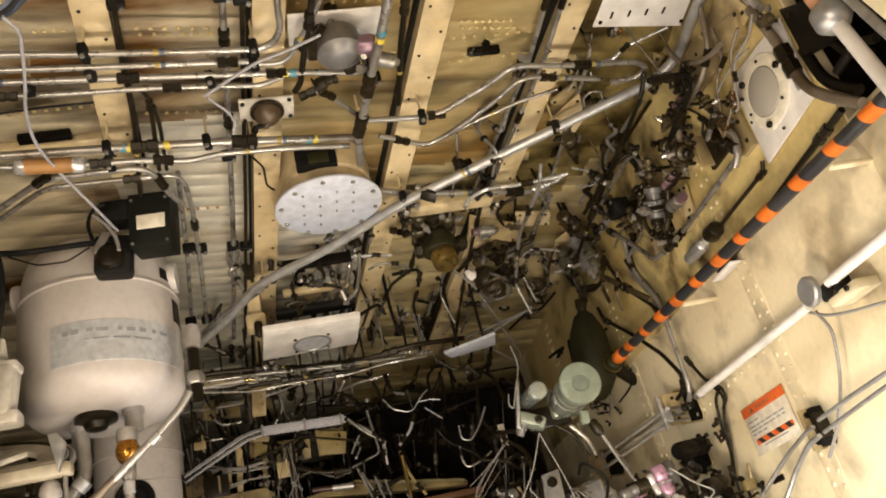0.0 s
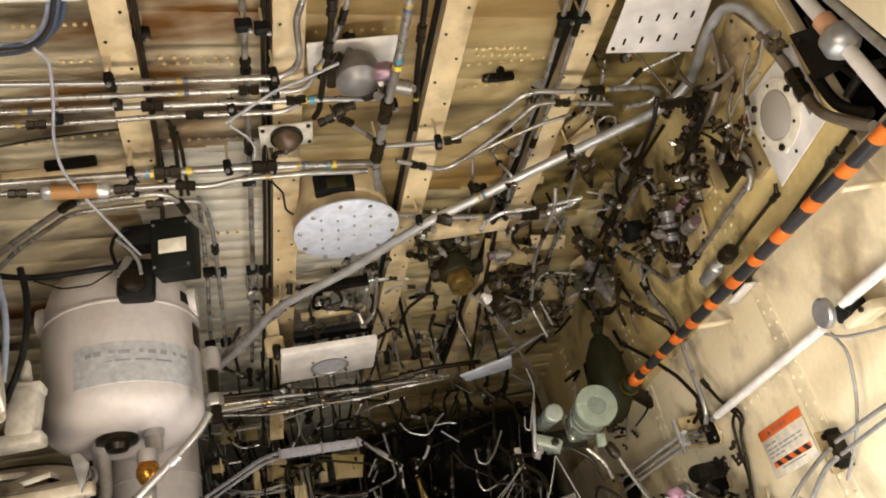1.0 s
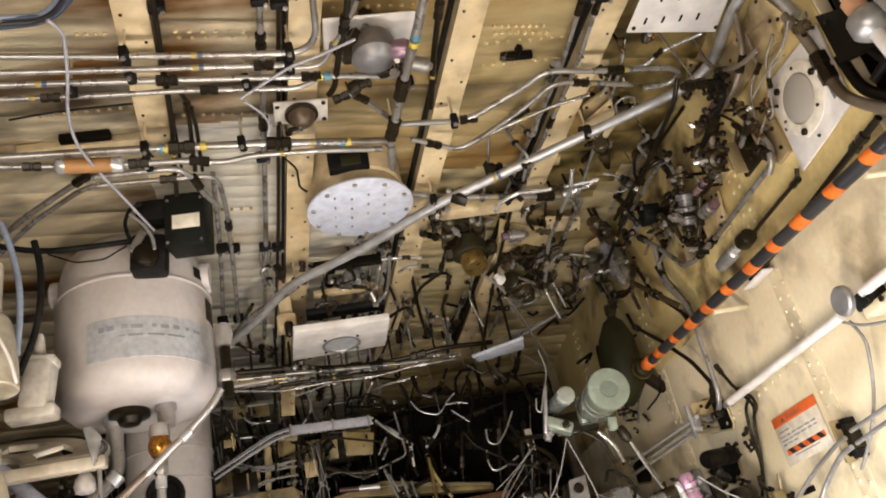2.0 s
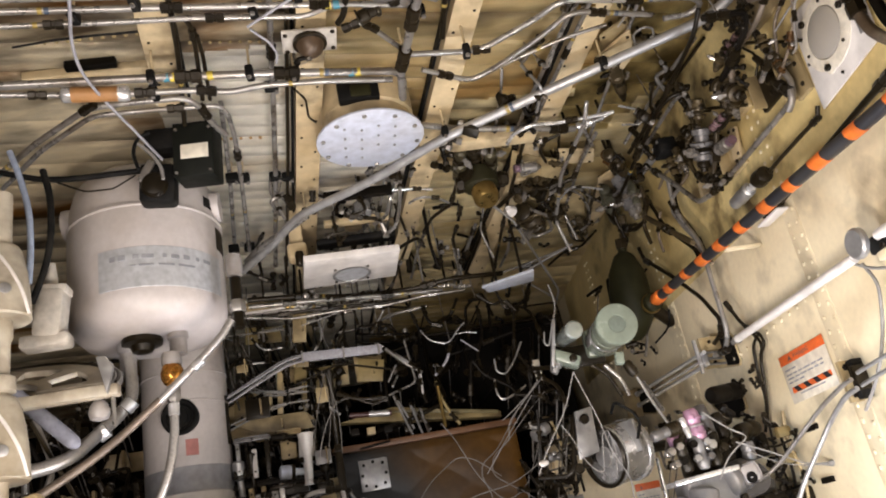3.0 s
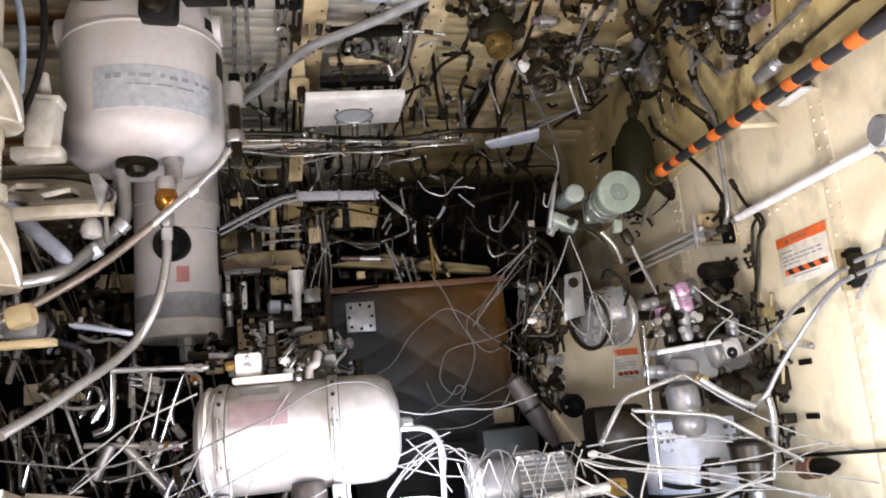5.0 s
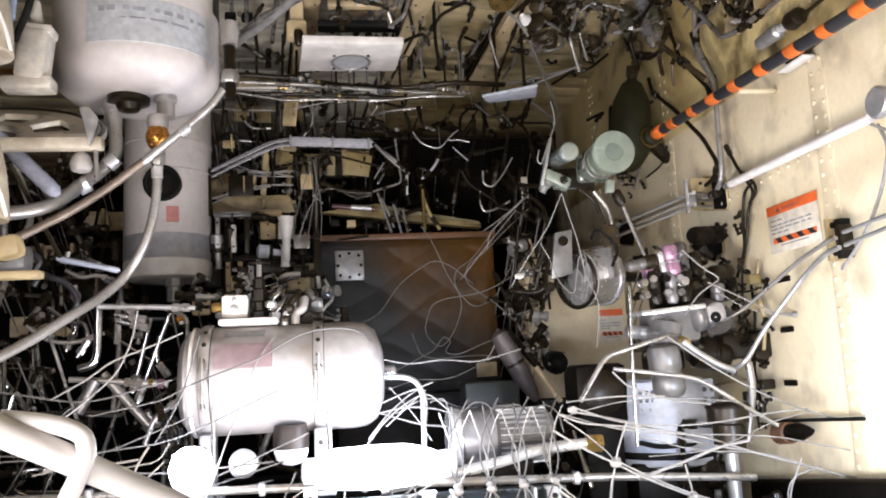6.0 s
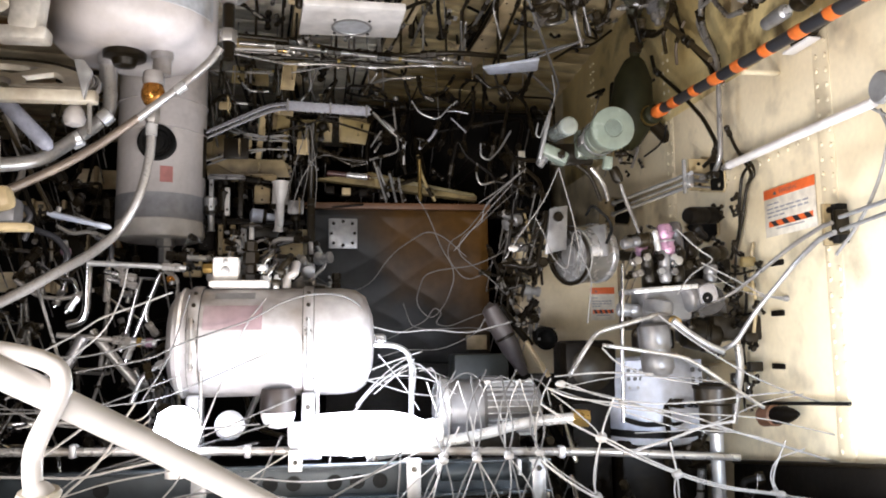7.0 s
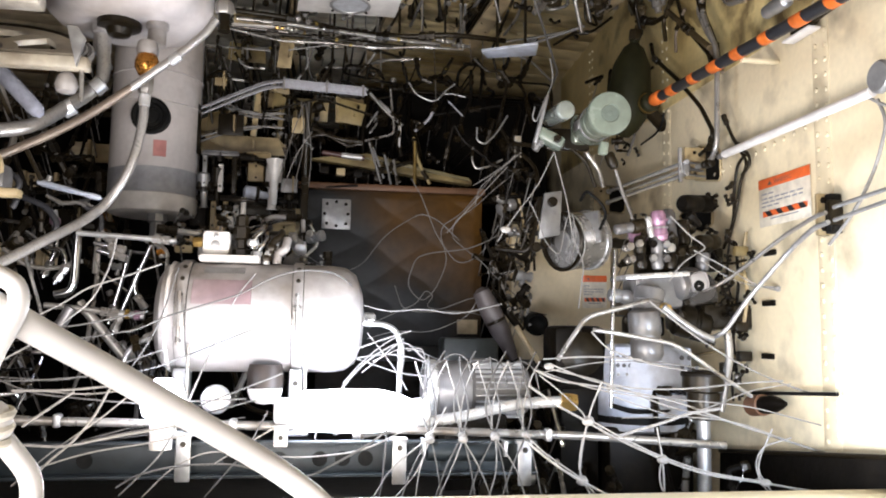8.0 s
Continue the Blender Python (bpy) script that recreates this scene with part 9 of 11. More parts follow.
# stained plates behind them and at the bay end
for corners, mt, back in (
        ([(0.739, 1.597, 2.658), (0.802, 1.499, 2.664), (0.844, 1.589, 2.659), (0.822, 1.678, 2.653)], CREAM, (0, 0, 1)),
        ([(0.741, 1.539, 2.682), (0.795, 1.475, 2.686), (0.82, 1.546, 2.681), (0.766, 1.617, 2.677)], SOILED, (0, 0, 1)),
        ([(0.74, 2.041, 2.652), (0.856, 2.065, 2.65), (0.873, 2.14, 2.646), (0.745, 2.122, 2.647)], CREAM, (0, 0, 1)),
        ([(0.778, 2.324, 2.625), (0.878, 2.317, 2.625), (0.941, 2.545, 2.611), (0.842, 2.563, 2.61)], SOILED, (0, 0, 1)),
        ([(0.925, 2.273, 2.648), (0.985, 2.185, 2.653), (1.018, 2.49, 2.635), (0.975, 2.645, 2.625)], CREAM, (0, 0, 1)),
        ([(1.02, 1.604, 2.42), (1.02, 1.572, 2.409), (1.02, 1.593, 2.335), (1.02, 1.63, 2.344)], CREAM, (1, 0, 0)),
        ([(1.02, 1.832, 2.399), (1.02, 1.772, 2.377), (1.02, 1.78, 2.319), (1.02, 1.841, 2.338)], CREAM, (1, 0, 0)),
        ([(0.586, 2.002, 2.644), (0.756, 2.093, 2.638), (0.775, 2.198, 2.632), (0.596, 2.148, 2.635)], SOILED, (0, 0, 1)),
        ([(0.359, 1.864, 2.642), (0.55, 1.871, 2.642), (0.559, 1.942, 2.638), (0.363, 1.929, 2.638)], SKIN_PALE, (0, 0, 1)),
        ([(1.097, 1.383, 2.711), (1.093, 1.226, 2.72), (1.208, 1.309, 2.715), (1.217, 1.48, 2.705)], SOILED, (0, 0, 1)),
        ([(1.03, 1.448, 2.675), (1.03, 1.301, 2.607), (1.03, 1.347, 2.56), (1.03, 1.467, 2.617)], SOILED, (1, 0, 0)),
        ([(0.981, 1.404, 2.69), (1.057, 1.435, 2.688), (1.077, 1.542, 2.681), (1.028, 1.545, 2.681)], SOILED, (0, 0, 1)),
        ([(-0.139, 2.72, 2.492), (-0.091, 2.72, 2.49), (-0.103, 2.72, 2.386), (-0.15, 2.72, 2.388)], SOILED, (0, 1, 0)),
        ([(0.177, 2.995, 2.584), (0.231, 3.013, 2.583), (0.203, 3.341, 2.564), (0.153, 3.322, 2.565)], CREAM, (0, 0, 1)),
        ([(0.068, 2.85, 2.331), (0.164, 2.85, 2.313), (0.146, 2.85, 2.234), (0.057, 2.85, 2.247)], DIMMED_PRIMER, (0, 1, 0)),
        ([(-0.321, 2.85, 2.513), (-0.198, 2.85, 2.5), (-0.194, 2.85, 2.438), (-0.326, 2.85, 2.448)], DIMMED_PRIMER, (0, 1, 0)),
        ([(-0.211, 2.72, 2.323), (-0.192, 2.72, 2.32), (-0.21, 2.72, 2.144), (-0.228, 2.72, 2.147)], SOILED, (0, 1, 0)),
        ([(-0.155, 2.74, 2.32), (-0.112, 2.74, 2.314), (-0.132, 2.74, 2.137), (-0.173, 2.74, 2.143)], DIMMED_PRIMER, (0, 1, 0)),
        ([(-0.222, 2.72, 2.332), (-0.103, 2.72, 2.315), (-0.105, 2.72, 2.295), (-0.224, 2.72, 2.312)], SOILED, (0, 1, 0)),
        ([(-0.391, 2.7, 2.142), (-0.134, 2.7, 2.139), (-0.112, 2.7, 2.081), (-0.264, 2.7, 2.071)], SOILED, (0, 1, 0)),
        ([(-0.369, 2.74, 2.222), (-0.31, 2.74, 2.237), (-0.257, 2.74, 2.185), (-0.374, 2.74, 2.159)], DIMMED_PRIMER, (0, 1, 0)),
        ([(-0.094, 2.85, 2.322), (-0.012, 2.85, 2.321), (-0.026, 2.85, 2.238), (-0.093, 2.85, 2.237)], DIMMED_PRIMER, (0, 1, 0)),
        ([(1.02, 1.282, 2.626), (1.02, 1.14, 2.64), (1.02, 1.096, 2.528), (1.02, 1.231, 2.511)], SOILED, (1, 0, 0)),
):
    ob = quad_plate("web_plate", corners, 0.008, mt, "stained cream web plate among the tubes", "plate", back, 0.0015)
    c, d = sum((Vector(p) for p in corners), Vector()) / 4, Vector(back)
    end = c + d * max({0: 1.05 - c.x, 1: 3.37 - c.y, 2: ceiling_z(c.y) + 0.01 - c.z}[back.index(1)], 0.02)
    part("stem", rod(bmesh.new(), c + d * 0.004, end, 0.006, 8), GRIME, ob)
    if back[1]:
        part("lip", box(bmesh.new(), (0.006, 0.03, 0.03), c + Vector((0.012, -0.012, 0)), None, 0.001), mt, ob)
    else:
        bolts_on(ob, [Vector(p).lerp(c, 0.25) for p in corners[:3]], [-v for v in back], 0.0045)

# round the brass valve and between the frames
strew(8, (0.30, 1.55, 2.58), (0.62, 2.0, 2.66), (0, 1, 2, 3), 0.5, 1.0)
strew(5, (0.0, 1.15, 2.58), (0.32, 1.45, 2.68), (0, 1, 2, 3), 0.5, 0.9)
snarl(14, (-0.10, 1.95, 2.50), (0.30, 2.35, 2.64), (STEEL, GRIME, STEEL), 0.004, 0.0065, "small tube between ceiling frames", "frame tubes", reach=0.1)
strew(12, (-0.10, 1.95, 2.50), (0.30, 2.35, 2.64), (0, 1, 2), 0.45, 0.8)
snarl(9, (-0.30, 2.30, 2.46), (0.55, 2.75, 2.62), (STEEL, GRIME, GRIME, DARK), 0.004, 0.007, "small tube below the ceiling frames", "frame tubes", reach=0.14)
strew(20, (-0.28, 2.30, 2.44), (0.5, 2.8, 2.6), (0, 1, 2, 3), 0.5, 0.9)
# behind the hoses, beside the slim reservoir
snarl(40, (-1.05, 2.15, 1.72), (-0.67, 2.9, 2.32), (GRIME, STEEL, STEEL, DARK, BRIGHT), 0.004, 0.010, "bent tube beside the slim reservoir", "side tubes", reach=0.2)
strew(20, (-1.0, 2.25, 1.72), (-0.68, 2.7, 2.3), (0, 1, 2, 3), 0.5, 0.9)
for k in range(9):
    p = Vector((-1.05 + 0.1 * (k % 4), 2.95 + 0.02 * k, 1.75 + 0.13 * (k // 2)))
    ob = mesh_ob("web_plate", box(bmesh.new(), (0.09 + 0.05 * (k % 3), 0.012, 0.07), p, pose(0, 0, 0), 0.004), (SKIN, CREAM, GRIME)[k % 3])
    tagged(ob, "grimy cream web plate at the bay side", "plate", "side plates")
    part("stiffener", box(bmesh.new(), (0.012, 0.03, 0.08), p + Vector((0.03, -0.015, 0)), None, 0.002), CREAM, ob)
    part("support", rod(bmesh.new(), p, (p.x, p.y + 0.3, p.z + 0.05), 0.008, 8), GRIME, ob)
# bracketry over the bottle, between the slim reservoir and the brown panel
snarl(16, (-0.34, 2.66, 1.78), (-0.06, 2.8, 2.32), (GRIME, STEEL, DARK, DARK, GRIME), 0.0035, 0.007, "small tube beside the brown panel", "bracket tubes", reach=0.13)
strew(12, (-0.34, 2.62, 1.78), (-0.06, 2.75, 2.2), (0, 1, 2, 3), 0.5, 0.8)
O = Vector((-0.232, 2.6, 1.94))
# DARK block at (470, 192) stands in for the shade of a gap.
for x0, y0, x1, y1, dy, mt in ((402, 205, 436, 240, 0.12, SOILED), (470, 192, 492, 262, 0.15, DARK), (395, 286, 482, 298, 0.06, SOILED), (372, 300, 379, 362, 0.0, GREY), (385, 300, 391, 362, 0.02, DARK), (398, 316, 406, 364, 0.0, WHITE),
                               (420, 300, 428, 366, 0.0, GRIME), (370, 296, 432, 303, -0.01, CASTING), (360, 368, 532, 377, 0.03, DARK), (388, 380, 396, 432, 0.0, SOILED), (408, 380, 416, 434, 0.0, SOILED), (424, 384, 434, 444, 0.02, GREY),
                               (372, 436, 408, 478, -0.03, WHITE), (334, 432, 364, 470, -0.02, SOILED), (490, 410, 530, 466, 0.0, SOILED), (500, 388, 528, 404, 0.02, GRIME), (536, 330, 549, 480, 0.02, GRIME), (442, 300, 470, 334, 0.10, SOILED),
                               (508, 320, 530, 372, 0.08, DARK), (436, 376, 486, 398, 0.06, GRIME), (350, 380, 378, 420, 0.06, DARK)):
    w, h = (x1 - x0) * 0.00186, (y1 - y0) * 0.00186
    p = O + Vector(((0.5 * (x0 + x1) - 440) * 0.00186, dy, -(0.5 * (y0 + y1) - 360) * 0.00186))
    ob = mesh_ob("frame_piece", box(bmesh.new(), (w, 0.02, h), p, None, min(w, h) * 0.12), mt)
    tagged(ob, "small frame piece of the bracketry beside the panel", "bracket", "frame pieces")
    part("lip", box(bmesh.new(), (w * 0.9, 0.012, 0.004), p + Vector((0, -0.014, h * 0.42)), None, 0.001), mt, ob)
    part("stay", rod(bmesh.new(), p, p + Vector((0, 0.28, 0.0)), 0.006, 8), GRIME, ob)
    bolts_on(ob, [p + Vector((0, -0.0105, s * h * 0.3)) for s in (-1, 1)], (0, -1, 0), 0.004)
fn = thing("funnel", Matrix.Translation(O + Vector((0.095, -0.02, -0.045))), "pale tapered funnel beside the panel", "funnel")
part("cone", turned(bmesh.new(), [(0.006, 0), (0.010, 0.005), (0.014, 0.07), (0.025, 0.14), (0.027, 0.145), (0.022, 0.147)], None, 20), WHITE, fn)
part("stay", rod(bmesh.new(), (0, 0, 0.1), (0, 0.28, 0.1), 0.006, 8), GRIME, fn)
for k in range(6):
    rn = random.Random(700 + k)
    p = Vector((rn.uniform(-0.33, -0.02), rn.uniform(2.55, 2.8), rn.uniform(1.8, 2.3)))
    ob = mesh_ob("angle_bracket", box(bmesh.new(), (rn.uniform(0.02, 0.09), 0.006, rn.uniform(0.02, 0.10)), p, None, 0.002), rn.choice((SOILED, GRIME, CASTING)))
    tagged(ob, "small bent angle bracket at the bay end", "bracket", "angle brackets")
    part("flange", box(bmesh.new(), (0.005, 0.035, 0.05), p + Vector((0.012, -0.014, 0)), None, 0.001), SOILED, ob)
    part("stay", rod(bmesh.new(), p, p + Vector((0, 0.2, 0.02)), 0.006, 8), GRIME, ob)
snarl(8, (-0.3, 2.6, 2.1), (0.25, 3.0, 2.42), (GRIME, SOILED, STEEL, STEEL), 0.003, 0.005, "thin tube at the bay end", "bay end tubes", reach=0.16)
# the dark end of the bay, closed off by an added near-black web
hull = tagged(mesh_ob("bulkhead_web", box(bmesh.new(), (0.85, 0.03, 0.46), (0.55, 3.36, 2.28), None, 0.004), UNLIT_BLACK), "near-black web added to keep the bay end dark", "bulkhead")
for k in range(5):
    part("stiffener", box(bmesh.new(), (0.015, 0.03, 0.44), (0.2 + 0.17 * k, 3.335, 2.28), None, 0.003), DARK, hull)
part("top_flange", box(bmesh.new(), (0.85, 0.05, 0.012), (0.55, 3.34, 2.515), None, 0.003), GRIME, hull)
part("stay", rod(bmesh.new(), (0.6, 3.36, 2.4), (0.6, 4.26, 2.4), 0.02, 8), DARK, hull)
# Near-black tubes and fittings: the end's darkness is put into their colour.
snarl(40, (-0.25, 2.75, 2.02), (0.85, 3.25, 2.55), (DARK, DARK, DARK, GRIME), 0.004, 0.008, "near-black small tube at the bay end", "bay end tubes", reach=0.2)
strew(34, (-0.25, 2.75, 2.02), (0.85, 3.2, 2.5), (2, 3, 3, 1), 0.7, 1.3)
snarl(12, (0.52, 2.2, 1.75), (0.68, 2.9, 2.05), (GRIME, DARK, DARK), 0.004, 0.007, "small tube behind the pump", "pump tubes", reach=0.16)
strew(14, (0.55, 2.3, 1.55), (0.66, 2.8, 2.0), (1, 2, 3, 4), 0.6, 1.1)
RG = random.Random(29)
snarl(16, (0.59, 2.45, 1.48), (0.69, 2.72, 1.95), (STEEL, GRIME, SOILED, BRIGHT, GRIME), 0.003, 0.0055, "small tube beside the cream panel", "pump tubes", reach=0.11, rng=RG)
# oily plumbing where the wall meets the ceiling, by the window plate
RC = random.Random(17)
snarl(3, (0.80, 1.28, 2.40), (1.01, 1.80, 2.56), (GRIME, DARK, STEEL, GRIME), 0.004, 0.0085, "oily tube under the wall corner", "corner tubes", reach=0.13, rng=RC)
strew(7, (0.84, 1.28, 2.36), (1.02, 1.8, 2.56), (2, 3, 3, 1), 0.45, 0.85, rng=RC)
for k in range(5):
    y = 1.3 + 0.11 * k
    c = Vector((1.03, y, 2.36 + 0.05 * (k % 3)))
    ob = mesh_ob("web_plate", box(bmesh.new(), (0.012, 0.05 + 0.03 * (k % 2), 0.09), c, pose(0, 0, 0), 0.003), (SOILED, GRIME, SOILED)[k % 3])
    tagged(ob, "soiled stiffener plate on the upper wall", "plate", "wall stiffeners")
    part("flange", box(bmesh.new(), (0.035, 0.006, 0.085), c + Vector((-0.018, 0.02, 0)), None, 0.002), SOILED, ob)
    bolts_on(ob, [c + Vector((-0.006, -0.012, s)) for s in (-0.025, 0.025)], (-1, 0, 0), 0.005)
# oily tubes round the pump and the accumulator
RP = random.Random(63)
snarl(4, (0.86, 2.12, 1.70), (1.02, 2.42, 1.84), (DARK, GRIME, STEEL, STEEL), 0.003, 0.006, "oily small tube below the pump", "pump tubes", reach=0.1, rng=RP)
snarl(6, (0.84, 2.25, 2.08), (1.02, 2.6, 2.34), (DARK, GRIME, GRIME, STEEL), 0.003, 0.0055, "oily small tube round the accumulator", "pump tubes", reach=0.12, rng=RP)
strew(8, (0.88, 2.2, 2.05), (1.03, 2.5, 2.3), (2, 3, 3, 1), 0.35, 0.6, rng=RP)
# bright tubing beside the bottle
snarl(44, (-1.05, 1.85, 1.22), (-0.36, 2.5, 1.72), (POLISH, STEEL, POLISH, GRIME, POLISH), 0.003, 0.0065, "bright bent tube in the side rack", "rack tubes", reach=0.18)
strew(20, (-1.0, 1.95, 1.25), (-0.38, 2.4, 1.70), (0, 1, 4, 2), 0.45, 0.8)
snarl(26, (-0.36, 2.1, 1.62), (0.0, 2.6, 1.80), (POLISH, BRIGHT, SHELL), 0.004, 0.008, "bright small tube above the bottle", "rack tubes", reach=0.12)
strew(14, (-0.36, 2.05, 1.66), (0.0, 2.5, 1.76), (4, 4, 0, 1), 0.5, 0.85)
snarl(16, (-0.35, 2.7, 1.8), (-0.08, 2.9, 2.4), (STEEL, GRIME, DARK), 0.003, 0.005, "thin upright tube at the bay end", "bay end tubes", reach=0.25)
snarl(18, (0.4, 1.85, 1.10), (1.0, 2.2, 1.34), (GRIME, DARK, STEEL, POLISH), 0.005, 0.009, "dark tube at the foot of the wall", "foot tubes", reach=0.2)
strew(18, (0.4, 1.75, 1.1), (1.0, 2.2, 1.32), (1, 3, 4, 2), 0.8, 1.5)
snarl(20, (-1.0, 2.55, 1.2), (0.0, 3.1, 1.8), (GRIME, DARK, STEEL), 0.006, 0.01, "dark tube behind the bottle", "back tubes", reach=0.25)
for pts, r, mt in (([(-0.38, 1.98, 1.704), (-0.422, 1.98, 1.59), (-0.461, 1.98, 1.48)], 0.0065, POLISH), ([(-0.432, 2, 1.686), (-0.453, 2, 1.591), (-0.473, 2, 1.511)], 0.006, POLISH), ([(-0.591, 1.92, 1.551), (-0.512, 1.92, 1.544), (-0.427, 1.92, 1.534)], 0.0065, STEEL), ([(-0.526, 1.95, 1.559), (-0.475, 1.95, 1.499), (-0.423, 1.95, 1.438)], 0.011, STEEL),
                   ([(-0.513, 1.85, 1.706), (-0.406, 1.85, 1.701), (-0.305, 1.85, 1.695)], 0.0062, GREY), ([(-0.525, 1.9, 1.725), (-0.525, 1.9, 1.682), (-0.525, 1.9, 1.605), (-0.534, 1.9, 1.58), (-0.565, 1.9, 1.573)], 0.0095, POLISH), ([(-0.529, 1.9, 1.546), (-0.565, 1.9, 1.477)], 0.013, CASTING), ([(-0.502, 1.95, 1.695), (-0.442, 1.95, 1.683)], 0.006, POLISH), ([(-0.496, 1.95, 1.679), (-0.439, 1.95, 1.664)], 0.006, POLISH),
                   ([(-0.666, 2, 1.721), (-0.614, 2, 1.682), (-0.583, 2, 1.683), (-0.572, 2, 1.643), (-0.598, 2, 1.603)], 0.006, POLISH), ([(-0.713, 2, 1.681), (-0.662, 2, 1.642), (-0.6, 2, 1.636), (-0.538, 2, 1.657)], 0.005, STEEL), ([(-0.622, 2.05, 1.782), (-0.609, 2.05, 1.728), (-0.616, 2.05, 1.673), (-0.639, 2.05, 1.619)], 0.006, POLISH), ([(-0.633, 2.02, 1.812), (-0.594, 2.02, 1.792), (-0.563, 2.02, 1.8), (-0.517, 2.02, 1.781)], 0.005, STEEL),
                   ([(-0.524, 1.95, 1.777), (-0.486, 1.95, 1.758), (-0.491, 1.95, 1.719), (-0.459, 1.95, 1.699)], 0.006, BLACK), ([(-0.406, 1.98, 1.643), (-0.417, 1.98, 1.59), (-0.39, 1.98, 1.551)], 0.006, POLISH), ([(-0.423, 1.9, 1.399), (-0.401, 1.9, 1.461), (-0.336, 1.9, 1.499)], 0.006, GREY), ([(-0.64, 2, 1.46), (-0.581, 2, 1.511), (-0.564, 2, 1.551)], 0.008, POLISH)):
    tube("rack_tube", pts, r, mt, "bright tube in the side rack", group="rack tubes", fittings=(0.85,) if r < 0.008 else (), fit_mat=STEEL)
for p, q, mt in (((-0.424, 1.92, 1.534), (-0.407, 1.92, 1.533), BRASS), ((-0.407, 1.92, 1.533), (-0.382, 1.92, 1.53), PINK), ((-0.361, 1.98, 1.695), (-0.356, 1.98, 1.673), COPPER), ((-0.591, 1.95, 1.756), (-0.587, 1.95, 1.733), PINK)):
    ft = thing("end_fitting", along(p, q), "anodised end fitting of a rack tube", "fitting", "end fittings")
    n = (Vector(q) - Vector(p)).length
    part("body", hexnut(bmesh.new(), Matrix.Translation((0, 0, n * 0.3)), 0.012, n * 0.6), mt, ft)
    part("neck", turned(bmesh.new(), [(0.008, -0.01), (0.008, n * 1.2)], None, 12), GREY, ft)

lever = thing("lever", along(*[(-0.615, 1.9, 1.823), (-0.487, 1.9, 1.793)]), "pale blue-white tapered lever in the side rack", "lever")
part("blade", turned(bmesh.new(), [(0.008, 0), (0.013, 0.01), (0.012, 0.05), (0.009, 0.10), (0.012, 0.118), (0.010, 0.135), (0.004, 0.14)], Matrix.Diagonal((1, 0.6, 1, 1)), 18), PLATE, lever)
part("pivot", rod(bmesh.new(), (0, 0, 0.02), (0, 0.02, 0.02), 0.006, 10), STEEL, lever)
part("link", rod(bmesh.new(), (0, 0.0, 0.01), (-0.25, 0.15, -0.05), 0.005, 8), GRIME, lever)
cst = thing("casting", Matrix.Translation((-0.658, 1.75, 1.803)), "pale bored casting at the bay side", "casting")
part("body", box(bmesh.new(), (0.075, 0.06, 0.055), (0, 0, 0), None, 0.014), CASTING, cst)
part("bore", turned(bmesh.new(), [(0.016, 0), (0.018, 0.004), (0.012, 0.005), (0, 0.003)], pose(0.0, -0.03, 0.005, 90), 18), GRIME, cst)
part("arm", rod(bmesh.new(), (0, 0, 0), (-0.9, 0.1, 0.0), 0.02, 10), SHELL, cst)
for pts in ([(-0.663, 1.85, 1.831), (-0.643, 1.85, 1.825), (-0.634, 1.85, 1.806), (-0.646, 1.85, 1.791)], [(-0.662, 1.85, 1.8), (-0.646, 1.85, 1.791), (-0.638, 1.85, 1.775), (-0.647, 1.85, 1.756)], [(-0.653, 1.9, 1.791), (-0.592, 1.9, 1.768), (-0.567, 1.9, 1.729), (-0.578, 1.9, 1.704)]):
    tube("hose", pts, 0.007, BLACK, "short black hose in the side rack", "hose", "flexible hoses")

# ---- pulley quadrant, post and strut beside the reservoirs ----
c = Vector((-0.691, 1.62, 2.017))
quad = thing("cable_quadrant", Matrix.Translation(c) @ pose(0, 0, 0, 31), "cream grooved cable quadrant with lightening holes", "quadrant")
level = pose(0, 0, 0, -31)


def sector(r0, r1, z0, z1, a0, a1):
    """A flat ring sector between two radii."""
    bm = bmesh.new()
    n = max(4, int(abs(a1 - a0) / 6))
    rows = []
    for k in range(n + 1):
        a = radians(a0 + (a1 - a0) * k / n)
        rows.append([bm.verts.new((r * math.cos(a), r * math.sin(a), z)) for r, z in ((r0, z0), (r1, z0), (r1, z1), (r0, z1))])
    for a, b in zip(rows, rows[1:]):
        for k in range(4):
            j = (k + 1) % 4
            bm.faces.new((a[k], a[j], b[j], b[k]))
    bm.faces.new(rows[0])
    bm.faces.new(rows[-1])
    bmesh.ops.bevel(bm, geom=list(bm.edges), offset=0.0015, segments=1, profile=0.5, affect="EDGES")
    return bm


for k, r in enumerate((0.248, 0.237, 0.226)):
    rim = part("groove_rim", sector(r - 0.0045, r, -0.004 + 0.004 * k, 0.008 + 0.004 * k, -2, 160), GREY, quad, "worn grey groove rim")
    part("cable", sweep(bmesh.new(), [((r - 0.0075) * math.cos(radians(a)), (r - 0.0075) * math.sin(radians(a)), 0.008 + 0.004 * k) for a in range(0, 160, 8)], 0.0032, 8, 0.01), GRIME, rim)
part("outer_web", sector(0.180, 0.222, 0.0, 0.014, -2, 160), POSTPAINT, quad)
part("inner_web", sector(0.085, 0.112, 0.0, 0.014, -2, 160), POSTPAINT, quad)
for a0, a1 in ((-2, 8), (42, 58), (88, 102), (130, 160)):
    part("spoke", sector(0.108, 0.184, 0.001, 0.013, a0, a1), POSTPAINT, quad)
part("base_bar", box(bmesh.new(), (0.54, 0.03, 0.024), (-0.02, -0.012, -0.012), level, 0.004), POSTPAINT, quad)
part("arm", rod(bmesh.new(), (-0.15, 0, 0), (-0.75, 0.1, 0.1), 0.02, 12), POSTPAINT, quad)
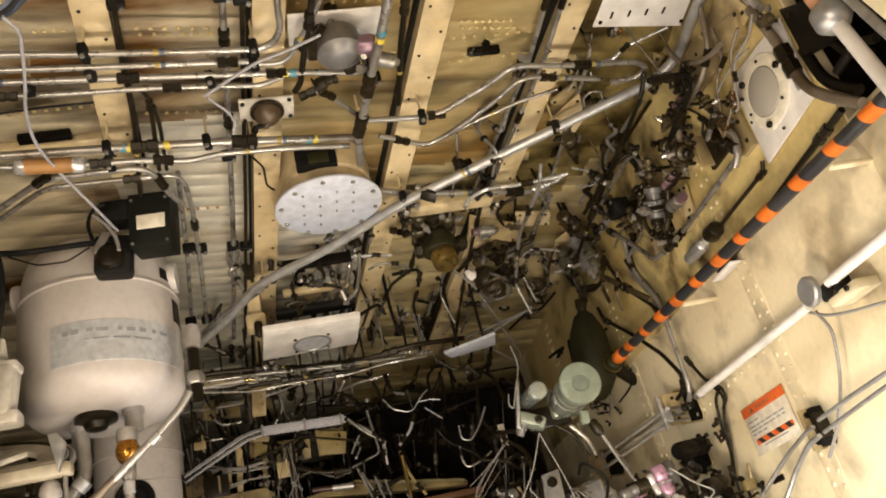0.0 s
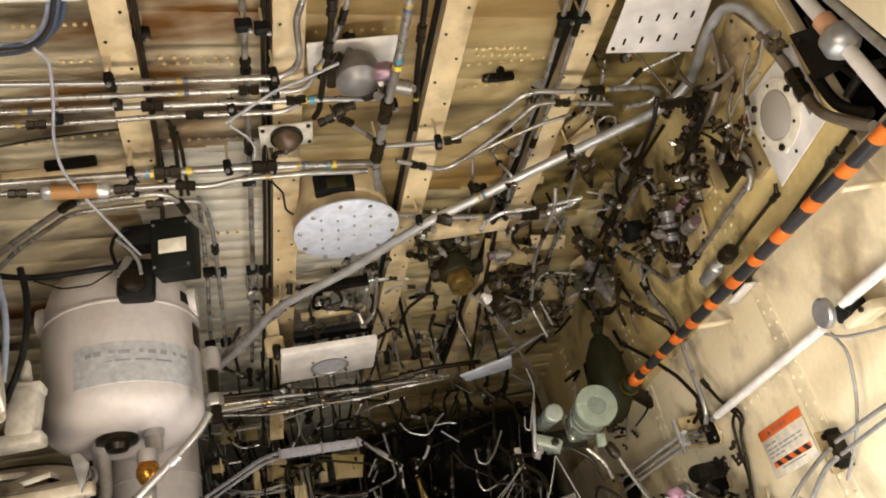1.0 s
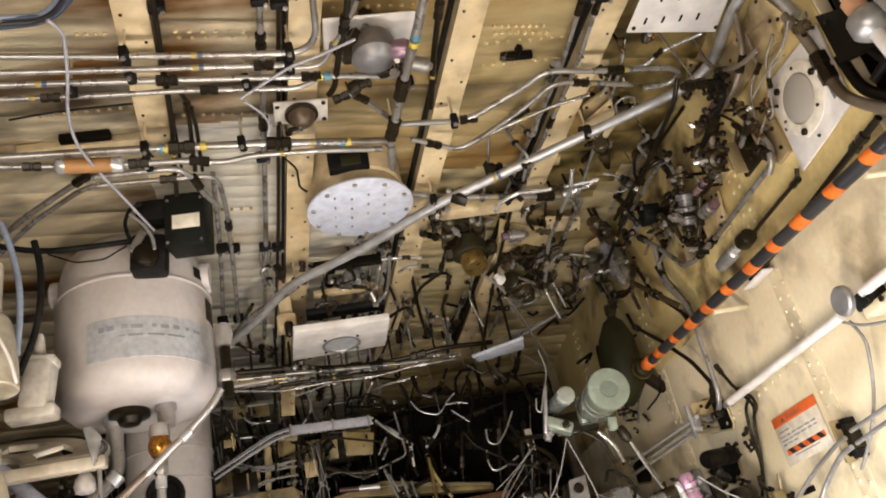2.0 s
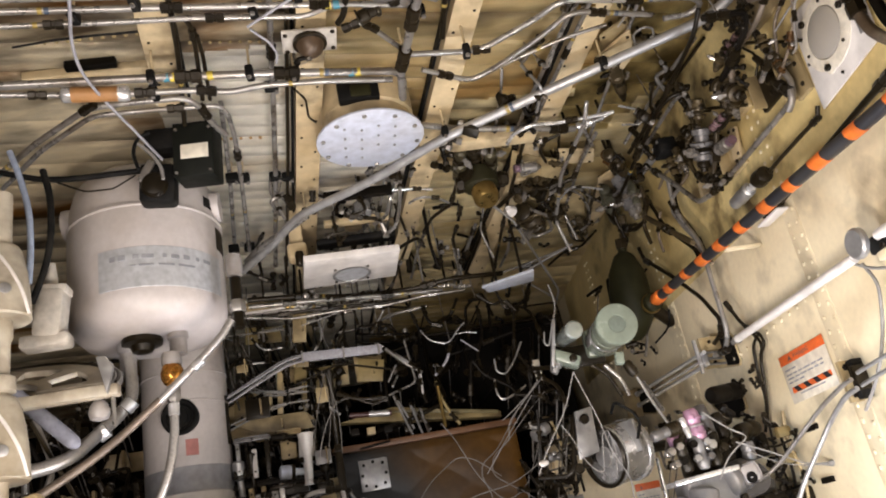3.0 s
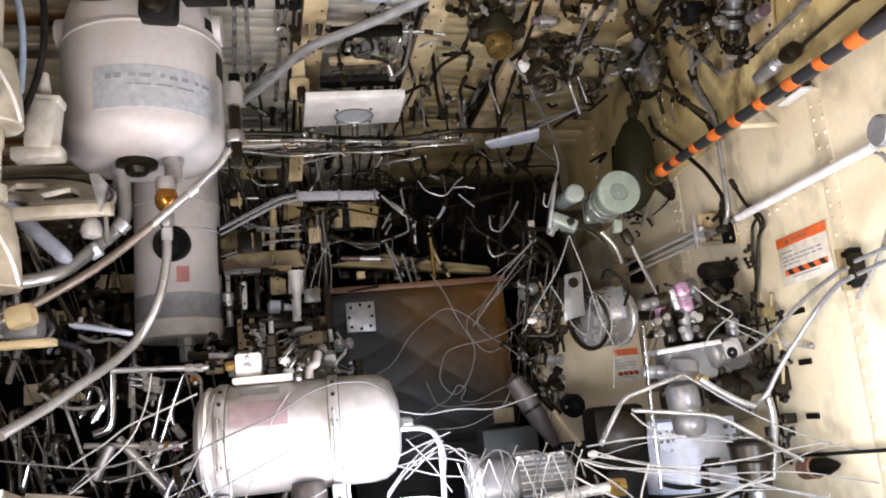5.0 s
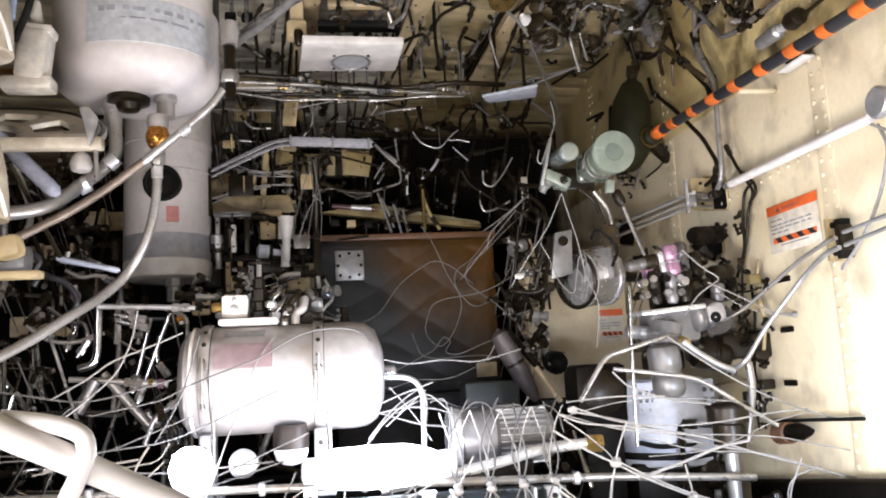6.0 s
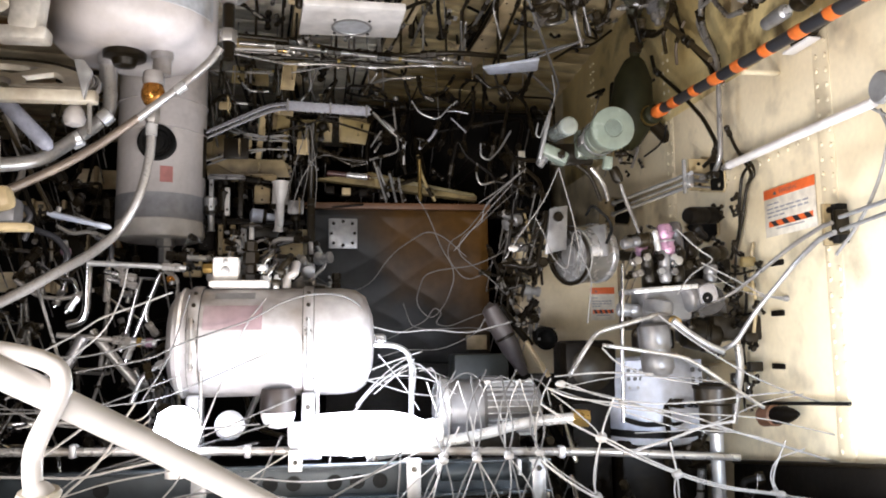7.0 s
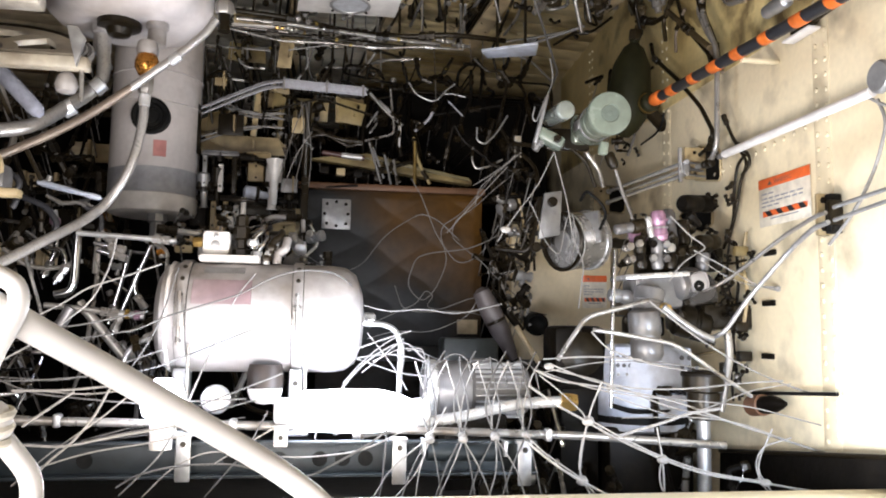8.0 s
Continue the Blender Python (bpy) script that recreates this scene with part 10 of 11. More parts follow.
part("drop_lug", turned(bmesh.new(), [(0.010, 0.0), (0.018, -0.01), (0.022, -0.026), (0.018, -0.038), (0.008, -0.042)], level @ pose(0.2, 0.02, -0.02), 16), SHELL, quad)
part("drop_pin", rod(bmesh.new(), level @ Vector((0.235, -0.01, -0.01)), level @ Vector((0.238, -0.01, -0.085)), 0.0045, 10), STEEL, quad)
quad_plate("end_bracket", [(-0.479, 1.575, 2.072), (-0.46, 1.575, 2.071), (-0.443, 1.575, 2.048), (-0.458, 1.575, 1.99)], 0.014, GREY, "grey-white tapered bracket at the quadrant's end", "bracket", (0, 1, 0), 0.004)
blk = thing("guide_block", Matrix.Translation((-0.59, 1.66, 2.205)), "white cast guide block beside the reservoir", "block")
part("body", box(bmesh.new(), (0.06, 0.06, 0.11), (0, 0, 0), pose(0, 0, 0, 0, 6, 0), 0.012), POSTPALE, blk)
part("cap", box(bmesh.new(), (0.075, 0.05, 0.02), (-0.005, 0, 0.055), pose(0, 0, 0, 0, 6, 0), 0.005), POSTPALE, blk)
part("pin", turned(bmesh.new(), [(0.012, 0.06), (0.014, 0.08), (0.008, 0.12)], None, 12), POSTPALE, blk)
part("foot", box(bmesh.new(), (0.10, 0.05, 0.03), (-0.01, 0, -0.06), None, 0.008), POSTPALE, blk)
part("arm", rod(bmesh.new(), (-0.02, 0.01, 0), (-0.95, 0.1, 0.1), 0.018, 10), POSTPALE, blk)
post = thing("actuator_post", Matrix.Translation((-0.632, 1.5, 1.70)), "pale cream flanged actuator post at the bay side", "post")
part("rod", turned(bmesh.new(), [(0.022, -0.62), (0.022, 0.13), (0.026, 0.14), (0.026, 0.17), (0.021, 0.18), (0.021, 0.40), (0.025, 0.41), (0.025, 0.44), (0.021, 0.45), (0.021, 0.72)], None, 24), POSTPAINT, post)
for z in (0.135, 0.445):
    sk = part("skirt", turned(bmesh.new(), [(0.024, 0.0), (0.052, 0.0), (0.055, 0.004), (0.054, 0.012), (0.052, 0.05), (0.046, 0.10), (0.036, 0.145), (0.030, 0.155), (0.023, 0.16)], Matrix.Translation((0.004, 0, z)), 32), POSTPAINT, post)
    part("edge_bead", sweep(bmesh.new(), [(0.059, -0.01, z + 0.004), (0.052, -0.026, z + 0.05), (0.030, -0.040, z + 0.10), (0.0, -0.040, z + 0.14)], 0.0035, 8, 0.03), WHITE, sk)
    part("boss", turned(bmesh.new(), [(0.010, 0), (0.011, 0.004), (0.006, 0.006), (0, 0.006)], Matrix.Translation((0.028, -0.046, z + 0.048)) @ pose(0, 0, 0, 90, 0, 30), 14), GREY, sk)
part("collar", turned(bmesh.new(), [(0.024, 0.30), (0.032, 0.304), (0.032, 0.33), (0.024, 0.334)], None, 24), POSTPAINT, post)
part("shelf", box(bmesh.new(), (0.17, 0.03, 0.014), (0.03, 0.01, 0.035), None, 0.003), SOILED, post)
part("cast_end", box(bmesh.new(), (0.05, 0.045, 0.042), (0.072, 0.02, 0.072), pose(0, 0, 0, 0, -14, 0), 0.012), SOILED, post)
st = tagged(mesh_ob("push_rod", turned(bmesh.new(), [(0.007, 0), (0.014, 0.01), (0.016, 0.03), (0.016, 0.2), (0.010, 0.22)], along(*[(-0.552, 1.7, 1.924), (-0.661, 1.7, 2.037)]), 18), material("pale_rod", (0.27, 0.28, 0.34), 0.6, 0, stain=(0.16, 0.16, 0.19), amount=0.6, grain=90, blotch=20, bump=0.4)), "pale blue-white push rod below the quadrant", "rod")
tube("hose", [(-0.658, 1.6, 2.586), (-0.635, 1.6, 2.517), (-0.614, 1.6, 2.424), (-0.611, 1.6, 2.334), (-0.615, 1.6, 2.259)], 0.007, BLUE, "blue-grey hose beside the reservoir", "hose", "flexible hoses", bend=0.06)
tube("hose", [(-0.594, 1.62, 2.54), (-0.578, 1.62, 2.472), (-0.576, 1.62, 2.379), (-0.587, 1.62, 2.303), (-0.616, 1.62, 2.223)], 0.0075, RUBBER, "black hose beside the reservoir", "hose", "flexible hoses", bend=0.06)

# ---- pale rods in the foreground ----
FG = "white rod close to the bay mouth"
tube("front_rod", [(-0.119, 0.249, 1.521), (-0.102, 0.262, 1.51), (-0.082, 0.284, 1.495), (-0.066, 0.297, 1.484), (-0.035, 0.324, 1.461), (-0.012, 0.338, 1.445), (0.014, 0.344, 1.424), (0.054, 0.344, 0.0)], 0.0048, WHITE, FG, "rod", "front rods", bend=0.03, sides=16)
tube("front_rod", [(-0.113, 0.257, 1.52), (-0.102, 0.262, 1.518), (-0.095, 0.264, 1.516), (-0.09, 0.266, 1.513), (-0.089, 0.266, 1.507), (-0.091, 0.266, 1.501), (-0.094, 0.264, 1.494), (-0.098, 0.268, 1.486), (-0.097, 0.267, 1.477), (-0.095, 0.267, 1.47)], 0.0031, WHITE, FG, "rod", "front rods", bend=0.015, sides=14)
tube("front_rod", [(-0.095, 0.267, 1.47), (-0.09, 0.268, 1.464), (-0.084, 0.273, 1.454), (-0.084, 0.273, 0.0)], 0.0034, WHITE, FG, "rod", "front rods", sides=14)
tube("front_rod", [(-0.095, 0.267, 1.47), (-0.102, 0.264, 1.465), (-0.109, 0.255, 1.46)], 0.003, WHITE, FG, "rod", "front rods", sides=14)
part_knot = thing("rod_knot", Matrix.Translation((-0.095, 0.267, 1.47)), "white taped joint of the front rods", "joint")
bm = bmesh.new()
bmesh.ops.create_icosphere(bm, subdivisions=3, radius=0.0068, matrix=Matrix.Diagonal((0.9, 0.9, 1.25, 1)))
part("wrap", bm, WHITE, part_knot)
for k in range(3):
    part("tape_turn", turned(bmesh.new(), [(0.0062, -0.0012), (0.0068, 0), (0.0062, 0.0012)], pose(0, 0, -0.004 + 0.004 * k, 12, 0, 0), 18), PAPER, part_knot)

# ---- rope net over the equipment ----
net = thing("cargo_net", None, "slack white cord net over the equipment", "net")


def cord(pts, r=0.0034, parent=net, mat=CORD):
    part("cord", sweep(bmesh.new(), pts, r * 0.54, 6, 0.05), mat, parent)


def knots(pts, r=0.008):
    for p in pts:
        bm = bmesh.new()
        bmesh.ops.create_icosphere(bm, subdivisions=2, radius=r, matrix=Matrix.Translation(p) @ Matrix.Diagonal((1.2, 0.9, 0.8, 1)))
        part("knot", bm, CORD, net)


cord([(0.403, 1.5, 1.405), (0.457, 1.5, 1.369), (0.518, 1.5, 1.338), (0.567, 1.5, 1.31), (0.668, 1.5, 1.266), (0.75, 1.5, 1.238), (0.875, 1.5, 1.22), (0.994, 1.5, 1.2), (1.112, 1.5, 1.177)], 0.0042)
cord([(0.547, 1.5, 1.414), (0.524, 1.5, 1.361), (0.519, 1.5, 1.338), (0.506, 1.5, 1.298), (0.499, 1.5, 1.247), (0.522, 1.5, 1.205)])
cord([(0.656, 1.5, 1.327), (0.668, 1.5, 1.266), (0.67, 1.5, 1.19)])
cord([(0.895, 1.5, 1.323), (0.868, 1.5, 1.27), (0.862, 1.5, 1.243), (0.878, 1.5, 1.22), (0.903, 1.5, 1.188)])
cord([(0.388, 1.45, 1.307), (0.44, 1.45, 1.266), (0.49, 1.45, 1.237), (0.556, 1.45, 1.203)], 0.0045)
cord([(0.428, 1.55, 1.432), (0.473, 1.55, 1.412), (0.589, 1.55, 1.397), (0.718, 1.55, 1.374), (0.825, 1.55, 1.334), (0.995, 1.55, 1.282), (1.154, 1.55, 1.231)], 0.004)
cord([(0.457, 1.55, 1.445), (0.542, 1.55, 1.411), (0.647, 1.55, 1.395), (0.767, 1.55, 1.398), (0.865, 1.55, 1.41), (0.952, 1.55, 1.414)])
cord([(0.46, 1.56, 1.435), (0.581, 1.56, 1.408), (0.71, 1.56, 1.359), (0.806, 1.56, 1.34), (0.891, 1.56, 1.314), (1.162, 1.56, 1.234)])
cord([(0.569, 1.52, 1.305), (0.667, 1.52, 1.33), (0.738, 1.52, 1.354), (0.798, 1.52, 1.361)], 0.006)
cord([(0.562, 1.6, 1.508), (0.592, 1.6, 1.476), (0.67, 1.6, 1.447), (0.768, 1.6, 1.431)])
cord([(0.686, 1.6, 1.575), (0.771, 1.6, 1.511), (0.882, 1.6, 1.446), (0.982, 1.6, 1.404), (1.111, 1.6, 1.367), (1.198, 1.6, 1.328)])
cord([(0.46, 1.6, 1.452), (0.561, 1.6, 1.459), (0.67, 1.6, 1.453)])
cord([(0.837, 1.7, 1.694), (0.92, 1.7, 1.654), (0.986, 1.7, 1.618), (1.039, 1.7, 1.613), (1.123, 1.7, 1.575), (1.171, 1.7, 1.552), (1.22, 1.7, 1.55), (1.318, 1.7, 1.515)])
cord([(0.973, 1.7, 1.618), (1.325, 1.7, 1.608)], 0.0024)
cord([(0.782, 1.7, 1.77), (0.828, 1.7, 1.726), (0.87, 1.7, 1.701), (0.839, 1.7, 1.685), (0.805, 1.7, 1.662), (0.777, 1.7, 1.623)])
cord([(0.573, 1.9, 1.95), (0.532, 1.9, 1.863), (0.488, 1.9, 1.806), (0.453, 1.9, 1.757), (0.431, 1.9, 1.722)], 0.0028)
cord([(0.573, 1.9, 1.95), (0.59, 1.9, 1.886), (0.606, 1.9, 1.827), (0.621, 1.9, 1.732), (0.65, 1.9, 1.677), (0.634, 1.9, 1.566)], 0.0028)
cord([(0.537, 2, 1.841), (0.559, 2, 1.8), (0.58, 2, 1.735), (0.617, 2, 1.699), (0.637, 2, 1.802), (0.653, 2, 1.81), (0.664, 2, 1.758), (0.647, 2, 1.692)], 0.0026)
knots([(0.519, 1.5, 1.338), (0.668, 1.5, 1.266), (0.878, 1.5, 1.22), (0.507, 1.5, 1.228)], 0.010)
knots([(1.039, 1.7, 1.613), (1.192, 1.7, 1.552)], 0.009)
knots([(0.371, 1.56, 1.708), (0.46, 1.56, 1.439), (0.587, 1.56, 1.399), (1.133, 1.56, 1.341)], 0.009)
for k in range(4):
    o = Vector((0.066 * k, 0, 0))
    cord([Vector(p) + o for p in [(0.24, 1.7, 1.452), (0.239, 1.66, 1.407), (0.252, 1.64, 1.347), (0.233, 1.62, 1.299), (0.196, 1.6, 1.238), (0.172, 1.58, 1.179)]], 0.0034, mat=SHADED_CORD)
    cord([Vector(p) + o for p in [(0.274, 1.7, 1.464), (0.232, 1.66, 1.407), (0.215, 1.64, 1.347), (0.235, 1.62, 1.299), (0.248, 1.6, 1.237), (0.254, 1.58, 1.176)]], 0.0034, mat=SHADED_CORD)
    knots([Vector((0.234, 1.62, 1.299)) + o], 0.009)
cord([(-0.194, 1.62, 1.187), (-0.143, 1.62, 1.247), (-0.123, 1.62, 1.264), (-0.103, 1.62, 1.306), (-0.082, 1.62, 1.348)], mat=SHADED_CORD)
cord([(-0.339, 1.58, 1.2), (-0.272, 1.58, 1.268), (-0.242, 1.58, 1.322), (-0.203, 1.72, 1.465), (-0.162, 1.73, 1.569), (-0.125, 1.76, 1.621)])
cord([(-0.338, 1.55, 1.22), (-0.305, 1.55, 1.241), (-0.237, 1.55, 1.257), (-0.138, 1.55, 1.26), (-0.066, 1.55, 1.241), (-0.005, 1.55, 1.231), (0.078, 1.55, 1.274), (0.136, 1.55, 1.31), (0.184, 1.6, 1.357)], 0.0042, mat=SHADED_CORD)
cord([(-0.572, 1.5, 1.306), (-0.482, 1.5, 1.302), (-0.418, 1.5, 1.297), (-0.345, 1.5, 1.313), (-0.232, 1.5, 1.333)], 0.0045)
cord([(-0.478, 1.5, 1.225), (-0.444, 1.5, 1.27), (-0.4, 1.5, 1.307), (-0.365, 1.5, 1.355), (-0.346, 1.5, 1.398), (-0.33, 1.5, 1.422)], 0.0042)
cord([(-0.505, 1.5, 1.393), (-0.423, 1.5, 1.393), (-0.348, 1.5, 1.401)], 0.004)
cord([(-0.484, 1.5, 1.333), (-0.44, 1.5, 1.365), (-0.404, 1.5, 1.392)], 0.0042)
cord([(-0.46, 1.62, 1.477), (-0.39, 1.62, 1.489), (-0.327, 1.62, 1.5), (-0.283, 1.62, 1.524), (-0.228, 1.72, 1.55), (-0.151, 1.73, 1.575), (-0.094, 1.74, 1.611), (-0.036, 1.74, 1.63), (0.036, 1.75, 1.629), (0.076, 1.78, 1.609), (0.101, 1.82, 1.561), (0.126, 1.84, 1.511)], mat=SHADED_CORD)
cord([(-0.545, 1.66, 1.511), (-0.475, 1.66, 1.549), (-0.435, 1.66, 1.579), (-0.362, 1.66, 1.604), (-0.299, 1.66, 1.629)])
cord([(-0.601, 1.66, 1.426), (-0.513, 1.66, 1.478), (-0.423, 1.66, 1.554), (-0.395, 1.66, 1.621), (-0.386, 1.66, 1.677)])
cord([(-0.363, 1.7, 1.41), (-0.322, 1.7, 1.477), (-0.302, 1.7, 1.522), (-0.273, 1.7, 1.625)], mat=SHADED_CORD)
cord([(-0.032, 1.7, 1.453), (0.084, 1.7, 1.464), (0.13, 1.7, 1.482), (0.202, 1.7, 1.505)], mat=SHADED_CORD)
cord([(0.05, 1.7, 1.372), (0.096, 1.7, 1.429), (0.142, 1.7, 1.464), (0.19, 1.7, 1.487), (0.238, 1.7, 1.44)], mat=SHADED_CORD)
cord([(-0.004, 1.7, 1.191), (0.011, 1.7, 1.282), (0.016, 1.7, 1.35)], mat=SHADED_CORD)
cord([(0.137, 1.62, 1.182), (0.145, 1.62, 1.247), (0.148, 1.62, 1.301)], mat=SHADED_CORD)
for k in range(7):
    rn = random.Random(100 + k)
    a = Vector((-1.15, rn.uniform(1.5, 1.65), rn.uniform(1.2, 1.75)))
    b = Vector((rn.uniform(-0.34, -0.05), rn.uniform(1.66, 1.74), rn.uniform(1.25, 1.6)))
    pts = [a]
    for j in range(1, 5):
        f = j / 5
        pts.append(a.lerp(b, f) + Vector((0, 0, -0.09 * math.sin(math.pi * f) + rn.uniform(-0.03, 0.03))))
    cord(pts + [b], rn.uniform(0.0026, 0.0038), mat=SHADED_CORD)
# cords that cross in diamonds over the motor and the sill
cord([(0.207, 1.66, 1.443), (0.217, 1.66, 1.411), (0.238, 1.66, 1.352), (0.238, 1.66, 1.29)], 0.0029, mat=CORD)
cord([(0.272, 1.66, 1.444), (0.254, 1.66, 1.411), (0.238, 1.66, 1.352), (0.24, 1.66, 1.29)], 0.0029, mat=CORD)
cord([(0.272, 1.66, 1.444), (0.281, 1.66, 1.411), (0.302, 1.66, 1.352), (0.302, 1.66, 1.29)], 0.0029, mat=CORD)
cord([(0.337, 1.66, 1.444), (0.319, 1.66, 1.412), (0.302, 1.66, 1.352), (0.304, 1.66, 1.29)], 0.0029, mat=CORD)
cord([(0.337, 1.66, 1.444), (0.346, 1.66, 1.412), (0.367, 1.66, 1.352), (0.367, 1.66, 1.289)], 0.0029, mat=CORD)
cord([(0.402, 1.66, 1.445), (0.385, 1.66, 1.412), (0.367, 1.66, 1.352), (0.369, 1.66, 1.289)], 0.0029, mat=CORD)
cord([(0.402, 1.66, 1.445), (0.412, 1.66, 1.412), (0.433, 1.66, 1.352), (0.432, 1.66, 1.289)], 0.0029, mat=CORD)
cord([(0.469, 1.66, 1.445), (0.451, 1.66, 1.413), (0.433, 1.66, 1.352), (0.435, 1.66, 1.289)], 0.0029, mat=CORD)
cord([(0.123, 1.6, 1.186), (0.154, 1.6, 1.239), (0.23, 1.6, 1.298), (0.263, 1.6, 1.357)], 0.0027, mat=CORD)
cord([(0.166, 1.6, 1.186), (0.209, 1.6, 1.233), (0.23, 1.6, 1.292)], 0.0027, mat=CORD)
cord([(0.227, 1.58, 1.295), (0.207, 1.58, 1.231), (0.202, 1.58, 1.187)], 0.0027, mat=CORD)
cord([(0.294, 1.58, 1.297), (0.272, 1.58, 1.241), (0.246, 1.58, 1.186)], 0.0027, mat=CORD)
cord([(0.294, 1.58, 1.297), (0.328, 1.58, 1.24), (0.351, 1.58, 1.184)], 0.0027, mat=CORD)
cord([(0.358, 1.58, 1.299), (0.362, 1.58, 1.24), (0.345, 1.58, 1.184)], 0.0027, mat=CORD)
cord([(0.358, 1.58, 1.299), (0.401, 1.58, 1.24), (0.419, 1.58, 1.183)], 0.0027, mat=CORD)
cord([(0.412, 1.55, 1.308), (0.444, 1.55, 1.276), (0.523, 1.55, 1.224), (0.557, 1.55, 1.187)], 0.0029, mat=CORD)
cord([(0.438, 1.55, 1.422), (0.489, 1.55, 1.384), (0.538, 1.55, 1.338), (0.524, 1.55, 1.286), (0.518, 1.55, 1.227)], 0.0029, mat=CORD)
cord([(0.52, 1.5, 1.343), (0.585, 1.5, 1.308), (0.666, 1.5, 1.271), (0.761, 1.5, 1.24), (0.867, 1.5, 1.224), (0.956, 1.5, 1.203), (1.016, 1.5, 1.186)], 0.0034, mat=CORD)
cord([(0.666, 1.5, 1.271), (0.658, 1.5, 1.229), (0.674, 1.5, 1.192)], 0.0029, mat=CORD)
cord([(0.867, 1.5, 1.224), (0.856, 1.5, 1.258), (0.874, 1.5, 1.29), (0.935, 1.5, 1.306)], 0.0027, mat=CORD)
cord([(0.867, 1.5, 1.224), (0.895, 1.5, 1.188)], 0.0027, mat=CORD)
cord([(0.435, 1.56, 1.432), (0.551, 1.56, 1.394), (0.668, 1.56, 1.378), (0.801, 1.56, 1.37), (0.887, 1.56, 1.361), (1.074, 1.56, 1.315), (1.187, 1.56, 1.28)], 0.0026, mat=CORD)
cord([(0.464, 1.62, 1.424), (0.584, 1.62, 1.448), (0.707, 1.62, 1.449), (0.833, 1.62, 1.432)], 0.0021, mat=CORD)
cord([(0.582, 1.55, 1.384), (0.699, 1.55, 1.345), (0.844, 1.55, 1.334), (0.991, 1.55, 1.283), (1.177, 1.55, 1.236)], 0.0024, mat=CORD)
cord([(0.617, 1.58, 1.337), (0.737, 1.58, 1.339), (0.811, 1.58, 1.359), (0.899, 1.58, 1.394), (0.988, 1.58, 1.406)], 0.0024, mat=CORD)
cord([(0.862, 1.72, 1.675), (0.944, 1.72, 1.626), (1.034, 1.72, 1.615), (1.195, 1.72, 1.553), (1.321, 1.72, 1.529)], 0.0021, mat=CORD)
cord([(-0.166, 1.52, 1.265), (-0.118, 1.52, 1.295), (-0.06, 1.52, 1.329)], 0.0027, mat=CORD)
cord([(-0.461, 1.5, 1.262), (-0.372, 1.5, 1.29), (-0.28, 1.5, 1.303), (-0.214, 1.5, 1.317)], 0.0029, mat=CORD)
cord([(-0.53, 1.52, 1.383), (-0.476, 1.52, 1.393), (-0.392, 1.52, 1.384), (-0.317, 1.52, 1.394), (-0.299, 1.52, 1.424)], 0.0027, mat=CORD)
cord([(-0.502, 1.52, 1.231), (-0.442, 1.52, 1.287), (-0.361, 1.52, 1.345), (-0.307, 1.52, 1.394)], 0.0027, mat=CORD)
cord([(-0.296, 1.56, 1.199), (-0.249, 1.56, 1.25), (-0.191, 1.56, 1.28), (-0.131, 1.56, 1.279), (-0.029, 1.56, 1.266), (0.096, 1.56, 1.277), (0.181, 1.56, 1.319)], 0.0027, mat=CORD)
cord([(0.15, 2.3, 1.483), (0.229, 2.3, 1.508), (0.326, 2.3, 1.501), (0.44, 2.3, 1.551), (0.473, 2.3, 1.617)], 0.0024, mat=CORD)
cord([(0.138, 1.9, 1.434), (0.217, 1.9, 1.474), (0.297, 1.9, 1.435), (0.379, 1.9, 1.429)], 0.0024, mat=CORD)
cord([(0.106, 1.78, 1.414), (0.166, 1.78, 1.463), (0.196, 1.78, 1.488)], 0.0024, mat=CORD)
cord([(0.116, 1.78, 1.499), (0.167, 1.78, 1.438), (0.205, 1.78, 1.378)], 0.0024, mat=CORD)
knots([(0.225, 1.56, 1.298), (0.29, 1.56, 1.299), (0.353, 1.56, 1.302), (0.415, 1.56, 1.307), (0.541, 1.56, 1.337), (0.693, 1.56, 1.261), (0.901, 1.56, 1.213), (0.527, 1.56, 1.222)], 0.0085)
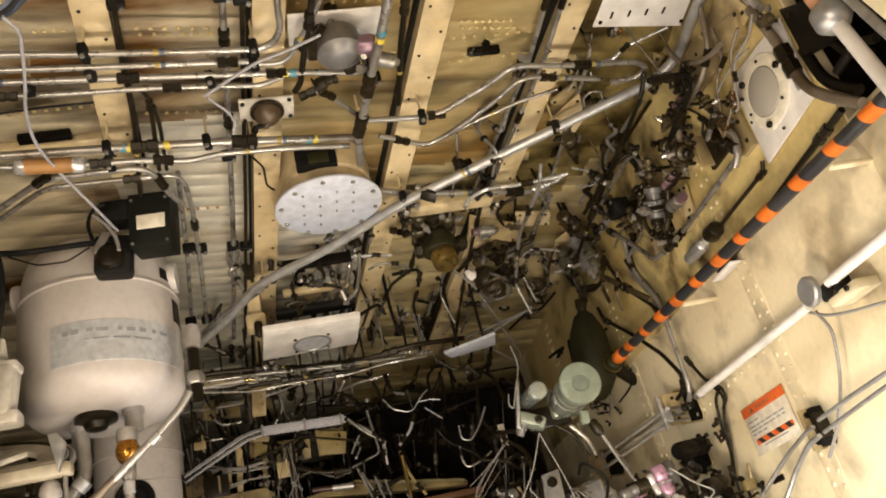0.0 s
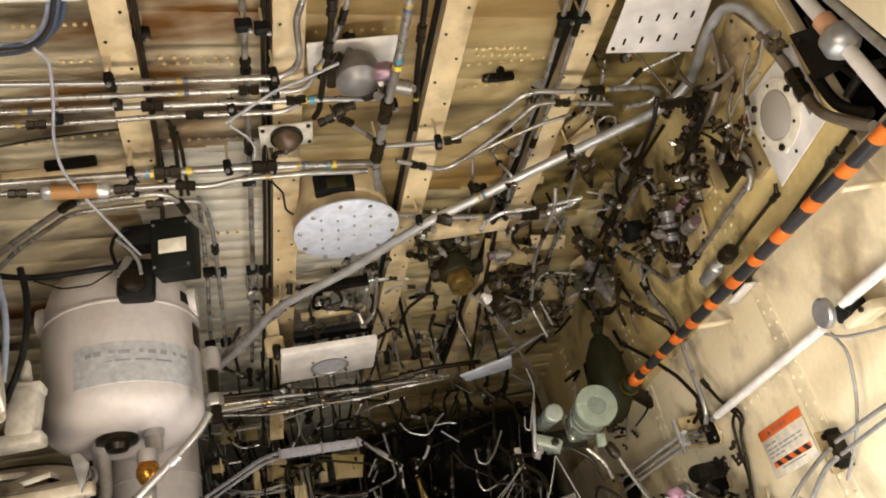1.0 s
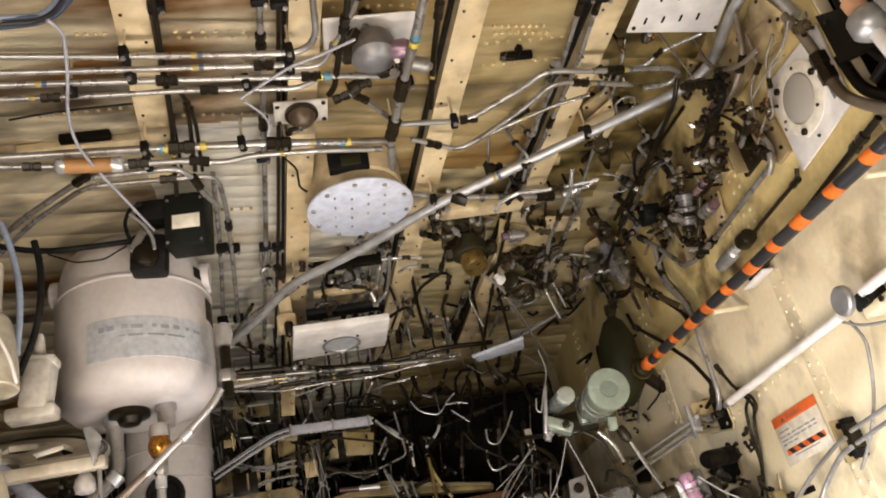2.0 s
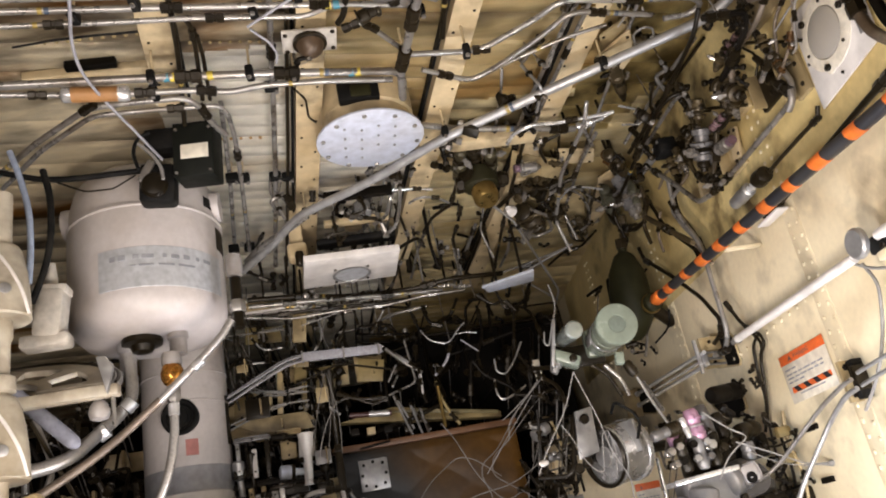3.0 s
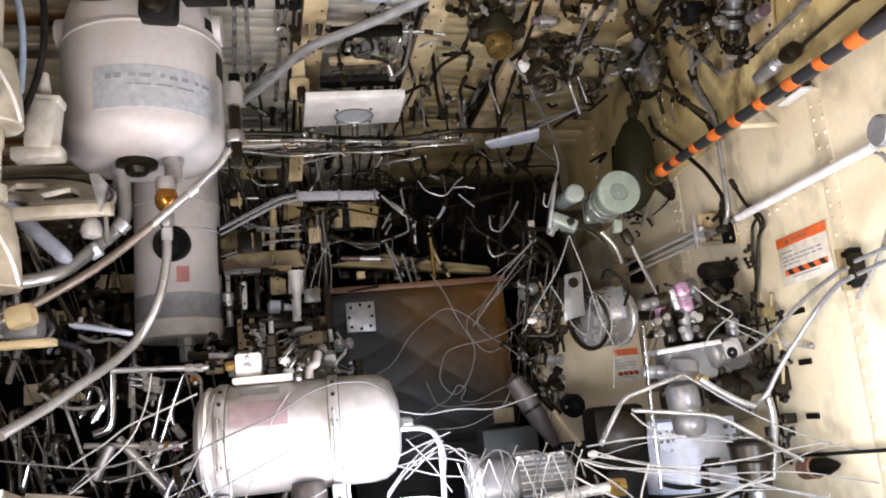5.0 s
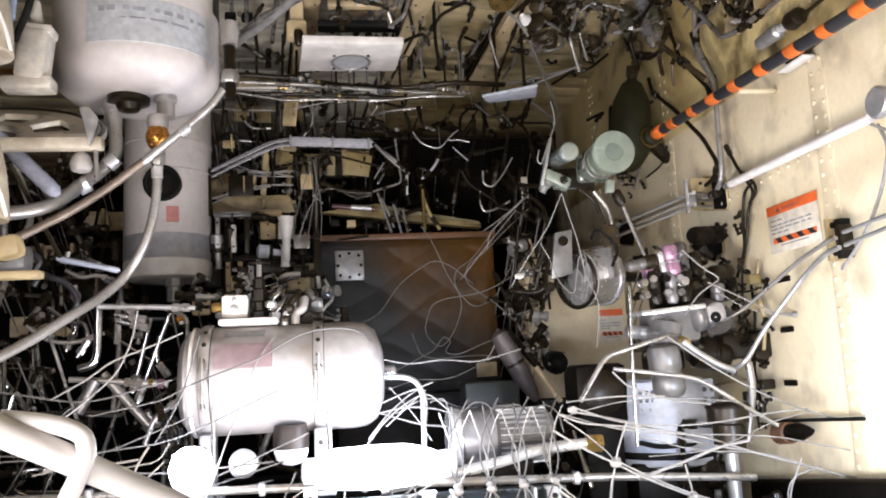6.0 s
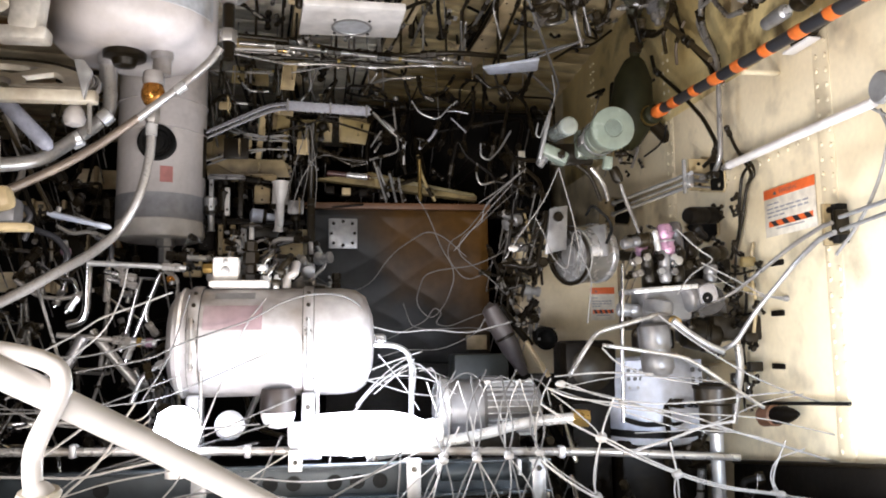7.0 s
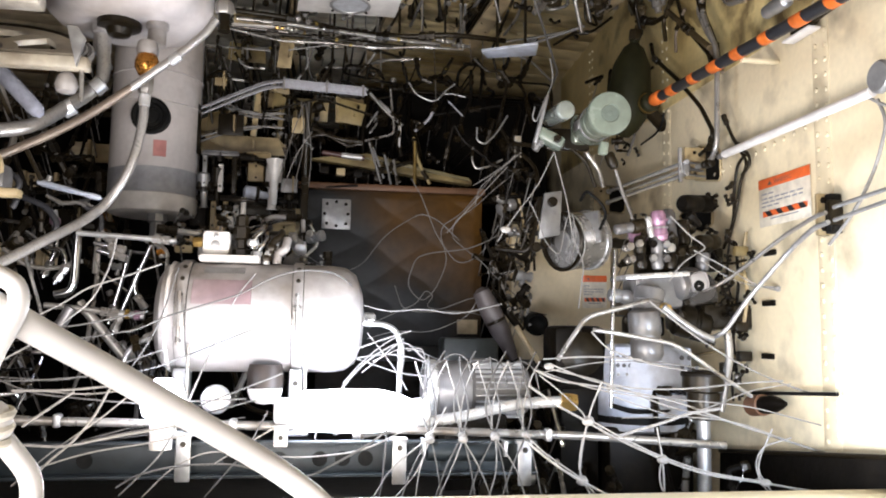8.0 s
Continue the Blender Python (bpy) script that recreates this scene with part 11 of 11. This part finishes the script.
# loops of thin cord before the brown panel
for pts in ([(0.544, 2.5, 1.994), (0.448, 2.5, 1.875), (0.392, 2.5, 1.84), (0.384, 2.5, 1.804), (0.41, 2.5, 1.732), (0.377, 2.5, 1.644), (0.331, 2.5, 1.592), (0.279, 2.5, 1.646), (0.308, 2.5, 1.734), (0.353, 2.5, 1.751), (0.48, 2.5, 1.766), (0.583, 2.5, 1.819), (0.633, 2.5, 1.892)], [(0.639, 2.5, 2.03), (0.561, 2.5, 1.966), (0.485, 2.5, 1.893), (0.429, 2.5, 1.857), (0.418, 2.5, 1.803), (0.462, 2.5, 1.767), (0.515, 2.5, 1.73), (0.568, 2.5, 1.675), (0.674, 2.5, 1.583)], [(0.189, 2.5, 1.535), (0.277, 2.5, 1.576), (0.313, 2.5, 1.592), (0.341, 2.5, 1.636), (0.367, 2.5, 1.617), (0.339, 2.5, 1.583), (0.384, 2.5, 1.573), (0.511, 2.5, 1.623), (0.582, 2.5, 1.568), (0.672, 2.5, 1.539)],
            [(-0.034, 2.55, 1.74), (0.019, 2.55, 1.707), (0.054, 2.55, 1.68), (0.142, 2.55, 1.705), (0.216, 2.55, 1.812), (0.327, 2.55, 1.883), (0.382, 2.55, 1.864), (0.454, 2.55, 1.799)], [(0.244, 2.5, 1.647), (0.268, 2.5, 1.576), (0.312, 2.5, 1.566), (0.473, 2.5, 1.571), (0.545, 2.5, 1.551), (0.619, 2.5, 1.585), (0.729, 2.5, 1.564)], [(0.294, 2.55, 1.994), (0.329, 2.55, 1.939), (0.38, 2.55, 1.809), (0.451, 2.55, 1.717), (0.526, 2.55, 1.752), (0.587, 2.55, 1.862), (0.598, 2.55, 1.899)]):
    cord(pts, 0.0030, mat=GREYCORD)
for pts in ([(0.064, 1.72, 1.394), (0.097, 1.72, 1.434), (0.144, 1.72, 1.475), (0.186, 1.72, 1.499), (0.192, 1.72, 1.451), (0.18, 1.72, 1.393)], [(0.085, 1.72, 1.446), (0.156, 1.72, 1.458), (0.228, 1.72, 1.445), (0.277, 1.72, 1.415)], [(0.038, 1.74, 1.463), (0.11, 1.74, 1.439), (0.182, 1.74, 1.415), (0.243, 1.74, 1.409)], [(0.198, 1.72, 1.463), (0.228, 1.72, 1.473), (0.24, 1.72, 1.433), (0.234, 1.72, 1.392)],
            [(0.268, 1.74, 1.438), (0.299, 1.74, 1.46), (0.33, 1.74, 1.45), (0.342, 1.74, 1.402)], [(0.342, 1.74, 1.428), (0.38, 1.74, 1.452), (0.411, 1.74, 1.435), (0.42, 1.74, 1.389)], [(0.411, 1.74, 1.425), (0.449, 1.74, 1.447), (0.481, 1.74, 1.427), (0.49, 1.74, 1.382)], [(0.102, 1.72, 1.558), (0.156, 1.72, 1.544), (0.228, 1.72, 1.553), (0.302, 1.72, 1.541), (0.401, 1.72, 1.566)]):
    cord(pts, 0.0032, mat=SHADED_CORD)
for pts in ([(0.409, 2.1, 1.895), (0.448, 2.1, 1.919), (0.502, 2.1, 1.96), (0.526, 2.1, 1.984)], [(0.416, 2.1, 1.842), (0.424, 2.1, 1.888), (0.495, 2.1, 1.952), (0.542, 2.1, 1.992)], [(0.34, 2.1, 1.765), (0.416, 2.1, 1.854), (0.502, 2.1, 1.949)], [(-0.02, 2.2, 2.043), (-0.065, 2.2, 1.971), (-0.093, 2.2, 1.876)], [(-0.05, 2.5, 2.205), (-0.083, 2.5, 2.105), (-0.114, 2.5, 1.979)], [(-0.045, 2.5, 2.205), (-0.021, 2.5, 2.053), (-0.028, 2.5, 1.946)], [(-0.059, 2.5, 2.213), (-0.043, 2.5, 2.088), (-0.071, 2.5, 1.945)]):
    cord(pts, 0.0027, mat=GREYCORD)
